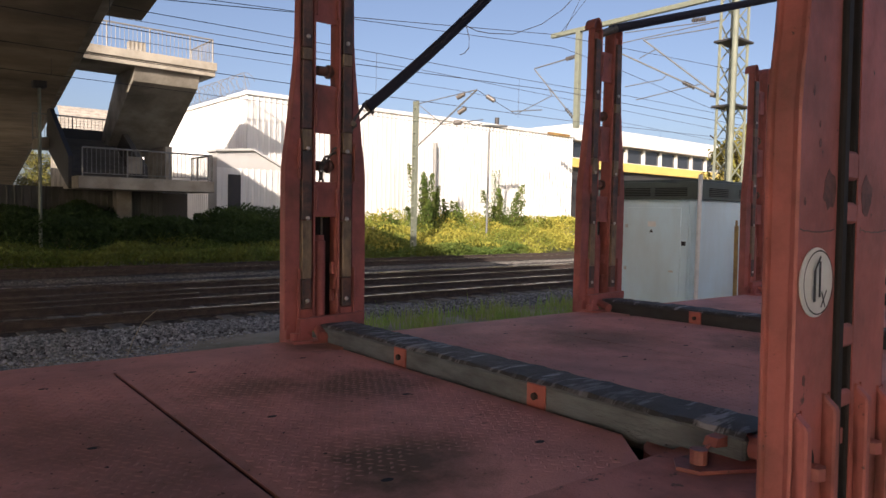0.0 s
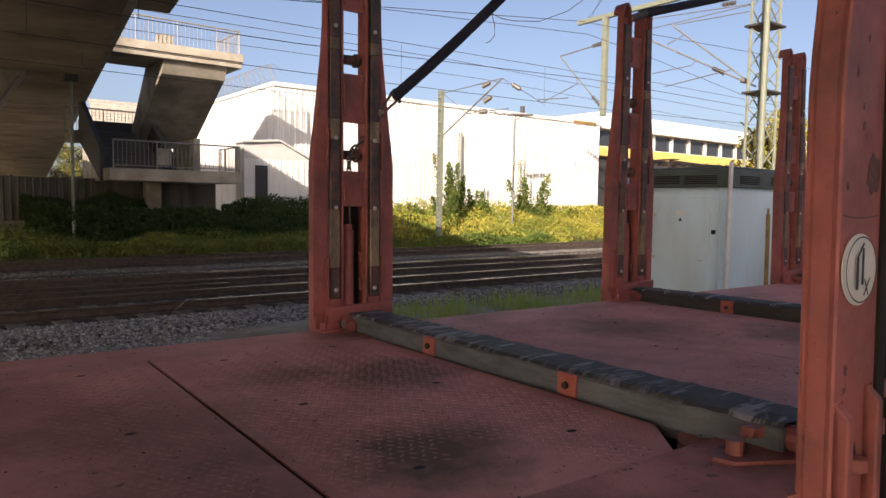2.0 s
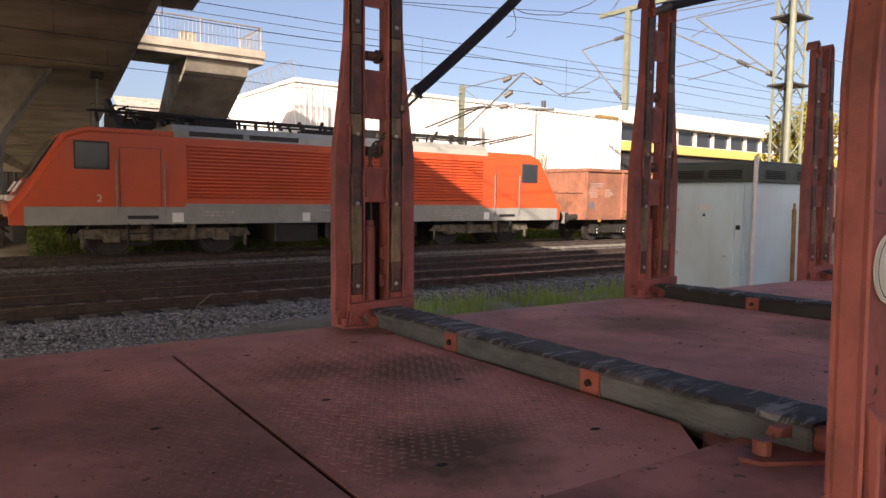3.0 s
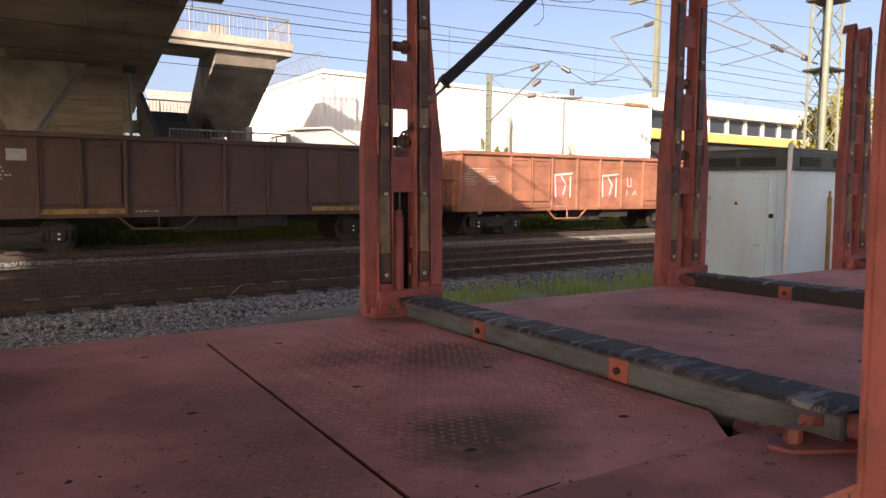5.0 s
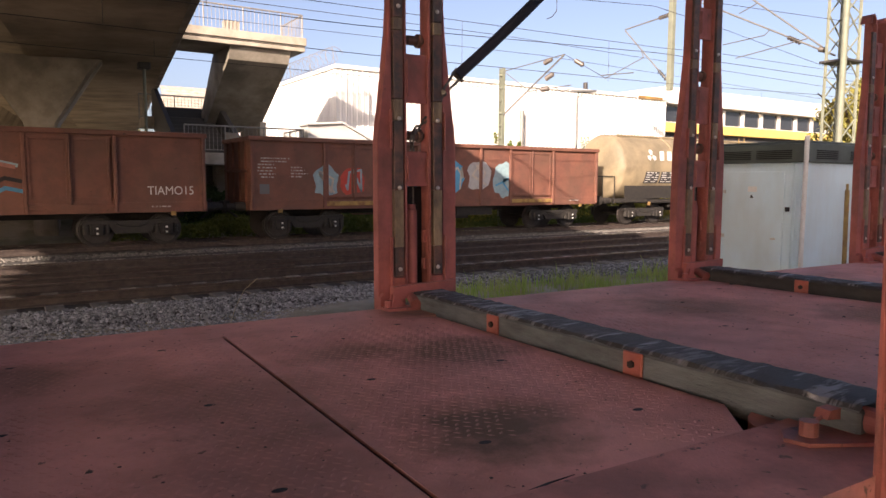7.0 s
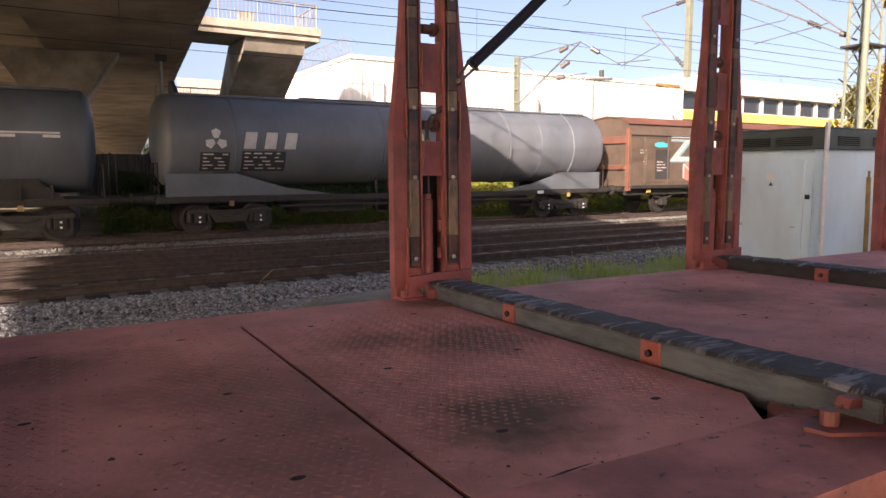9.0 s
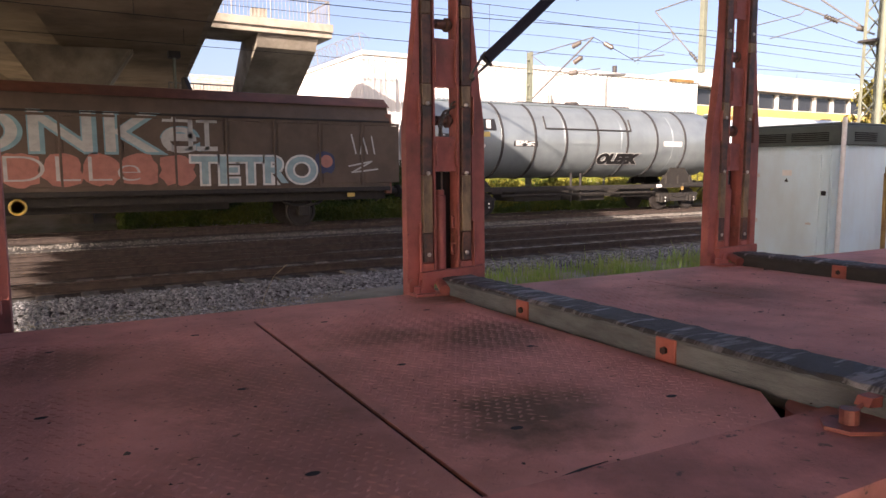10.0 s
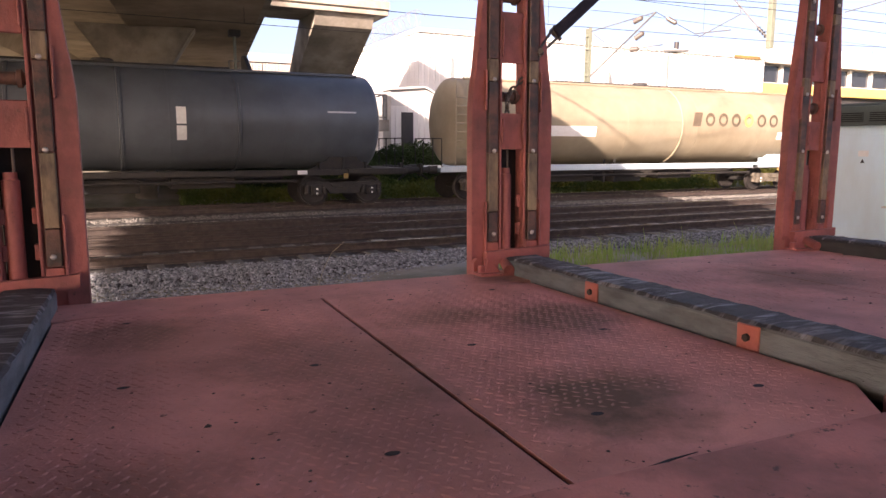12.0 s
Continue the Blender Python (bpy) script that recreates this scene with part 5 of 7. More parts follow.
def build_plants():
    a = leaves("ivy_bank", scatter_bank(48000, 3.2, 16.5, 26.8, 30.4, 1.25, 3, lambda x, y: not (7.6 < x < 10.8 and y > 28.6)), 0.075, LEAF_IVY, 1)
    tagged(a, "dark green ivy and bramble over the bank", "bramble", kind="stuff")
    a = leaves("weed_bank", scatter_bank(48000, 2.2, 26.0, 24.6, 27.6, 0.7, 5, lambda x, y: True), 0.06, LEAF, 2, 1.0)
    tagged(a, "green weeds along the foot of the bank", "weeds", kind="stuff")
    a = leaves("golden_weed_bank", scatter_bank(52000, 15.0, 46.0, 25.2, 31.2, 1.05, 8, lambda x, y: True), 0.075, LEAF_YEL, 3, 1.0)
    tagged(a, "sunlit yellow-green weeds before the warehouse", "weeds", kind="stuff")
    for i, (x, y, r, h, n) in enumerate(((22.4, 28.6, 1.9, 3.7, 4200), (27.9, 28.6, 2.0, 3.0, 4200), (25.0, 29.2, 1.2, 2.0, 2400), (33.2, 29.4, 1.5, 1.1, 1900), (20.2, 29.0, 1.2, 1.3, 1700))):
        s = thing("shrub", pose(x, y, bank(x, y)), "self-sown green shrub before the white wall", "shrub", "shrubs by the warehouse")
        rg = np.random.RandomState(i + 40)
        pts, stems = [], []
        for k in range(11):
            an, reach, top = rg.uniform(0, 6.28), r * rg.uniform(0.1, 0.85), h * rg.uniform(0.35, 1.0)
            tip = np.array((reach * math.cos(an), reach * math.sin(an) * 0.6, top))
            root = tip * np.array((0.3, 0.3, 0.0))
            stems.append((root - np.array((0, 0, 0.1)), tip))
            q = rg.uniform(0.08, 1.03, n // 11) ** 0.8
            wide = (0.42 * (1.05 - q) + 0.07)[:, None] * np.array((1.0, 1.0, 0.5))
            pts.append(root + (tip - root) * q[:, None] + rg.normal(size=(n // 11, 3)) * wide * 0.62)
        rods("stem", BARK, s, 0.016, *stems, n=5)
        o = leaves("foliage", np.concatenate(pts), 0.075, LEAF, 60 + i)
        o.parent = s
    # climbing stems on the wall
    c = thing("wall_climber", pose(30.2, 31.7, 1.0), "thin climbing plant on the warehouse wall", "climber")
    rods("stem", BARK, c, 0.015, ((0, 0, 0), (0.1, 0, 3.2)), ((0.1, 0, 1.4), (0.5, 0, 3.6)), n=5)
    o = leaves("foliage", [(0.1 + 0.3 * math.sin(i), -0.05, 0.3 + 3.3 * i / 160) for i in range(160)], 0.08, LEAF, 77)
    o.parent = c
    # tree by the lattice mast
    spots = [(28.6, 14.75, 6.3, 2.1, 9, "slender tree with thin yellowish foliage by the mast")]
    spots += [(24.0, 150.0, 10.5, 5.0, 24, "autumn-tinted broadleaf tree beyond the fence"), (30.0, 152.0, 9.0, 5.0, 26, "autumn-tinted broadleaf tree beyond the fence"), (-18.0, 62.0, 8.0, 4.5, 25, "autumn-tinted broadleaf tree beyond the fence")]
    for x, y, h, r, seed, lab in spots:
        t = thing("tree", pose(x, y, bank(x, y) - 0.1), lab, "tree")
        bm = bmesh.new()
        rg = random.Random(seed)
        rod(bm, (0, 0, 0), (0.05, 0.05, h * 0.6), 0.03 * h, 9, 0.018 * h)
        for k in range(9):
            an, z = k * 2.4, h * (0.35 + 0.06 * k)
            rod(bm, (0, 0, z), (math.cos(an) * r * 0.7, math.sin(an) * r * 0.7, z + h * 0.22), 0.012 * h, 6, 0.004 * h)
        part("trunk", bm, BARK, t)
        pts = []
        for k in range(16):
            an, q = rg.uniform(0, 6.28), rg.uniform(0.15, 0.75) * r
            cz = h * rg.uniform(0.42, 0.98)
            rr = r * rg.uniform(0.3, 0.5)
            pts.append(blob_points(360 if y > 50 else 420, (q * math.cos(an), q * math.sin(an), cz), (rr, rr, rr * 0.8), seed * 31 + k))
        o = leaves("crown", np.concatenate(pts), 0.2 if y > 50 else 0.11, LEAF_TREE, seed)
        o.parent = t
    # grass by the deck's far side
    rg = np.random.RandomState(12)
    v, f = [], []
    for k in range(9000):
        x, y = rg.uniform(4.6, 14.5), rg.uniform(6.2, 11.0)
        if noise.noise(Vector((x * 0.7, y * 0.7, 2))) < -0.18 + 0.5 * max(0, (6.8 - x) / 2.2) + 0.35 * max(0, y - 10.2):
            continue
        h = rg.uniform(0.1, 0.34) * (1.6 if rg.uniform() < 0.06 else 1)
        a, lean = rg.uniform(0, 6.28), rg.uniform(0, 0.5) * h
        b = bank(x, y)
        dx, dy = math.cos(a) * 0.008, math.sin(a) * 0.008
        n = len(v)
        lx, ly = lean * math.sin(a * 3), lean * math.cos(a * 3)
        v += [(x - dx, y - dy, b), (x + dx, y + dy, b), (x + dx * 0.7 + lx * 0.4, y + dy * 0.7 + ly * 0.4, b + h * 0.6), (x - dx * 0.7 + lx * 0.4, y - dy * 0.7 + ly * 0.4, b + h * 0.6), (x + lx, y + ly, b + h)]
        f += [(n, n + 1, n + 2, n + 3), (n + 3, n + 2, n + 4)]
    tagged(raw("grass", v, f, GRASS), "fresh green grass tufts beside the wagon", "grass", kind="stuff")
    w = thing("dry_stalk", pose(2.75, 10.4, -0.3), "single dry bent weed stalk in the ballast", "weed")
    pts = [Vector((0.0, 0, 0)), Vector((0.1, 0, 0.3)), Vector((0.24, 0, 0.56)), Vector((0.44, 0, 0.72))]
    rods("stem", STRAW, w, 0.005, *zip(pts, pts[1:]), n=5)


build_plants()

# ---- the passing train ----
TRACK_Y = 22.42
NUMBERS = GRAF["white"]
LOGO_BROWN = mat("faded_brown_logo_paint", (0.11, 0.085, 0.06), 0.6, second=(0.16, 0.125, 0.085), scale=6, bump=0)
STENCIL = mat("faded_white_stencil", (0.42, 0.4, 0.38), 0.6, second=(0.24, 0.21, 0.19), scale=9, amount=0.8, bump=0)


def offset(t):
    """Where the train's zero stands along the line."""
    return -1.5 - 27.7 * t


TIMES = [0.0, 2.0, 4.0, 6.0, 8.0, 10.0, 12.0]
MOVING = []


def rail_vehicle(name, s, label, category, group=""):
    e = thing(name, pose(s + offset(0.0), TRACK_Y, 0), label, category, group)
    MOVING.append((e, s))
    return e


def wheel_mesh(r):
    bm = bmesh.new()
    spin(bm, [(-0.07, r + 0.03), (-0.045, r + 0.03), (-0.035, r), (0.065, r - 0.004), (0.07, r - 0.07), (0.03, r - 0.09), (0.015, 0.16), (0.05, 0.13), (0.09, 0.12), (0.09, 0.04)], 28, "y")
    return bm


def wheelset(parent, x, r=0.46):
    bm = bmesh.new()
    rod(bm, (0, -0.75, 0), (0, 0.75, 0), 0.08, 10)
    a = part("axle", bm, UNDER, parent, "", pose(x, 0, r), soft=True)
    for s in (-1, 1):
        w = part("wheel", wheel_mesh(r), WHEEL, parent, "", pose(x, s * 0.75, r, 0, 0, 0 if s > 0 else 180), soft=True)


def bogie(parent, x, base=1.8, r=0.46, coat=UNDER):
    """A pressed-frame freight bogie with axle boxes and springs."""
    for k in (-1, 1):
        wheelset(parent, x + k * base / 2, r)
    for s in (-1, 1):
        y = s * 1.0
        bm = bmesh.new()
        h = base / 2
        prism(bm, [(x - h - 0.4, 0.62), (x - h - 0.3, 0.74), (x - 0.4, 0.72), (x + 0.4, 0.72), (x + h + 0.3, 0.74), (x + h + 0.4, 0.62), (x + h - 0.3, 0.6), (x + 0.45, 0.36), (x - 0.45, 0.36), (x - h + 0.3, 0.6)], y - 0.06, y + 0.06, "y")
        part("bogie_frame", bm, coat, parent)
        for k in (-1, 1):
            bm = bmesh.new()
            box(bm, x + k * h - 0.17, x + k * h + 0.17, y - 0.1, y + 0.1, 0.32, 0.64, bevel=0.02)
            rod(bm, (x + k * h, y - 0.16, r), (x + k * h, y + 0.16, r), 0.1, 12)
            part("axle_box", bm, coat, parent)
            if s < 0:
                for z in (0.36, 0.5):
                    boxes("axle_bolt", WHITE, parent, (x + k * h - 0.028, x + k * h + 0.028, y - 0.17, y - 0.158, z, z + 0.05), label="white painted bolt mark")
            for q in (-0.26, 0.26):
                bm = bmesh.new()
                for i in range(4):
                    rod(bm, (x + k * h + q, y, 0.36 + i * 0.075), (x + k * h + q, y, 0.41 + i * 0.075), 0.085, 10)
                rod(bm, (x + k * h + q, y, 0.36), (x + k * h + q, y, 0.66), 0.06, 8)
                part("axle_spring", bm, coat, parent)
        bm = bmesh.new()
        for i in range(6):
            a, b = i / 6 * math.pi, (i + 1) / 6 * math.pi
            rod(bm, (x - 0.42 * math.cos(a), y + s * 0.07, 0.66 - 0.13 * math.sin(a)), (x - 0.42 * math.cos(b), y + s * 0.07, 0.66 - 0.13 * math.sin(b)), 0.025, 6)
        part("brake_beam", bm, coat, parent)


def buffers(parent, L, z=1.06, m=UNDER):
    for x, s in ((0, 1), (L, -1)):
        for y in (-0.875, 0.875):
            bm = bmesh.new()
            spin(bm, [(0.0, 0.06), (0.015, 0.2), (0.04, 0.21), (0.05, 0.1), (0.3, 0.1), (0.31, 0.13), (0.62, 0.14)], 18)
            part("buffer", bm, m, parent, "", pose(x, y, z, 0, 0, 0 if s > 0 else 180), soft=True)
        bm = bmesh.new()
        rod(bm, (x, 0, z - 0.02), (x + s * 0.62, 0, z - 0.02), 0.05, 8)
        rod(bm, (x + s * 0.2, -0.3, z - 0.1), (x + s * 0.55, -0.3, z - 0.35), 0.03, 6)
        part("coupling", bm, UNDER, parent)


def bars(parent, x, z, y, rows, material=STENCIL, h=0.04, seed=0, name="lettering"):
    """Lines of small writing that cannot be read, as bars."""
    rg = random.Random(seed)
    bm = bmesh.new()
    for i, (x0, w) in enumerate(rows):
        zz = z - i * h * 2.4
        a = x + x0
        end = a + w
        while a < end:
            q = min(rg.uniform(0.03, 0.12), end - a)
            box(bm, a, a + q, y - 0.004, y, zz, zz + h)
            a += q + rg.uniform(0.02, 0.06)
    return tagged(part(name, bm, material, parent), "white stencilled writing", kind="stuff")


def strokes(parent, name, pts_list, y, width, material, label=""):
    """Sprayed lines on a side wall, each line a part."""
    for pts in pts_list:
        bm = bmesh.new()
        for (x0, z0), (x1, z1) in zip(pts, pts[1:]):
            d = Vector((x1 - x0, 0, z1 - z0))
            if d.length < 1e-4:
                continue
            n = Vector((-d.z, 0, d.x)).normalized() * width / 2
            e = d.normalized() * width * 0.3
            a, b = Vector((x0, y, z0)) - e, Vector((x1, y, z1)) + e
            bm.faces.new([bm.verts.new(v) for v in (a - n, b - n, b + n, a + n)])
        bm.normal_update()
        bmesh.ops.solidify(bm, geom=bm.faces[:], thickness=0.003)
        part(name, bm, material, parent, label)


def patch(parent, x, z, w, h, y, material, seed, label="", name="paint_patch"):
    """A ragged patch of sprayed paint."""
    rg = random.Random(seed)
    n = 18
    bm = bmesh.new()
    vs = []
    for i in range(n):
        a = 2 * math.pi * i / n
        c, s_ = math.cos(a), math.sin(a)
        k = (abs(c) ** 3 + abs(s_) ** 3) ** (-1 / 3) * rg.uniform(0.78, 1.05)
        vs.append(bm.verts.new((x + c * k * w / 2, y, z + s_ * k * h / 2)))
    bm.faces.new(vs)
    bm.normal_update()
    bmesh.ops.solidify(bm, geom=bm.faces[:], thickness=0.003)
    return part(name, bm, material, parent, label)


L_OPEN = 15.74
YS = -1.42


def open_wagon(s, m, label, seed):
    """A high-sided open freight wagon on two bogies."""
    w = rail_vehicle("open_wagon", s, label, "railway wagon", "open freight wagons")
    boxes("sill", m, w, (0.62, 15.12, YS + 0.02, YS + 0.14, 0.95, 1.24), (0.62, 15.12, -YS - 0.14, -YS - 0.02, 0.95, 1.24), (0.62, 0.8, YS + 0.1, -YS - 0.1, 0.95, 1.24), (14.94, 15.12, YS + 0.1, -YS - 0.1, 0.95, 1.24), bevel=0.01)
    boxes("floor", UNDER, w, (0.7, 15.04, YS + 0.1, -YS - 0.1, 1.1, 1.22))
    for sy in (1, -1):
        boxes("side_wall", m, w, (0.66, 15.08, sy * (YS + 0.05), sy * (YS + 0.1), 1.24, 3.1))
        boxes("top_rim", m, w, (0.6, 15.14, sy * (YS - 0.06), sy * (YS + 0.12), 3.06, 3.2), bevel=0.02)
        xs = (0.66, 3.0, 5.12, 6.5, 7.82, 9.14, 10.52, 12.64, 14.98)
        for x in xs:
            boxes("stake", m, w, (x, x + 0.1, sy * (YS - 0.05), sy * (YS + 0.05), 1.0, 3.06), bevel=0.012)
        for x0 in (3.08, 10.6):
            for k in range(2):
                a = x0 + k * 1.0
                d = boxes("door", m, w, (a + 0.03, a + 0.97, sy * (YS + 0.01), sy * (YS + 0.05), 1.32, 2.98), bevel=0.012)
                boxes("door_frame", m, d, (a + 0.03, a + 0.1, sy * (YS - 0.025), sy * (YS + 0.012), 1.32, 2.98), (a + 0.9, a + 0.97, sy * (YS - 0.025), sy * (YS + 0.012), 1.32, 2.98), (a + 0.1, a + 0.9, sy * (YS - 0.025), sy * (YS + 0.012), 2.9, 2.98), (a + 0.1, a + 0.9, sy * (YS - 0.025), sy * (YS + 0.012), 1.32, 1.4), bevel=0.006)
            rods("door_bar", m, w, 0.03, ((x0 + 1.0, sy * (YS - 0.05), 1.2), (x0 + 1.0, sy * (YS - 0.05), 3.05)))
            boxes("door_sill", OCHRE if seed % 2 else m, w, (x0 - 0.05, x0 + 2.05, sy * (YS - 0.03), sy * (YS + 0.015), 1.06, 1.2), bevel=0.01)
        boxes("lashing_hook", OCHRE, w, *[(x, x + 0.14, sy * (YS - 0.02), sy * (YS + 0.02), 0.86, 0.98) for x in (1.5, 14.1)], label="ochre lashing hook", apart=True)
        y = sy * (YS - 0.02)
        a = 4.9
        rods("step_frame", m, w, 0.03, ((a, y, 1.0), (a + 0.45, y, 0.62)), ((a + 0.45, y, 0.62), (a + 1.75, y, 0.62)), ((a + 1.75, y, 0.62), (a + 2.2, y, 1.0)), ((a + 1.1, y, 0.62), (a + 1.1, y, 1.0)))
        boxes("step_frame", UNDER, w, (a + 3.4, a + 5.0, sy * (YS + 0.25), sy * (YS + 0.5), 0.62, 0.95))
    for x0, x1 in ((0.66, 0.72), (15.02, 15.08)):
        boxes("end_wall", m, w, (x0, x1, YS + 0.1, -YS - 0.1, 1.24, 3.1))
        boxes("end_rim", m, w, (x0 - 0.06, x1 + 0.06, YS + 0.12, -YS - 0.12, 3.05, 3.19), (x0 - 0.06, x1 + 0.06, YS + 0.12, -YS - 0.12, 2.1, 2.2), bevel=0.015)
        boxes("end_stake", m, w, *[(x0 - 0.06, x1 + 0.06, yy - 0.05, yy + 0.05, 1.2, 3.1) for yy in (-1.0, -0.35, 0.35, 1.0)])
    for x in (2.62, 13.12):
        bogie(w, x)
    boxes("centre_frame", UNDER, w, (1.0, 14.7, -0.2, 0.2, 0.75, 1.1), (6.5, 9.0, -0.9, -0.3, 0.5, 0.95))
    buffers(w, L_OPEN)
    bars(w, 1.0, 2.52, YS + 0.047, ((0.0, 0.9), (0.0, 0.8), (-0.1, 0.5), (-0.1, 0.6), (-0.1, 0.45), (-0.05, 0.5), (0.0, 0.4)), seed=seed)
    bars(w, 1.95, 2.25, YS + 0.047, ((0.0, 0.35), (0.0, 0.45), (0.0, 0.55), (0.0, 0.35)), seed=seed + 9)
    boxes("data_plate", TANK_GREY if seed % 2 else m, w, (0.95, 1.25, YS + 0.035, YS + 0.048, 1.45, 1.75))
    bars(w, 5.4, 1.1, YS + 0.017, ((0, 0.6),), seed=seed, h=0.035)
    bars(w, 13.6, 1.1, YS + 0.017, ((0, 0.5),), seed=seed + 2, h=0.035)
    return w


def graffiti_block(w, x0, n, z, h, y, mats, seed, step=0.95):
    """Overlapping letter-like pieces with outlines."""
    rg = random.Random(seed)
    for i in range(n):
        x = x0 + i * step
        a, b = rg.sample(mats, 2) if len(mats) > 1 else (mats[0], mats[0])
        patch(w, x, z + rg.uniform(-0.08, 0.08), step * rg.uniform(0.8, 1.0), h * rg.uniform(0.8, 1.05), y, GRAF[a], seed + i)
        pts = [(x + rg.uniform(-0.4, 0.4) * step, z + rg.uniform(-0.42, 0.42) * h) for _ in range(6)]
        strokes(w, "sprayed_line", [pts], y - 0.006, 0.07, GRAF[b])


w1 = open_wagon(106.60, BROWNS[3], "orange-brown rusty high-sided open freight wagon", 1)
bars(w1, 7.9, 2.5, YS + 0.047, ((0, 1.0),), h=0.22, seed=3)
patch(w1, 9.9, 2.1, 0.6, 0.9, YS + 0.045, GRAF["light_blue"], 5)
w2 = open_wagon(122.38, BROWNS[0], "dark brown open freight wagon with white and blue graffiti", 2)
patch(w2, 11.6, 2.0, 1.3, 1.1, YS + 0.045, GRAF["blue"], 6)
strokes(w2, "sprayed_line", [[(11.2, 1.6), (11.0, 2.3), (11.7, 2.5), (12.1, 2.1), (11.5, 1.8), (11.9, 1.5)]], YS + 0.04, 0.09, GRAF["white"])
strokes(w2, "sprayed_line", [[(12.95, 1.7), (13.25, 2.5), (13.5, 1.75)], [(13.0, 2.05), (13.6, 2.1)], [(13.75, 1.7), (13.8, 2.25)], [(14.4, 2.4), (14.05, 2.2), (14.35, 1.95), (14.0, 1.75)], [(14.55, 1.65), (14.6, 2.35)], [(14.9, 2.3), (14.6, 2.0), (14.95, 1.7)]], YS + 0.04, 0.045, GRAF["white"], "white scrawled tag")
w3 = open_wagon(138.12, BROWNS[0], "dark brown weathered high-sided open freight wagon", 3)
boxes("logo_plate", GRAF["silver"], w3, (2.4, 2.85, YS + 0.04, YS + 0.048, 2.45, 2.75), label="pale framed logo")
w4 = open_wagon(153.86, BROWNS[3], "red-brown open freight wagon with silver graffiti", 4)
for k, x in enumerate((5.7, 8.4)):
    patch(w4, x, 1.85, 0.8, 0.8, YS + 0.045, GRAF["pink"], 20 + k)
    strokes(w4, "sprayed_line", [[(x - 0.55, 2.35), (x + 0.6, 2.45)], [(x - 0.35, 2.3), (x - 0.3, 1.5)], [(x, 2.3), (x + 0.25, 2.0), (x + 0.1, 1.6)], [(x + 0.5, 2.3), (x + 0.5, 1.5)]], YS + 0.036, 0.07, GRAF["white"])
strokes(w4, "sprayed_line", [[(9.6, 2.3), (9.65, 1.95), (9.85, 1.95), (9.85, 2.3)], [(9.6, 1.55), (9.6, 1.75)], [(9.95, 1.55), (10.1, 1.75), (10.2, 1.55)]], YS + 0.04, 0.035, GRAF["white"])
w5 = open_wagon(169.60, BROWNS[1], "brown open freight wagon with a small white tag", 5)
text_part("tag", "ALF", 0.55, GRAF["white"], w5, pose(3.75, YS - 0.03, 2.25) @ SIDE, "white sprayed tag", bold=-0.004)
text_part("tag", "9", 0.5, GRAF["white"], w5, pose(4.2, YS - 0.03, 1.8) @ SIDE, "white sprayed tag")
for k, x in enumerate((3.4, 4.7, 8.1)):
    patch(w5, x, 1.68, 0.65 if k < 2 else 1.1, 0.22, YS + 0.006 if k < 2 else YS + 0.045, GRAF["blue"], 30 + k)
boxes("red_label", GRAF["red"], w5, (7.1, 7.3, YS + 0.04, YS + 0.048, 2.5, 2.72), (9.5, 9.7, YS + 0.04, YS + 0.048, 2.2, 2.4))
w6 = open_wagon(185.34, BROWNS[2], "red-brown open freight wagon with wave-like blue graffiti", 6)
bars(w6, 5.15, 2.4, YS + 0.047, ((0, 1.35),), h=0.24, seed=8)
for k, (x, n) in enumerate(((5.5, 1), (7.0, 3), (8.6, 2), (9.9, 1), (4.3, 1))):
    for j in range(n * 4):
        rgx = random.Random(k * 50 + j)
        xx = x + rgx.uniform(-0.25, 0.25) * n
        zz = 1.5 + rgx.uniform(0, 0.8)
        strokes(w6, "sprayed_line", [[(xx - 0.3, zz - 0.08), (xx, zz + 0.08), (xx + 0.35, zz)]], YS + 0.044 - 0.0015 * j, 0.1, GRAF[("light_blue", "pink", "black", "blue")[j % 4]])
text_part("tag", "TIAMO15", 0.34, GRAF["white"], w6, pose(13.5, YS + 0.045, 1.45) @ SIDE, "white scrawled tag", wide=0.9)
w7 = open_wagon(201.08, BROWNS[2], "red-brown open freight wagon with patched white and blue graffiti", 7)
graffiti_block(w7, 3.1, 2, 1.9, 1.1, YS + 0.006, ["cream", "light_blue", "red"], 40)
graffiti_block(w7, 5.7, 5, 2.0, 1.3, YS + 0.045, ["cream", "light_blue", "silver", "blue"], 50, 1.15)


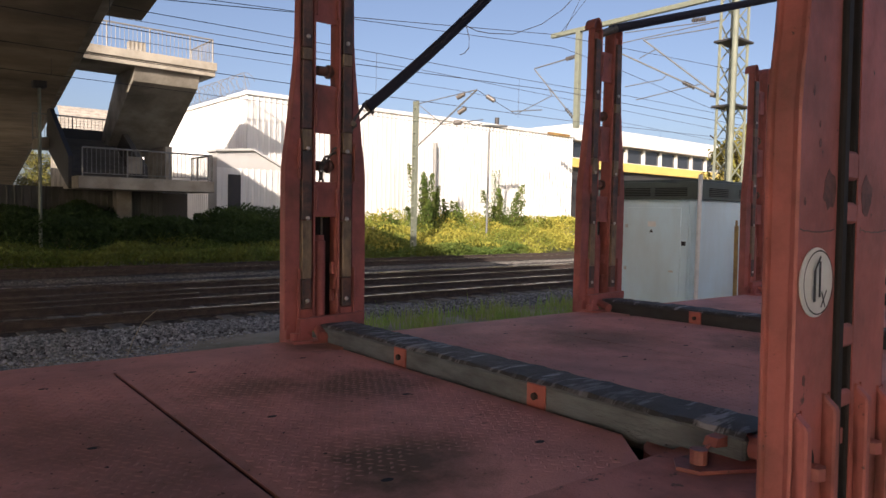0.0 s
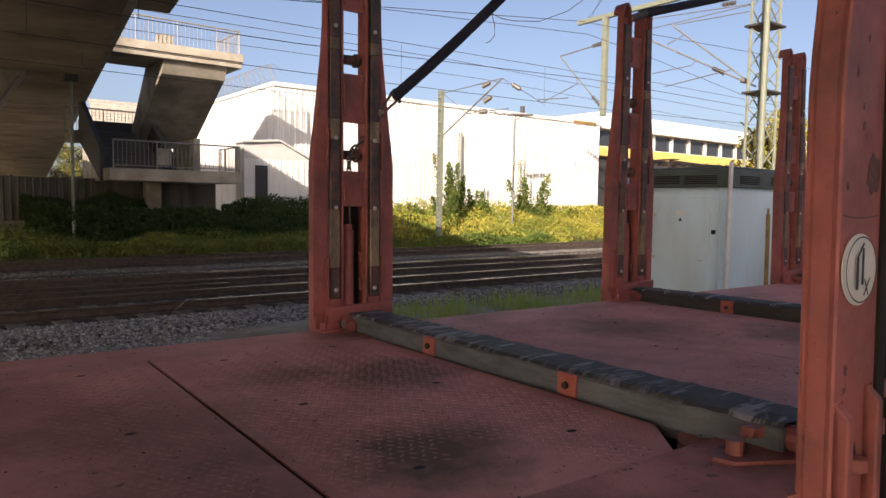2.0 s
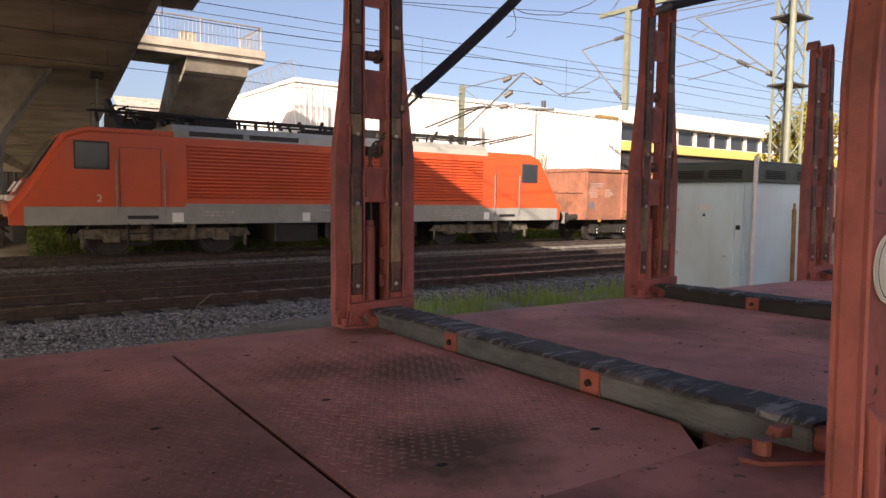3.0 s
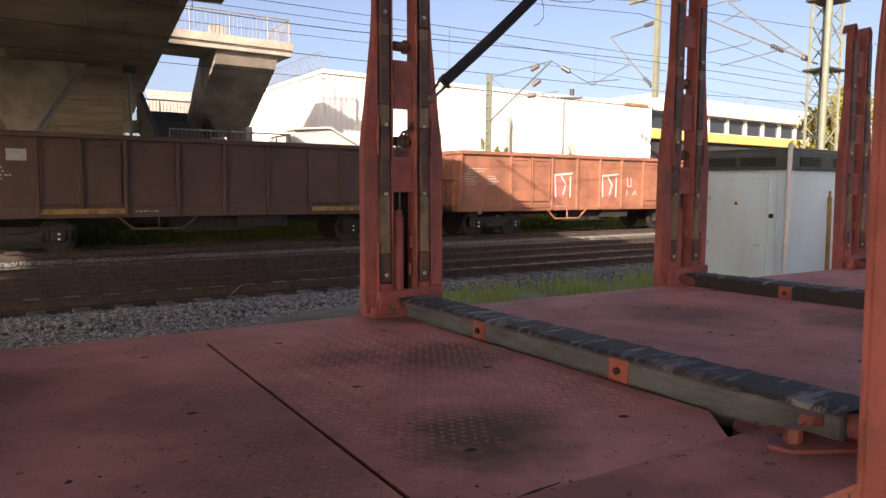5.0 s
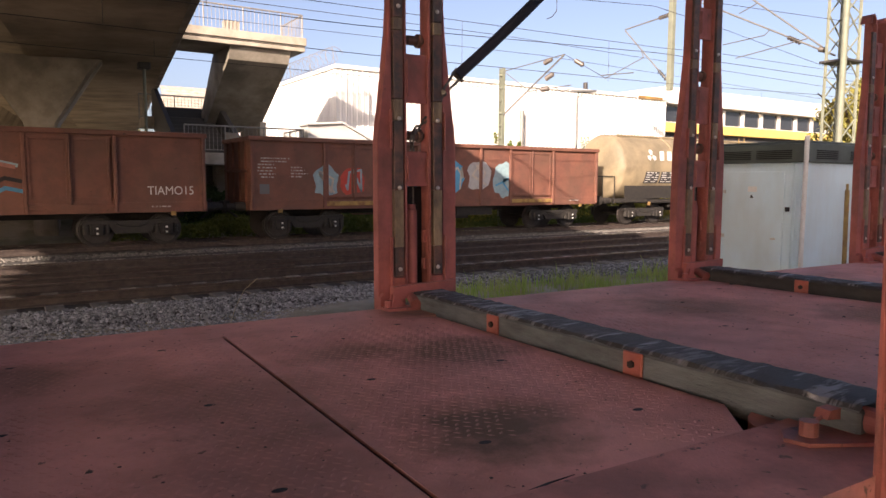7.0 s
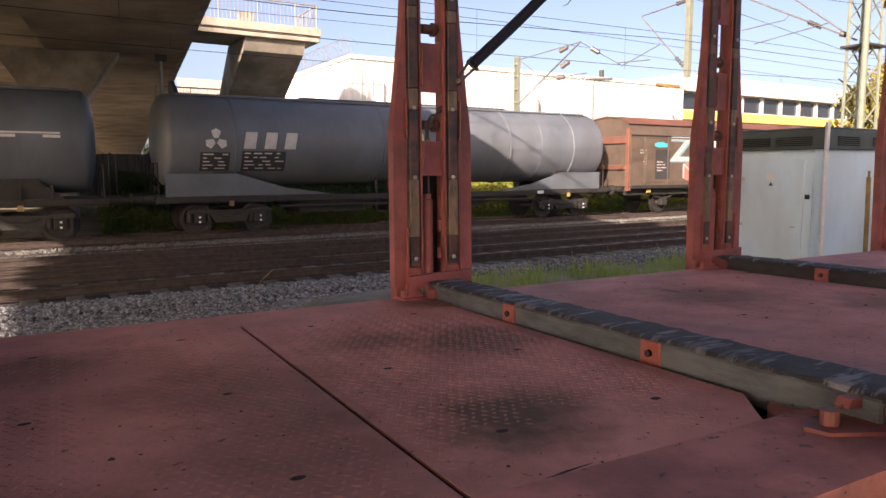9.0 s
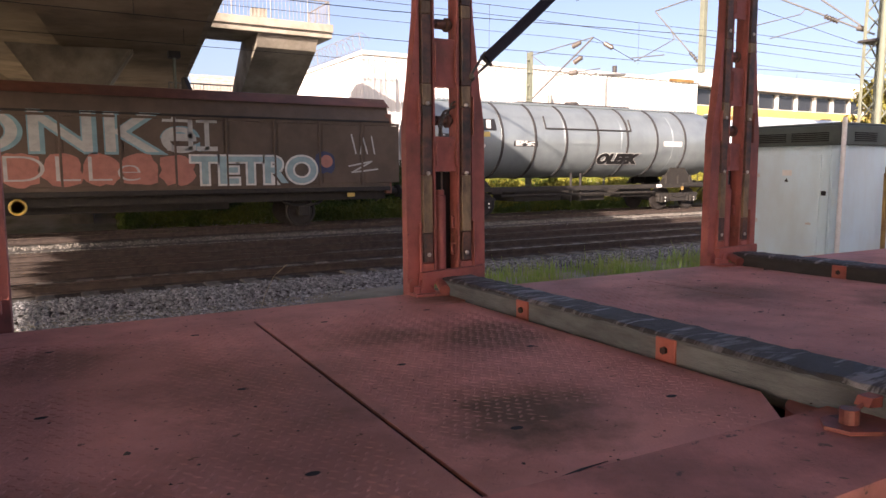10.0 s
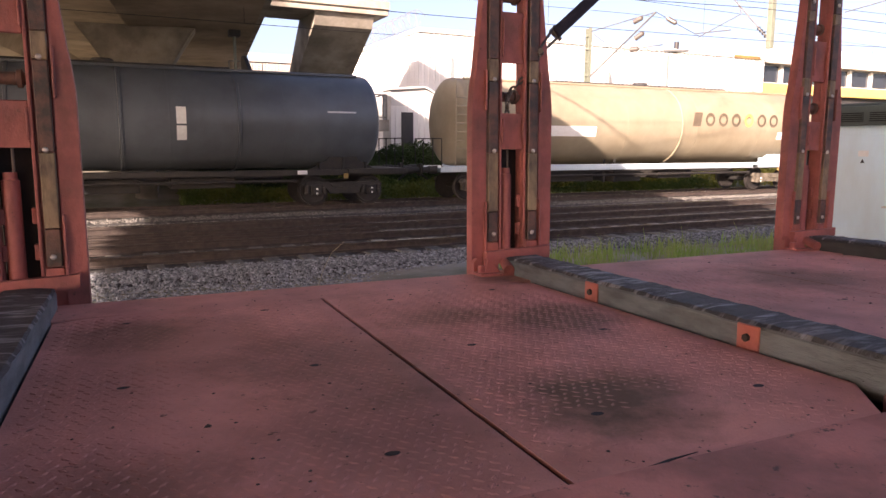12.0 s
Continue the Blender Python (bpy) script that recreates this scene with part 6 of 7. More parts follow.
def tank_wagon(s, L, x0, x1, zc, r, m, label, bands=(), frame=UNDER, dish=0.35, band_paint=None):
    w = rail_vehicle("tank_wagon", s, label, "railway wagon", "tank wagons")
    bm = bmesh.new()
    rings = [(x0, 0.02)]
    for i in range(1, 7):
        a = i / 6 * math.pi / 2
        rings.append((x0 + dish * (1 - math.cos(a)), r * math.sin(a) ** 0.6))
    rings += [(x0 + (x1 - x0) * k / 6, r) for k in range(1, 6)]
    for i in range(6, 0, -1):
        a = i / 6 * math.pi / 2
        rings.append((x1 - dish * (1 - math.cos(a)), r * math.sin(a) ** 0.6))
    rings.append((x1, 0.02))
    spin(bm, rings, 56)
    t = part("tank", bm, m, w, "", pose(0, 0, zc), soft=True)
    for b in bands:
        bm = bmesh.new()
        spin(bm, [(b - 0.05, r + 0.002), (b - 0.04, r + 0.035), (b + 0.04, r + 0.035), (b + 0.05, r + 0.002)], 56)
        part("tank_band", bm, band_paint or m, t, "", soft=True)
    zb = zc - r
    for sx in (-1, 1):
        xm = 2.7 if sx < 0 else L - 2.7
        for yy in (-0.95, 0.95):
            bm = bmesh.new()
            prism(bm, [(xm - 1.1, 1.1), (xm + 1.1, 1.1), (xm + 0.5, zb + 0.3), (xm + 0.45, zb + 0.42), (xm - 0.45, zb + 0.42), (xm - 0.5, zb + 0.3)], yy - 0.04, yy + 0.04, "y")
            part("saddle", bm, frame, w)
            for k in (-0.75, 0.0, 0.75):
                boxes("saddle_rib", frame, w, (xm + k - 0.03, xm + k + 0.03, yy - 0.12, yy + 0.12, 1.1, min(1.5, zb + 0.38 - abs(k) * 0.2)), bevel=0.008)
        boxes("solebar", UNDER, w, (0.6 if sx < 0 else L / 2, L / 2 if sx < 0 else L - 0.6, -1.18, -1.08, 0.94, 1.12), bevel=0.01)
        boxes("side_plate", WHITE, w, (xm - 1.5, xm - 1.2, -1.2, -1.185, 0.98, 1.1), label="small white data plate")
        boxes("headstock", frame, w, (0.6 if sx < 0 else L - 2.6, 2.6 if sx < 0 else L - 0.6, -1.25, 1.25, 0.98, 1.14), bevel=0.01)
        boxes("lashing_hook", OCHRE, w, (xm - 0.07, xm + 0.07, -1.3, -1.26, 0.84, 1.0), label="ochre lashing hook")
        # pale-framed tanker gets bogies in the sunlit tone
        bogie(w, xm, coat=DUSTY_SUNLIT if frame is not UNDER else UNDER)
        rods("handrail", UNDER, w, 0.018, *[((0.7 if sx < 0 else L - 0.7, yy, 1.1), (0.7 if sx < 0 else L - 0.7, yy, 2.1)) for yy in (-1.1, -0.4, 0.4, 1.1)], ((0.7 if sx < 0 else L - 0.7, -1.1, 2.1), (0.7 if sx < 0 else L - 0.7, 1.1, 2.1)))
    boxes("brake_gear", UNDER, w, (4.9, 7.2, -0.9, 0.5, 0.55, 0.95), (8.2, 9.6, -0.8, 0.6, 0.5, 0.9), (10.4, 12.2, -0.9, 0.4, 0.6, 0.92), (4.4, L - 4.4, -0.15, 0.15, 0.8, 1.05), bevel=0.02)
    rods("pipe_run", UNDER, w, 0.05, ((4.2, -1.05, 0.78), (L - 4.2, -1.05, 0.78)), ((7.6, -1.0, 0.5), (7.6, -1.0, zb + 0.2)), ((8.1, -1.0, 0.5), (8.1, -1.0, zb + 0.2)))
    buffers(w, L)
    # walkway on top
    rods("top_walkway", STEEL_DARK, t, 0.035, ((x0 + 4.5, -0.35, r + 0.03), (x1 - 4.5, -0.35, r + 0.03)), ((x0 + 4.5, 0.35, r + 0.03), (x1 - 4.5, 0.35, r + 0.03)), *[((x0 + 4.5 + i * 0.6, -0.35, r + 0.03), (x0 + 4.5 + i * 0.6, 0.35, r + 0.03)) for i in range(int((x1 - x0 - 9) / 0.6))], n=5)
    rods("top_pipe", m, t, 0.045, ((x0 + 0.6, -0.5, r * 0.97), (x1 - 0.6, -0.5, r * 0.97)), n=6)
    curved_seams = [x0 + (x1 - x0) * q / 5 for q in range(1, 5)]
    for b in curved_seams:
        bm = bmesh.new()
        spin(bm, [(b - 0.012, r + 0.0005), (b - 0.006, r + 0.006), (b + 0.006, r + 0.006), (b + 0.012, r + 0.0005)], 56)
        part("weld_seam", bm, m, t, "", soft=True)
    bm = bmesh.new()
    spin(bm, [(r - 0.05, 0.3), (r + 0.13, 0.3), (r + 0.17, 0.26)], 18, "z")
    part("dome_lid", bm, STEEL_DARK, t, "", pose((x0 + x1) / 2, 0, 0))
    return w, t


def on_tank(r, x, ang):
    """A pose on the tank's near side: along x, at that many degrees above its middle, in the tank's space."""
    a = radians(ang)
    return Matrix.Translation((x, -(r + 0.006) * math.cos(a), (r + 0.006) * math.sin(a))) @ Matrix.Rotation(-a, 4, "X")


def curved(t, r, x0, x1, a0, a1, material, name="painted_band", label="", lift=0.005):
    """A painted field that follows the tank's skin."""
    bm = bmesh.new()
    n = max(1, int(abs(a1 - a0) / 5))
    rows = []
    for i in range(n + 1):
        a = radians(a0 + (a1 - a0) * i / n)
        rows.append([bm.verts.new((x, -(r + lift) * math.cos(a), (r + lift) * math.sin(a))) for x in (x0, x1)])
    for p, q in zip(rows, rows[1:]):
        bm.faces.new((p[0], p[1], q[1], q[0]))
    bmesh.ops.recalc_face_normals(bm, faces=bm.faces)
    bmesh.ops.solidify(bm, geom=bm.faces[:], thickness=0.002)
    return part(name, bm, material, t, label)


def letter_shapes(t, r, x, a, h, material, kinds, step):
    """A maker's lettering as plain shapes: rings and slanted blocks."""
    for i, k in enumerate(kinds):
        m = on_tank(r, x + i * step, a)
        bm = bmesh.new()
        w = step * 0.72
        q = h * 0.2
        if k == "b":
            lean = 0.14 * w
            bm.faces.new([bm.verts.new((qx, 0, qz)) for qx, qz in ((0.1 * w, 0), (0.9 * w, 0), (0.9 * w + lean, h), (0.1 * w + lean, h))])
        else:
            n = 16
            for j in range(n):
                p0, p1 = 2 * math.pi * j / n, 2 * math.pi * (j + 1) / n
                bm.faces.new([bm.verts.new((w / 2 + cx * math.cos(p), 0, h / 2 + cz * math.sin(p))) for p, cx, cz in ((p0, w / 2, h / 2), (p1, w / 2, h / 2), (p1, w / 2 - q, h / 2 - q), (p0, w / 2 - q, h / 2 - q))])
        part("logo_shape", bm, material, t, "", m)


def ladder(w, x, z0, z1, y=-1.52, m=OCHRE):
    rods("ladder", m, w, 0.022, ((x, y, z0), (x, y, z1)), ((x + 0.42, y, z0), (x + 0.42, y, z1)), *[((x, y, z0 + 0.28 * i), (x + 0.42, y, z0 + 0.28 * i)) for i in range(1, int((z1 - z0) / 0.28))], n=6)


def info_panel(t, r, x0, x1, a0, a1, seed):
    curved(t, r, x0, x1, a0, a1, STEEL_DARK, "data_panel", "dark data panel with white writing", 0.006)
    rg = random.Random(seed)
    n = 5
    for i in range(n):
        a = a1 - (a1 - a0) * (i + 0.7) / (n + 0.4)
        x = x0 + 0.08
        while x < x1 - 0.2:
            q = rg.uniform(0.1, 0.35)
            curved(t, r, x, min(x + q, x1 - 0.06), a, a + 1.6, NUMBERS, "lettering", "", 0.009)
            x += q + rg.uniform(0.05, 0.3)


def diamond(t, r, x, a, h=0.22):
    bm = bmesh.new()
    prism(bm, [(-h, 0), (0, -h), (h, 0), (0, h)], -0.01, 0.0, "y")
    part("hazard_plate", bm, WHITE, t, "white diamond hazard plate", on_tank(r, x, a))


def emblem(t, r, x, a, h):
    """Three plain petals round a centre."""
    for k in range(3):
        q = radians(90 + 120 * k)
        bm = bmesh.new()
        shape = [(0.18, -0.2), (0.75, -0.42), (1.0, 0.0), (0.75, 0.42), (0.18, 0.2)]
        bm.faces.new([bm.verts.new((h * (px * math.cos(q) - pz * math.sin(q)), 0, h * (px * math.sin(q) + pz * math.cos(q)))) for px, pz in shape])
        part("logo_shape", bm, NUMBERS, t, "", on_tank(r, x, a))


# two tan and dark tankers, then the grey one with white emblem
w, t = tank_wagon(216.82, 18.3, 0.75, 17.5, 2.52, 1.42, TANK_TAN, "dusty tan tank wagon with a white emblem", (4.2, 13.6))
letter_shapes(t, 1.42, 3.15, 12, 0.42, NUMBERS, "bbb", 0.5)
emblem(t, 1.42, 2.7, 20, 0.3)
info_panel(t, 1.42, 2.3, 3.2, -30, -8, 4)
info_panel(t, 1.42, 3.3, 4.5, -30, -8, 5)
ladder(w, 8.6, 0.9, 4.0)
boxes("valve_box", UNDER, w, (1.2, 4.6, -1.25, -1.2, 1.14, 1.7))
curved(t, 1.42, 6.6, 8.2, -12, -6, WHITE, "white_label")
curved(t, 1.42, 7.9, 8.25, 2, 26, WHITE, "white_label")
w, t = tank_wagon(235.12, 18.3, 0.7, 17.5, 2.7, 1.42, TANK_GREY, "dark grey tank wagon with pale lines of writing", (3.5, 9.0, 12.2))
curved(t, 1.42, 15.2, 16.6, 6, 8, NUMBERS, "lettering")
curved(t, 1.42, 15.2, 15.6, 2, 5, NUMBERS, "lettering")
curved(t, 1.42, 16.2, 16.6, 2, 5, NUMBERS, "lettering")
w, t = tank_wagon(253.40, 18.6, 0.75, 17.9, 2.8, 1.37, TANK_GREY, "smooth grey tank wagon with a white emblem and a ladder", (2.9, 7.8, 13.0, 16.1))
letter_shapes(t, 1.37, 3.05, -11, 0.5, NUMBERS, "bbb", 0.62)
emblem(t, 1.37, 2.3, -1, 0.34)
info_panel(t, 1.37, 1.85, 2.7, -42, -16, 6)
info_panel(t, 1.37, 3.05, 4.4, -42, -14, 7)
ladder(w, 8.1, 0.7, 4.3, -1.45, OCHRE)
for xa, xb in ((0.9, 6.0), (17.7, 12.6)):
    bm = bmesh.new()
    prism(bm, [(xa, 1.14), (xb, 1.14), (xb + (xa - xb) * 0.3, 1.35), (xb + (xa - xb) * 0.6, 1.8), (xa, 1.8)], -1.1, -1.04, "y")
    part("side_skirt", bm, TANK_DARK, w)
curved(t, 1.37, 9.0, 9.25, 4, 14, YELLOW, "warning_label")
boxes("yellow_tag", YELLOW, w, (14.4, 15.6, -1.05, -1.0, 1.2, 1.27))


def covered_wagon(s):
    L = 17.1
    w = rail_vehicle("sliding_wall_wagon", s, "brown sliding-wall freight wagon covered in graffiti", "railway wagon")
    x0, x1 = 0.55, L - 0.55
    bm = bmesh.new()
    prism(bm, [(-1.42, 1.2), (1.42, 1.2), (1.42, 3.35), (1.25, 3.8), (0.85, 4.03), (0.0, 4.12), (-0.85, 4.03), (-1.25, 3.8), (-1.42, 3.35)], x0, x1, "x")
    body = part("body", bm, COVER_BROWN, w)
    bm = bmesh.new()
    prism(bm, [(-1.3, 3.8), (-0.85, 4.05), (0.0, 4.14), (0.85, 4.05), (1.3, 3.8), (1.36, 3.8), (0.9, 4.1), (0, 4.2), (-0.9, 4.1), (-1.36, 3.8)], x0 - 0.05, x1 + 0.05, "x")
    part("roof", bm, BROWNS[2], w, "red-brown roof edge")
    for i in range(11):
        xx = x0 + 0.9 + i * 1.42
        boxes("wall_panel", COVER_BROWN, w, (xx, xx + 1.24, -1.45, -1.422, 1.36, 3.2), bevel=0.012)
        boxes("panel_frame", COVER_BROWN, w, (xx - 0.12, xx - 0.06, -1.475, -1.421, 1.3, 3.28), bevel=0.008)
        boxes("panel_top", COVER_BROWN, w, (xx - 0.05, xx + 1.25, -1.475, -1.421, 3.21, 3.28), bevel=0.008)
    boxes("wall_rail", UNDER, w, (x0, x1, -1.5, -1.42, 1.1, 1.24), (x0, x1, -1.46, -1.42, 3.3, 3.36), bevel=0.01)
    for x in (x0, x1):
        boxes("end_frame", BROWNS[2], w, (x - 0.1, x + 0.1, -1.38, -1.2, 1.0, 3.6), (x - 0.1, x + 0.1, 1.2, 1.38, 1.0, 3.6), (x - 0.1, x + 0.1, -1.2, 1.2, 3.0, 3.3), (x - 0.1, x + 0.1, -1.2, 1.2, 1.9, 2.1), bevel=0.012)
    boxes("underframe", UNDER, w, (0.6, L - 0.6, -1.15, -1.0, 0.82, 1.1), (0.6, L - 0.6, 1.0, 1.15, 0.82, 1.1), (5, 11.5, -0.6, 0.6, 0.6, 0.95))
    for x in (3.0, 13.7):
        wheelset(w, x, 0.47)
        for sy in (-1, 1):
            bm = bmesh.new()
            for i in range(8):
                a, b = i / 8 * math.pi, (i + 1) / 8 * math.pi
                rod(bm, (x - 0.65 * math.cos(a), sy * 1.02, 0.86 - 0.2 * math.sin(a)), (x - 0.65 * math.cos(b), sy * 1.02, 0.86 - 0.2 * math.sin(b)), 0.045, 6)
            box(bm, x - 0.18, x + 0.18, sy * 1.02 - 0.12, sy * 1.02 + 0.12, 0.34, 0.64, bevel=0.02)
            part("leaf_spring", bm, UNDER, w)
    bm = bmesh.new()
    spin(bm, [(-0.02, 0.2), (0.0, 0.22), (0.02, 0.2), (0.02, 0.16), (-0.02, 0.16)], 20, "y")
    part("hand_wheel", bm, YELLOW, w, "yellow brake hand wheel", pose(6.0, -1.2, 0.85))
    boxes("lashing_hook", YELLOW, w, (1.7, 1.95, -1.3, -1.26, 0.92, 1.04), (15.1, 15.35, -1.3, -1.26, 0.92, 1.04))
    buffers(w, L)
    yy = -1.456
    # sprayed letters in two rows
    text_part("graffiti", "ZONKe", 1.5, GRAF["silver"], w, pose(2.9, yy, 2.3) @ SIDE, "silver sprayed letters", wide=1.5, bold=0.01)
    text_part("graffiti", "ZONKe", 1.5, GRAF["faded_blue"], w, pose(2.94, yy + 0.004, 2.28) @ SIDE, "pale blue letter outline", wide=1.5, bold=0.06)
    strokes(w, "graffiti", [[(9.6, 3.2), (10.3, 3.2)], [(9.7, 2.75), (10.3, 2.75)], [(9.7, 2.4), (10.3, 2.4), (10.3, 3.2)], [(10.5, 3.2), (11.0, 3.2)], [(10.5, 2.4), (11.0, 2.4)], [(10.75, 3.2), (10.75, 2.4)]], yy - 0.004, 0.13, GRAF["silver"])
    for i in range(7):
        patch(w, 4.2 + i * 0.95, 1.8, 1.0, 0.95, yy, GRAF["pink"], 70 + i)
    text_part("graffiti", "MPDLLe", 1.0, GRAF["silver"], w, pose(3.6, yy - 0.006, 1.5) @ SIDE, "silver outlined letters", wide=1.55, bold=-0.02)
    text_part("graffiti", "TETRO", 1.08, GRAF["light_blue"], w, pose(10.3, yy - 0.012, 1.42) @ SIDE, "pale blue sprayed letters", wide=1.1, bold=0.03)
    text_part("graffiti", "TETRO", 1.08, GRAF["white"], w, pose(10.3, yy - 0.007, 1.42) @ SIDE, "white letter outline", wide=1.1, bold=0.085)
    patch(w, 2.35, 2.95, 0.9, 0.22, yy, GRAF["teal"], 91)
    patch(w, 14.3, 2.0, 0.7, 0.7, yy, GRAF["navy"], 92)
    bm = bmesh.new()
    bmesh.ops.create_circle(bm, cap_ends=True, segments=20, radius=0.2, matrix=pose(14.35, yy - 0.006, 2.05, 90))
    part("graffiti", bm, GRAF["pink"], w)
    strokes(w, "graffiti", [[(15.2, 2.9), (15.35, 2.3)], [(15.5, 2.3), (15.6, 2.8), (15.75, 2.3)], [(15.9, 2.85), (16.0, 2.3)], [(15.1, 1.9), (15.9, 2.05), (15.2, 1.7), (16.1, 1.8)]], yy - 0.004, 0.05, GRAF["silver"])
    bars(w, 1.1, 2.7, -1.424, ((0, 0.7), (0, 0.6), (0.3, 0.3), (0.3, 0.3), (0.2, 0.4), (0.3, 0.3)), seed=14, h=0.05)
    bars(w, 2.1, 2.2, yy, ((0, 0.35), (0, 0.5), (0, 0.6), (0, 0.35)), seed=15, h=0.05)
    boxes("data_panel", STEEL_DARK, w, (2.0, 2.9, -1.458, -1.451, 1.5, 2.75))


covered_wagon(272.0)

w, t = tank_wagon(289.10, 16.4, 1.0, 15.8, 2.86, 1.44, TANK_SILVER, "silver ribbed tank wagon with black sprayed letters", (2.4, 4.0, 5.5, 7.0, 8.6, 10.2, 11.9, 13.6), band_paint=STEEL_DARK)
curved(t, 1.44, 2.45, 3.75, 12, 30, GRAF["black"], "logo_panel", "black logo panel with white shapes")
letter_shapes(t, 1.452, 2.6, 15, 0.32, NUMBERS, "obb", 0.34)
curved(t, 1.44, 2.5, 3.45, 3, 10, YELLOW, "warning_label", "yellow warning label")
info_panel(t, 1.44, 1.35, 2.2, -16, 6, 21)
info_panel(t, 1.44, 4.5, 5.6, -10, -2, 22)
diamond(t, 1.44, 3.05, -10)
text_part("graffiti", "OLEEK", 0.62, GRAF["black"], t, on_tank(1.45, 8.7, -36) @ SIDE, "black sprayed bubble letters", wide=1.15, bold=0.05)
text_part("graffiti", "OLEEK", 0.62, GRAF["white"], t, on_tank(1.447, 8.7, -36) @ SIDE, "white letter edge", wide=1.15, bold=0.075)
curved(t, 1.44, 12.3, 13.4, -6, 2, WHITE, "white_label")
rods("fold_rail", STEEL_DARK, w, 0.03, ((6.0, -1.2, 3.75), (6.0, -1.4, 3.3)), ((6.0, -1.4, 3.3), (10.4, -1.4, 3.3)), ((10.4, -1.4, 3.3), (10.4, -1.2, 3.75)))

w, t = tank_wagon(305.50, 19.6, 0.5, 19.0, 2.8, 1.38, TANK_WHITE, "white gas tank wagon with an orange stripe and sunshade roof", ())
n = 16
for x0, x1 in [(0.35 + k * 1.87, 0.35 + k * 1.87 + 1.82) for k in range(10)]:
    bm = bmesh.new()
    ro, ri = 1.5, 1.485
    va = []
    for i in range(n + 1):
        a = radians(28 + (152 - 28) * i / n)
        va.append([bm.verts.new((x, -rr * math.cos(a), rr * math.sin(a))) for x, rr in ((x0, ro), (x1, ro), (x1, ri), (x0, ri))])
    for p, q in zip(va, va[1:]):
        for i in range(4):
            bm.faces.new((p[i], p[(i + 1) % 4], q[(i + 1) % 4], q[i]))
    bmesh.ops.recalc_face_normals(bm, faces=bm.faces)
    part("sunshade", bm, TANK_WHITE, t, "sunshade sheet over the tank")
    boxes("sunshade_rib", STEEL_DARK, t, (x1 - 0.02, x1 + 0.04, -1.33, -1.29, 0.68, 0.72))
patch(t, 1.0, 1.2, 1.2, 0.4, -0.93, OCHRE, 5, "rust stain", "rust_stain")
curved(t, 1.38, 0.75, 18.7, -15, -4, ORANGE, "orange_stripe", "orange stripe along the tank")
letter_shapes(t, 1.38, 8.0, 1, 0.56, GRAF["black"], "booo", 0.66)
letter_shapes(t, 1.38, 10.64, 1, 0.56, ORANGE, "o", 0.66)
letter_shapes(t, 1.38, 11.35, 1, 0.56, GRAF["black"], "oo", 0.66)
for k, (x, words) in enumerate(((4.6, "RA"), (4.6, "LLY"), (8.0, "L-APD17"), (11.4, "RA"), (11.4, "LLY"), (14.2, "2-PAC1"))):
    text_part("tag", words, 0.36, GRAF["navy"], t, on_tank(1.39, x, -31 if words not in ("LLY",) else -44) @ SIDE, "thin dark sprayed tag", bold=-0.012 if len(words) > 4 else 0)
for x in (5.6, 12.6):
    strokes(t, "sprayed_line", [[(x, -0.5), (x + 0.2, -0.7), (x + 0.6, -0.82), (x + 0.95, -0.72)]], -1.27, 0.05, GRAF["pink"])
info_panel(t, 1.2, 1.7, 4.2, -58, -30, 33)
boxes("data_box", STEEL_DARK, w, (1.6, 4.2, -1.32, -1.24, 1.15, 1.85), label="dark data board with white writing")
bars(w, 1.8, 1.7, -1.33, ((0, 0.7), (0, 0.6), (0, 0.5), (0, 0.6)), seed=31)
bars(w, 2.8, 1.62, -1.33, ((0, 0.5), (0, 0.9), (0, 1.1)), seed=32)
boxes("white_board", WHITE, w, (4.3, 4.8, -1.3, -1.26, 1.3, 1.6))

w, t = tank_wagon(325.10, 18.2, 0.95, 16.75, 2.6, 1.48, TANK_DARK, "slate-grey tank wagon with a white emblem and hazard plate", (4.3, 6.6, 9.2, 12.3))
letter_shapes(t, 1.48, 2.2, 12, 0.36, NUMBERS, "obb", 0.42)
info_panel(t, 1.47, 1.6, 1.62, -20, 2, 41)
for i in range(6):
    curved(t, 1.48, 1.65, 2.3 + 0.25 * math.sin(i * 2.3), 0 - i * 3.4, 1.2 - i * 3.4, NUMBERS, "lettering")
curved(t, 1.48, 4.7, 5.3, -11, -7, NUMBERS, "lettering")
curved(t, 1.48, 5.7, 6.6, -11, -7, NUMBERS, "lettering")
diamond(t, 1.48, 3.65, -16, 0.2)
for a0, a1 in ((-24, -8), (-6, 12)):
    curved(t, 1.48, 10.6, 10.86, a0, a1, WHITE, "white_marker", "white gauge marker", 0.008)
curved(t, 1.48, 14.9, 15.8, 9, 11, NUMBERS, "lettering")
w, t = tank_wagon(343.30, 19.6, 1.2, 18.9, 2.68, 1.52, TANK_BEIGE, "beige tank wagon with grey maker's lettering", (4.6, 11.0), TANK_WHITE)
letter_shapes(t, 1.52, 11.45, -1, 0.54, LOGO_BROWN, "booo", 0.72)
letter_shapes(t, 1.52, 14.35, -1, 0.54, YELLOW, "o", 0.72)
letter_shapes(t, 1.52, 15.1, -1, 0.54, LOGO_BROWN, "oo", 0.72)
ladder(w, 1.0, 1.2, 4.0, -1.56, TANK_BEIGE)
boxes("side_sill", TANK_WHITE, w, (0.7, 18.9, -1.2, -1.12, 0.98, 1.2), bevel=0.01)
curved(t, 1.52, 4.3, 6.8, -18, -4, WHITE, "white_label")
curved(t, 1.52, 16.4, 18.0, -20, -8, WHITE, "white_label")


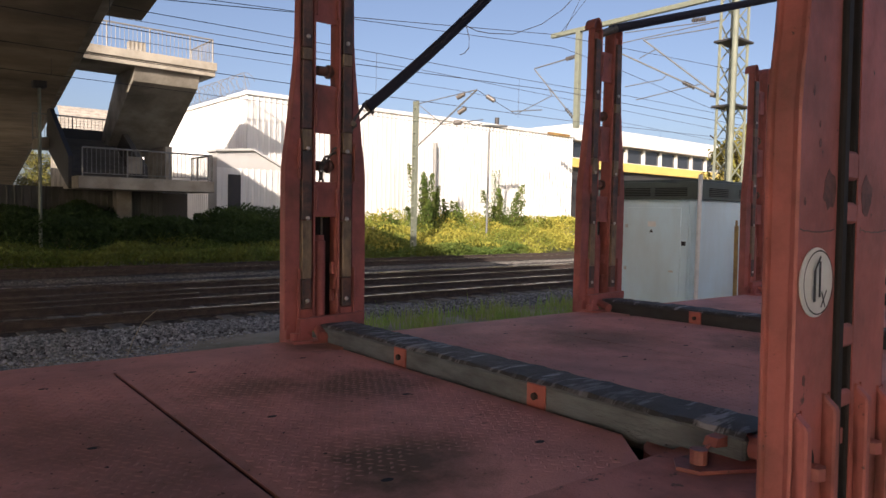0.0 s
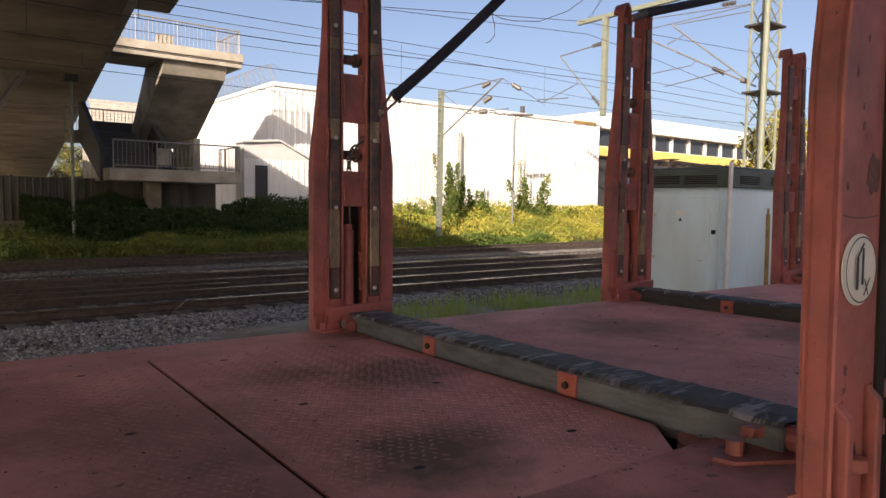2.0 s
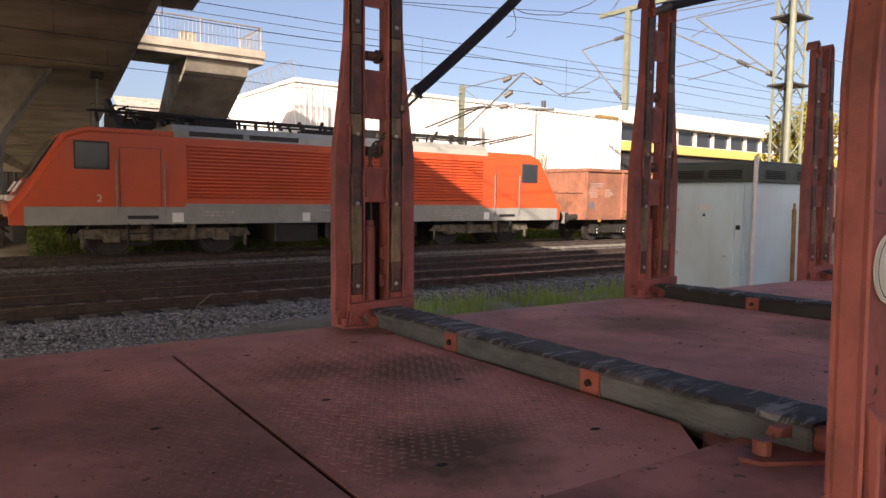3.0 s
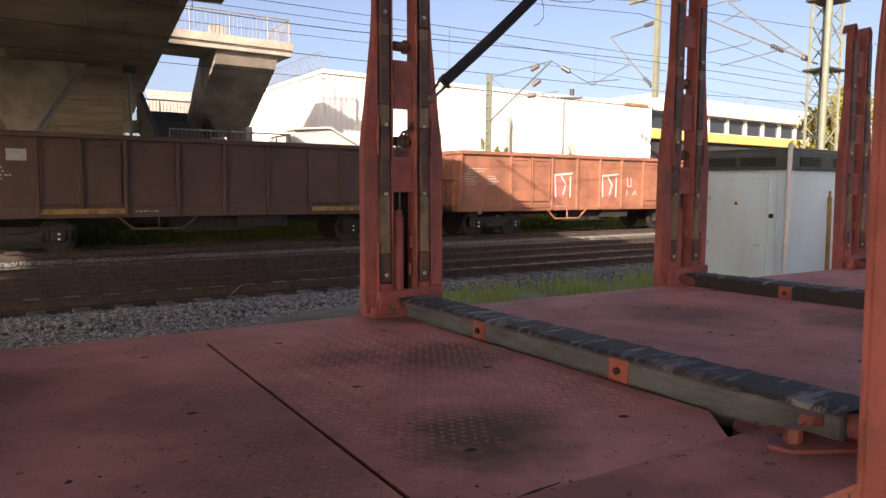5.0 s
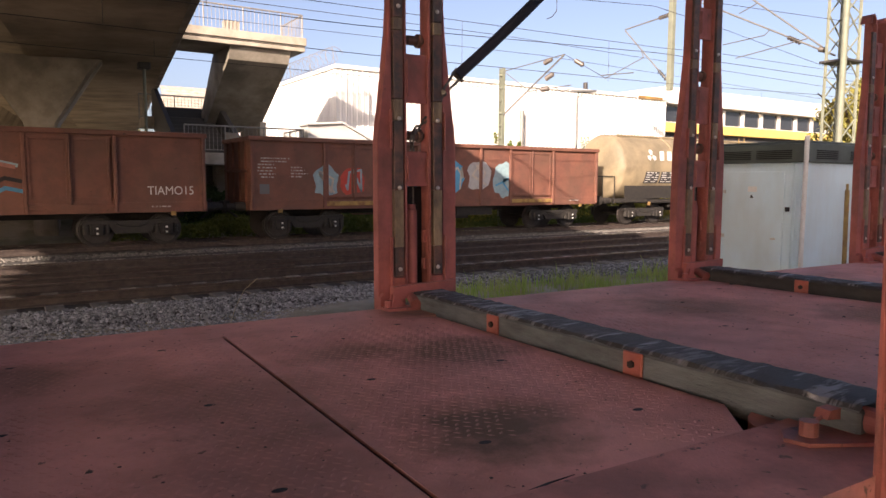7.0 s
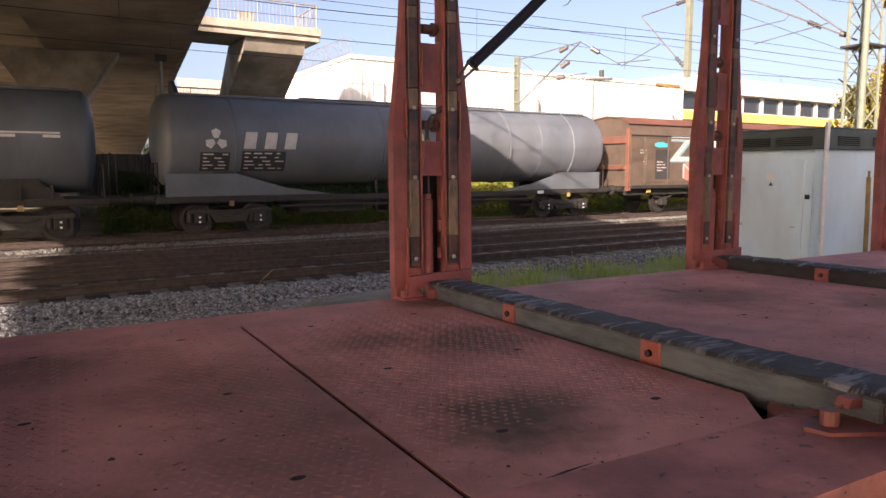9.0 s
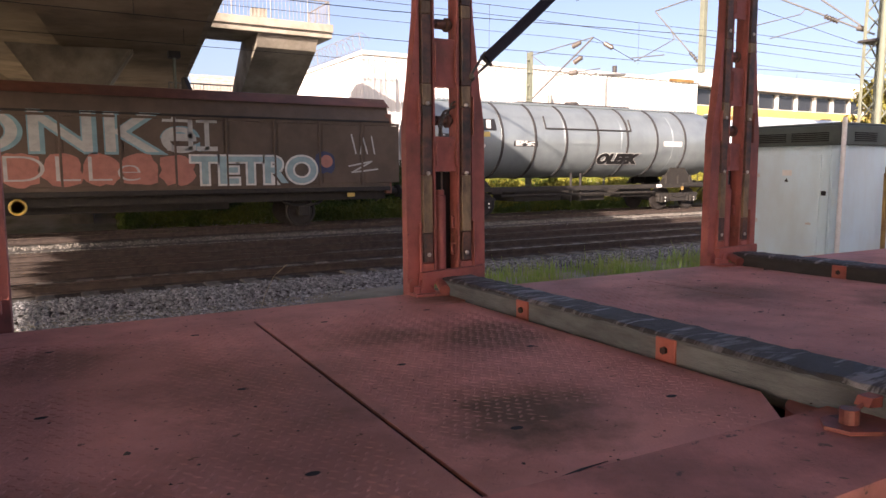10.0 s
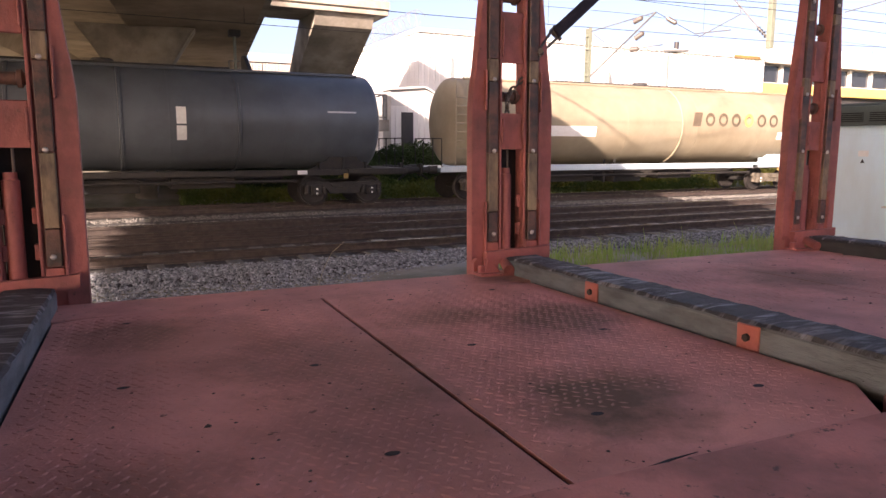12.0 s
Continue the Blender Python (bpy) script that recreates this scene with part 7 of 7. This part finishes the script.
def build_loco(s):
    L = 19.58
    c = rail_vehicle("electric_locomotive", s, "bright red electric locomotive with a grey sill and roof", "locomotive")
    hw = 1.48
    # one body shell with raked cabs
    side = [(0.45, 0.98), (0.42, 1.5), (0.62, 1.75), (1.62, 3.42), (2.15, 3.62), (17.43, 3.62), (17.96, 3.42), (18.96, 1.75), (19.16, 1.5), (19.13, 0.98)]
    bm = bmesh.new()
    prism(bm, [(x, z) for x, z in side], -hw, hw, "y")
    # chamfer of the cab corners
    es = [e for e in bm.edges if abs(e.verts[0].co.y - e.verts[1].co.y) < 1e-5 and not (2.0 < e.verts[0].co.x < 17.5 and 2.0 < e.verts[1].co.x < 17.5) and e.verts[0].co.z > 0.99 or (abs(e.verts[0].co.z - 3.62) < 1e-3 and abs(e.verts[1].co.z - 3.62) < 1e-3 and abs(e.verts[0].co.y - e.verts[1].co.y) < 1e-5)]
    bmesh.ops.bevel(bm, geom=es, offset=0.16, segments=3, affect="EDGES")
    body = part("body", bm, LOCO_RED, c)
    boxes("sill_band", LOCO_GREY, c, (0.75, 18.83, -hw - 0.012, hw + 0.012, 0.97, 1.46), (4.55, 15.03, -hw - 0.013, hw + 0.013, 1.45, 1.56), bevel=0.004, label="grey band along the sill")
    # ribbed side panels
    bm = bmesh.new()
    for i in range(15):
        z = 1.72 + i * 0.105
        for sy in (-1, 1):
            prism(bm, [(sy * (hw + 0.002), z), (sy * (hw + 0.055), z + 0.03), (sy * (hw + 0.055), z + 0.06), (sy * (hw + 0.002), z + 0.075)], 4.6, 15.0, "x")
    part("side_rib", bm, LOCO_RED, c)
    # roof hatches
    bm = bmesh.new()
    prism(bm, [(-1.44, 3.4), (-1.36, 3.66), (-1.05, 3.86), (1.05, 3.86), (1.36, 3.66), (1.44, 3.4)], 4.3, 15.3, "x")
    roof = part("roof_hatch", bm, LOCO_ROOF, c, "grey sloping roof hatch")
    boxes("roof_grille", STEEL_DARK, roof, *[(x, x + 1.5, -1.42, -1.3, 3.52, 3.66) for x in (4.7, 6.4)])
    bm = bmesh.new()
    for x in (4.6, 6.9, 9.2, 11.3, 13.4):
        rod(bm, (x, -0.5, 3.86), (x, -0.5, 4.12), 0.06, 8)
        rod(bm, (x, 0.5, 3.86), (x, 0.5, 4.12), 0.06, 8)
    rod(bm, (3.0, -0.5, 4.13), (15.6, -0.5, 4.13), 0.03, 8)
    rod(bm, (3.0, 0.5, 4.13), (15.6, 0.5, 4.13), 0.03, 8)
    for x in (2.9, 3.9, 7.6, 8.4, 12.0, 14.4):
        rod(bm, (x, -0.55, 4.08), (x + 0.5, 0.5, 4.1), 0.07, 8)
    box(bm, 5.2, 6.3, -0.6, 0.6, 3.88, 4.1, bevel=0.03)
    box(bm, 8.6, 10.2, -0.4, 0.4, 3.88, 4.05, bevel=0.03)
    rg = random.Random(4)
    for i in range(26):
        x = 2.6 + i * 0.5 + rg.uniform(-0.15, 0.15)
        rod(bm, (x, rg.uniform(-0.9, 0.0), 3.84), (x + rg.uniform(-0.1, 0.1), rg.uniform(-0.8, 0.0), rg.uniform(4.05, 4.3)), rg.uniform(0.03, 0.07), 6)
    for q in (-0.75, -0.15, 0.2):
        rod(bm, (2.4, q, 4.2 + 0.08 * q), (15.9, q, 4.16), 0.028, 6)
    box(bm, 11.0, 12.6, -0.7, 0.2, 3.88, 4.16, bevel=0.04)
    part("roof_gear", bm, UNDER, c, "dark roof insulators and bus bars")
    for x0, k, up in ((3.3, 1, False), (16.0, -1, True)):
        lines = []
        for y in (-0.55, 0.55):
            if up:
                lines += [((x0, y, 4.0), (x0 - 2.3 * -k * -1, y * 0.8, 4.55)), ((x0 + 2.3 * k, y * 0.8, 4.55), (x0 + 0.3 * k, y * 0.5, 5.42))]
            else:
                lines += [((x0, y, 4.05), (x0 + 2.3 * k, y * 0.8, 4.16)), ((x0 + 2.3 * k, y * 0.8, 4.18), (x0 - 0.2, y * 0.6, 4.26))]
        zt = 5.45 if up else 4.3
        xt = x0 + 0.3 * k if up else x0 - 0.2
        lines += [((xt - 0.15, -0.8, zt), (xt - 0.15, 0.8, zt)), ((xt + 0.15, -0.8, zt), (xt + 0.15, 0.8, zt))]
        rods("pantograph_bar", UNDER, c, 0.03, *lines, n=6, apart=True)
    for k, (xa, xb, sg) in enumerate(((0.0, 0.0, 1), (L, L, -1))):
        f = lambda x: xa + sg * x
        # windscreen lies on the raked front
        bm = bmesh.new()
        a, b = Vector((f(0.88), 0, 2.22)), Vector((f(1.52), 0, 3.28))
        nrm = Vector((-(b.z - a.z) * sg, 0, abs(b.x - a.x))).normalized() * 0.02
        bm.faces.new([bm.verts.new(v) for v in (a + nrm + Vector((0, -1.2, 0)), a + nrm + Vector((0, 1.2, 0)), b + nrm + Vector((0, 1.1, 0)), b + nrm + Vector((0, -1.1, 0)))])
        bm.normal_update()
        bmesh.ops.solidify(bm, geom=bm.faces[:], thickness=0.015)
        part("windscreen", bm, WINDOW, c)
        for sy in (-1, 1):
            x0, x1 = sorted((f(1.9), f(2.62)))
            cw = boxes("cab_window", WINDOW, c, (x0, x1, sy * (hw + 0.002), sy * (hw + 0.015), 2.52, 3.18), bevel=0.004)
            boxes("window_frame", STEEL_DARK, cw, (x0 - 0.05, x1 + 0.05, sy * (hw + 0.001), sy * (hw + 0.01), 2.47, 3.23), bevel=0.003)
            x0, x1 = sorted((f(2.88), f(3.95)))
            boxes("door_seam", STEEL_DARK, c, (x0 + 0.02, x0 + 0.035, sy * (hw + 0.001), sy * (hw + 0.006), 1.1, 3.1), (x1 - 0.035, x1 - 0.02, sy * (hw + 0.001), sy * (hw + 0.006), 1.1, 3.1), (x0 + 0.02, x1 - 0.02, sy * (hw + 0.001), sy * (hw + 0.006), 3.09, 3.105))
            rods("grab_rail", RAILING, c, 0.022, ((x0 - 0.06, sy * (hw + 0.07), 1.2), (x0 - 0.06, sy * (hw + 0.07), 2.75)), ((x1 + 0.06, sy * (hw + 0.07), 1.2), (x1 + 0.06, sy * (hw + 0.07), 2.75)), n=8, apart=True)
            boxes("step_recess", GRAF["black"], c, (x0 + 0.2, x1 - 0.1, sy * (hw + 0.013), sy * (hw + 0.018), 1.12, 1.22), bevel=0.002)
            boxes("cab_step", UNDER, c, (x0 + 0.2, x1 - 0.25, sy * (hw - 0.1), sy * (hw + 0.02), 0.4, 0.46), (x0 + 0.2, x0 + 0.24, sy * (hw - 0.1), sy * (hw + 0.02), 0.4, 1.0), (x1 - 0.29, x1 - 0.25, sy * (hw - 0.1), sy * (hw + 0.02), 0.4, 1.0), (x0 + 0.2, x1 - 0.25, sy * (hw - 0.1), sy * (hw + 0.02), 0.7, 0.74))
            # head lamps and pale panels on the front
            lx = f(0.5)
            boxes("head_lamp", WHITE, c, (lx - 0.1, lx + 0.1, sy * 0.75, sy * 1.15, 1.6, 1.74), bevel=0.03, label="clear head lamp")
            pa, pb = sorted((f(0.62), f(0.8)))
            bm = bmesh.new()
            box(bm, -0.012, 0.012, sy * 0.45, sy * 1.1, -0.16, 0.16)
            part("white_panel", bm, WHITE, c, "", pose(f(0.66), 0, 1.98, 0, 31 * sg, 0))
    boxes("buffer_beam", UNDER, c, (0.5, 0.8, -1.35, 1.35, 0.55, 1.0), (18.78, 19.08, -1.35, 1.35, 0.55, 1.0), bevel=0.02, apart=True)
    buffers(c, L)
    boxes("buffer_plate", RAILING, c, (-0.02, 0.0, -1.15, -0.6, 0.8, 1.3), (L, L + 0.02, -1.15, -0.6, 0.8, 1.3), bevel=0.004)
    boxes("logo_plate", GRAF["white"], c, (9.45, 10.25, -hw - 0.062, -hw - 0.056, 2.2, 2.7), label="white framed logo")
    boxes("logo_field", GRAF["red"], c, (9.5, 10.2, -hw - 0.066, -hw - 0.063, 2.25, 2.65))
    boxes("logo_bar", GRAF["white"], c, (9.6, 9.68, -hw - 0.07, -hw - 0.067, 2.32, 2.58), (9.72, 9.8, -hw - 0.07, -hw - 0.067, 2.36, 2.54), (9.92, 10.0, -hw - 0.07, -hw - 0.067, 2.32, 2.58), (10.03, 10.1, -hw - 0.07, -hw - 0.067, 2.32, 2.58))
    bars(c, 8.6, 1.34, -hw - 0.014, ((0.0, 2.4), (0.5, 1.2)), seed=3, h=0.07)
    bars(c, 5.0, 1.3, -hw - 0.014, ((0.0, 0.9), (0.0, 0.6)), seed=4, h=0.04)
    bars(c, 13.2, 1.36, -hw - 0.014, ((0.0, 1.1), (0.0, 1.2), (0.0, 0.9), (0.1, 1.0)), seed=5, h=0.04)
    boxes("label_plate", WHITE, c, (4.2, 4.5, -hw - 0.018, -hw - 0.014, 1.02, 1.3), (8.0, 8.25, -hw - 0.018, -hw - 0.014, 1.02, 1.3), (11.4, 11.65, -hw - 0.018, -hw - 0.014, 1.02, 1.3), (15.1, 15.35, -hw - 0.018, -hw - 0.014, 1.02, 1.3), apart=True)
    text_part("cab_number", "2", 0.28, GRAF["white"], c, pose(2.35, -hw - 0.006, 1.6) @ SIDE)
    for xm in (4.2, 15.3):
        for k in (-1, 1):
            wheelset(c, xm + k * 1.45, 0.62)
        for sy in (-1, 1):
            bm = bmesh.new()
            prism(bm, [(xm - 2.3, 0.6), (xm - 2.2, 0.82), (xm + 2.2, 0.82), (xm + 2.3, 0.6), (xm + 0.9, 0.5), (xm - 0.9, 0.5)], sy * 1.05 - 0.08, sy * 1.05 + 0.08, "y")
            for k in (-1, 1):
                box(bm, xm + k * 1.45 - 0.2, xm + k * 1.45 + 0.2, sy * 1.05 - 0.16, sy * 1.05 + 0.16, 0.45, 0.82, bevel=0.03)
                rod(bm, (xm + k * 0.6, sy * 1.15, 0.5), (xm + k * 0.6, sy * 1.15, 0.95), 0.12, 10)
                rod(bm, (xm + k * 2.15, sy * 1.1, 0.3), (xm + k * 2.15, sy * 1.1, 0.8), 0.05, 8)
            # frames coloured as dusty steel lit by the sun
            part("bogie_frame", bm, DUSTY_SUNLIT, c)
    boxes("under_box", UNDER, c, (7.2, 8.6, -1.3, 1.3, 0.35, 0.95), (8.9, 10.8, -1.2, 1.2, 0.45, 0.95), (11.0, 12.3, -1.3, 1.3, 0.4, 0.95), bevel=0.03)


build_loco(85.5)


def lengthen(parent, k):
    """Draws the locomotive's parts out along the rails; wheels and buffers keep their shape."""
    for o in parent.children_recursive:
        m = o.matrix_basis.copy()
        if o.name.split(".")[0] in ("wheel", "axle", "buffer"):
            m.translation.x *= k
            o.matrix_basis = m
        else:
            o.data.transform(m.inverted() @ Matrix.Diagonal((k, 1, 1, 1)) @ m)


lengthen(bpy.data.objects["electric_locomotive"], 1.06)


def motions():
    for e, s in MOVING:
        walk(e, [(t, pose(s + offset(t), TRACK_Y, 0)) for t in TIMES])


motions()
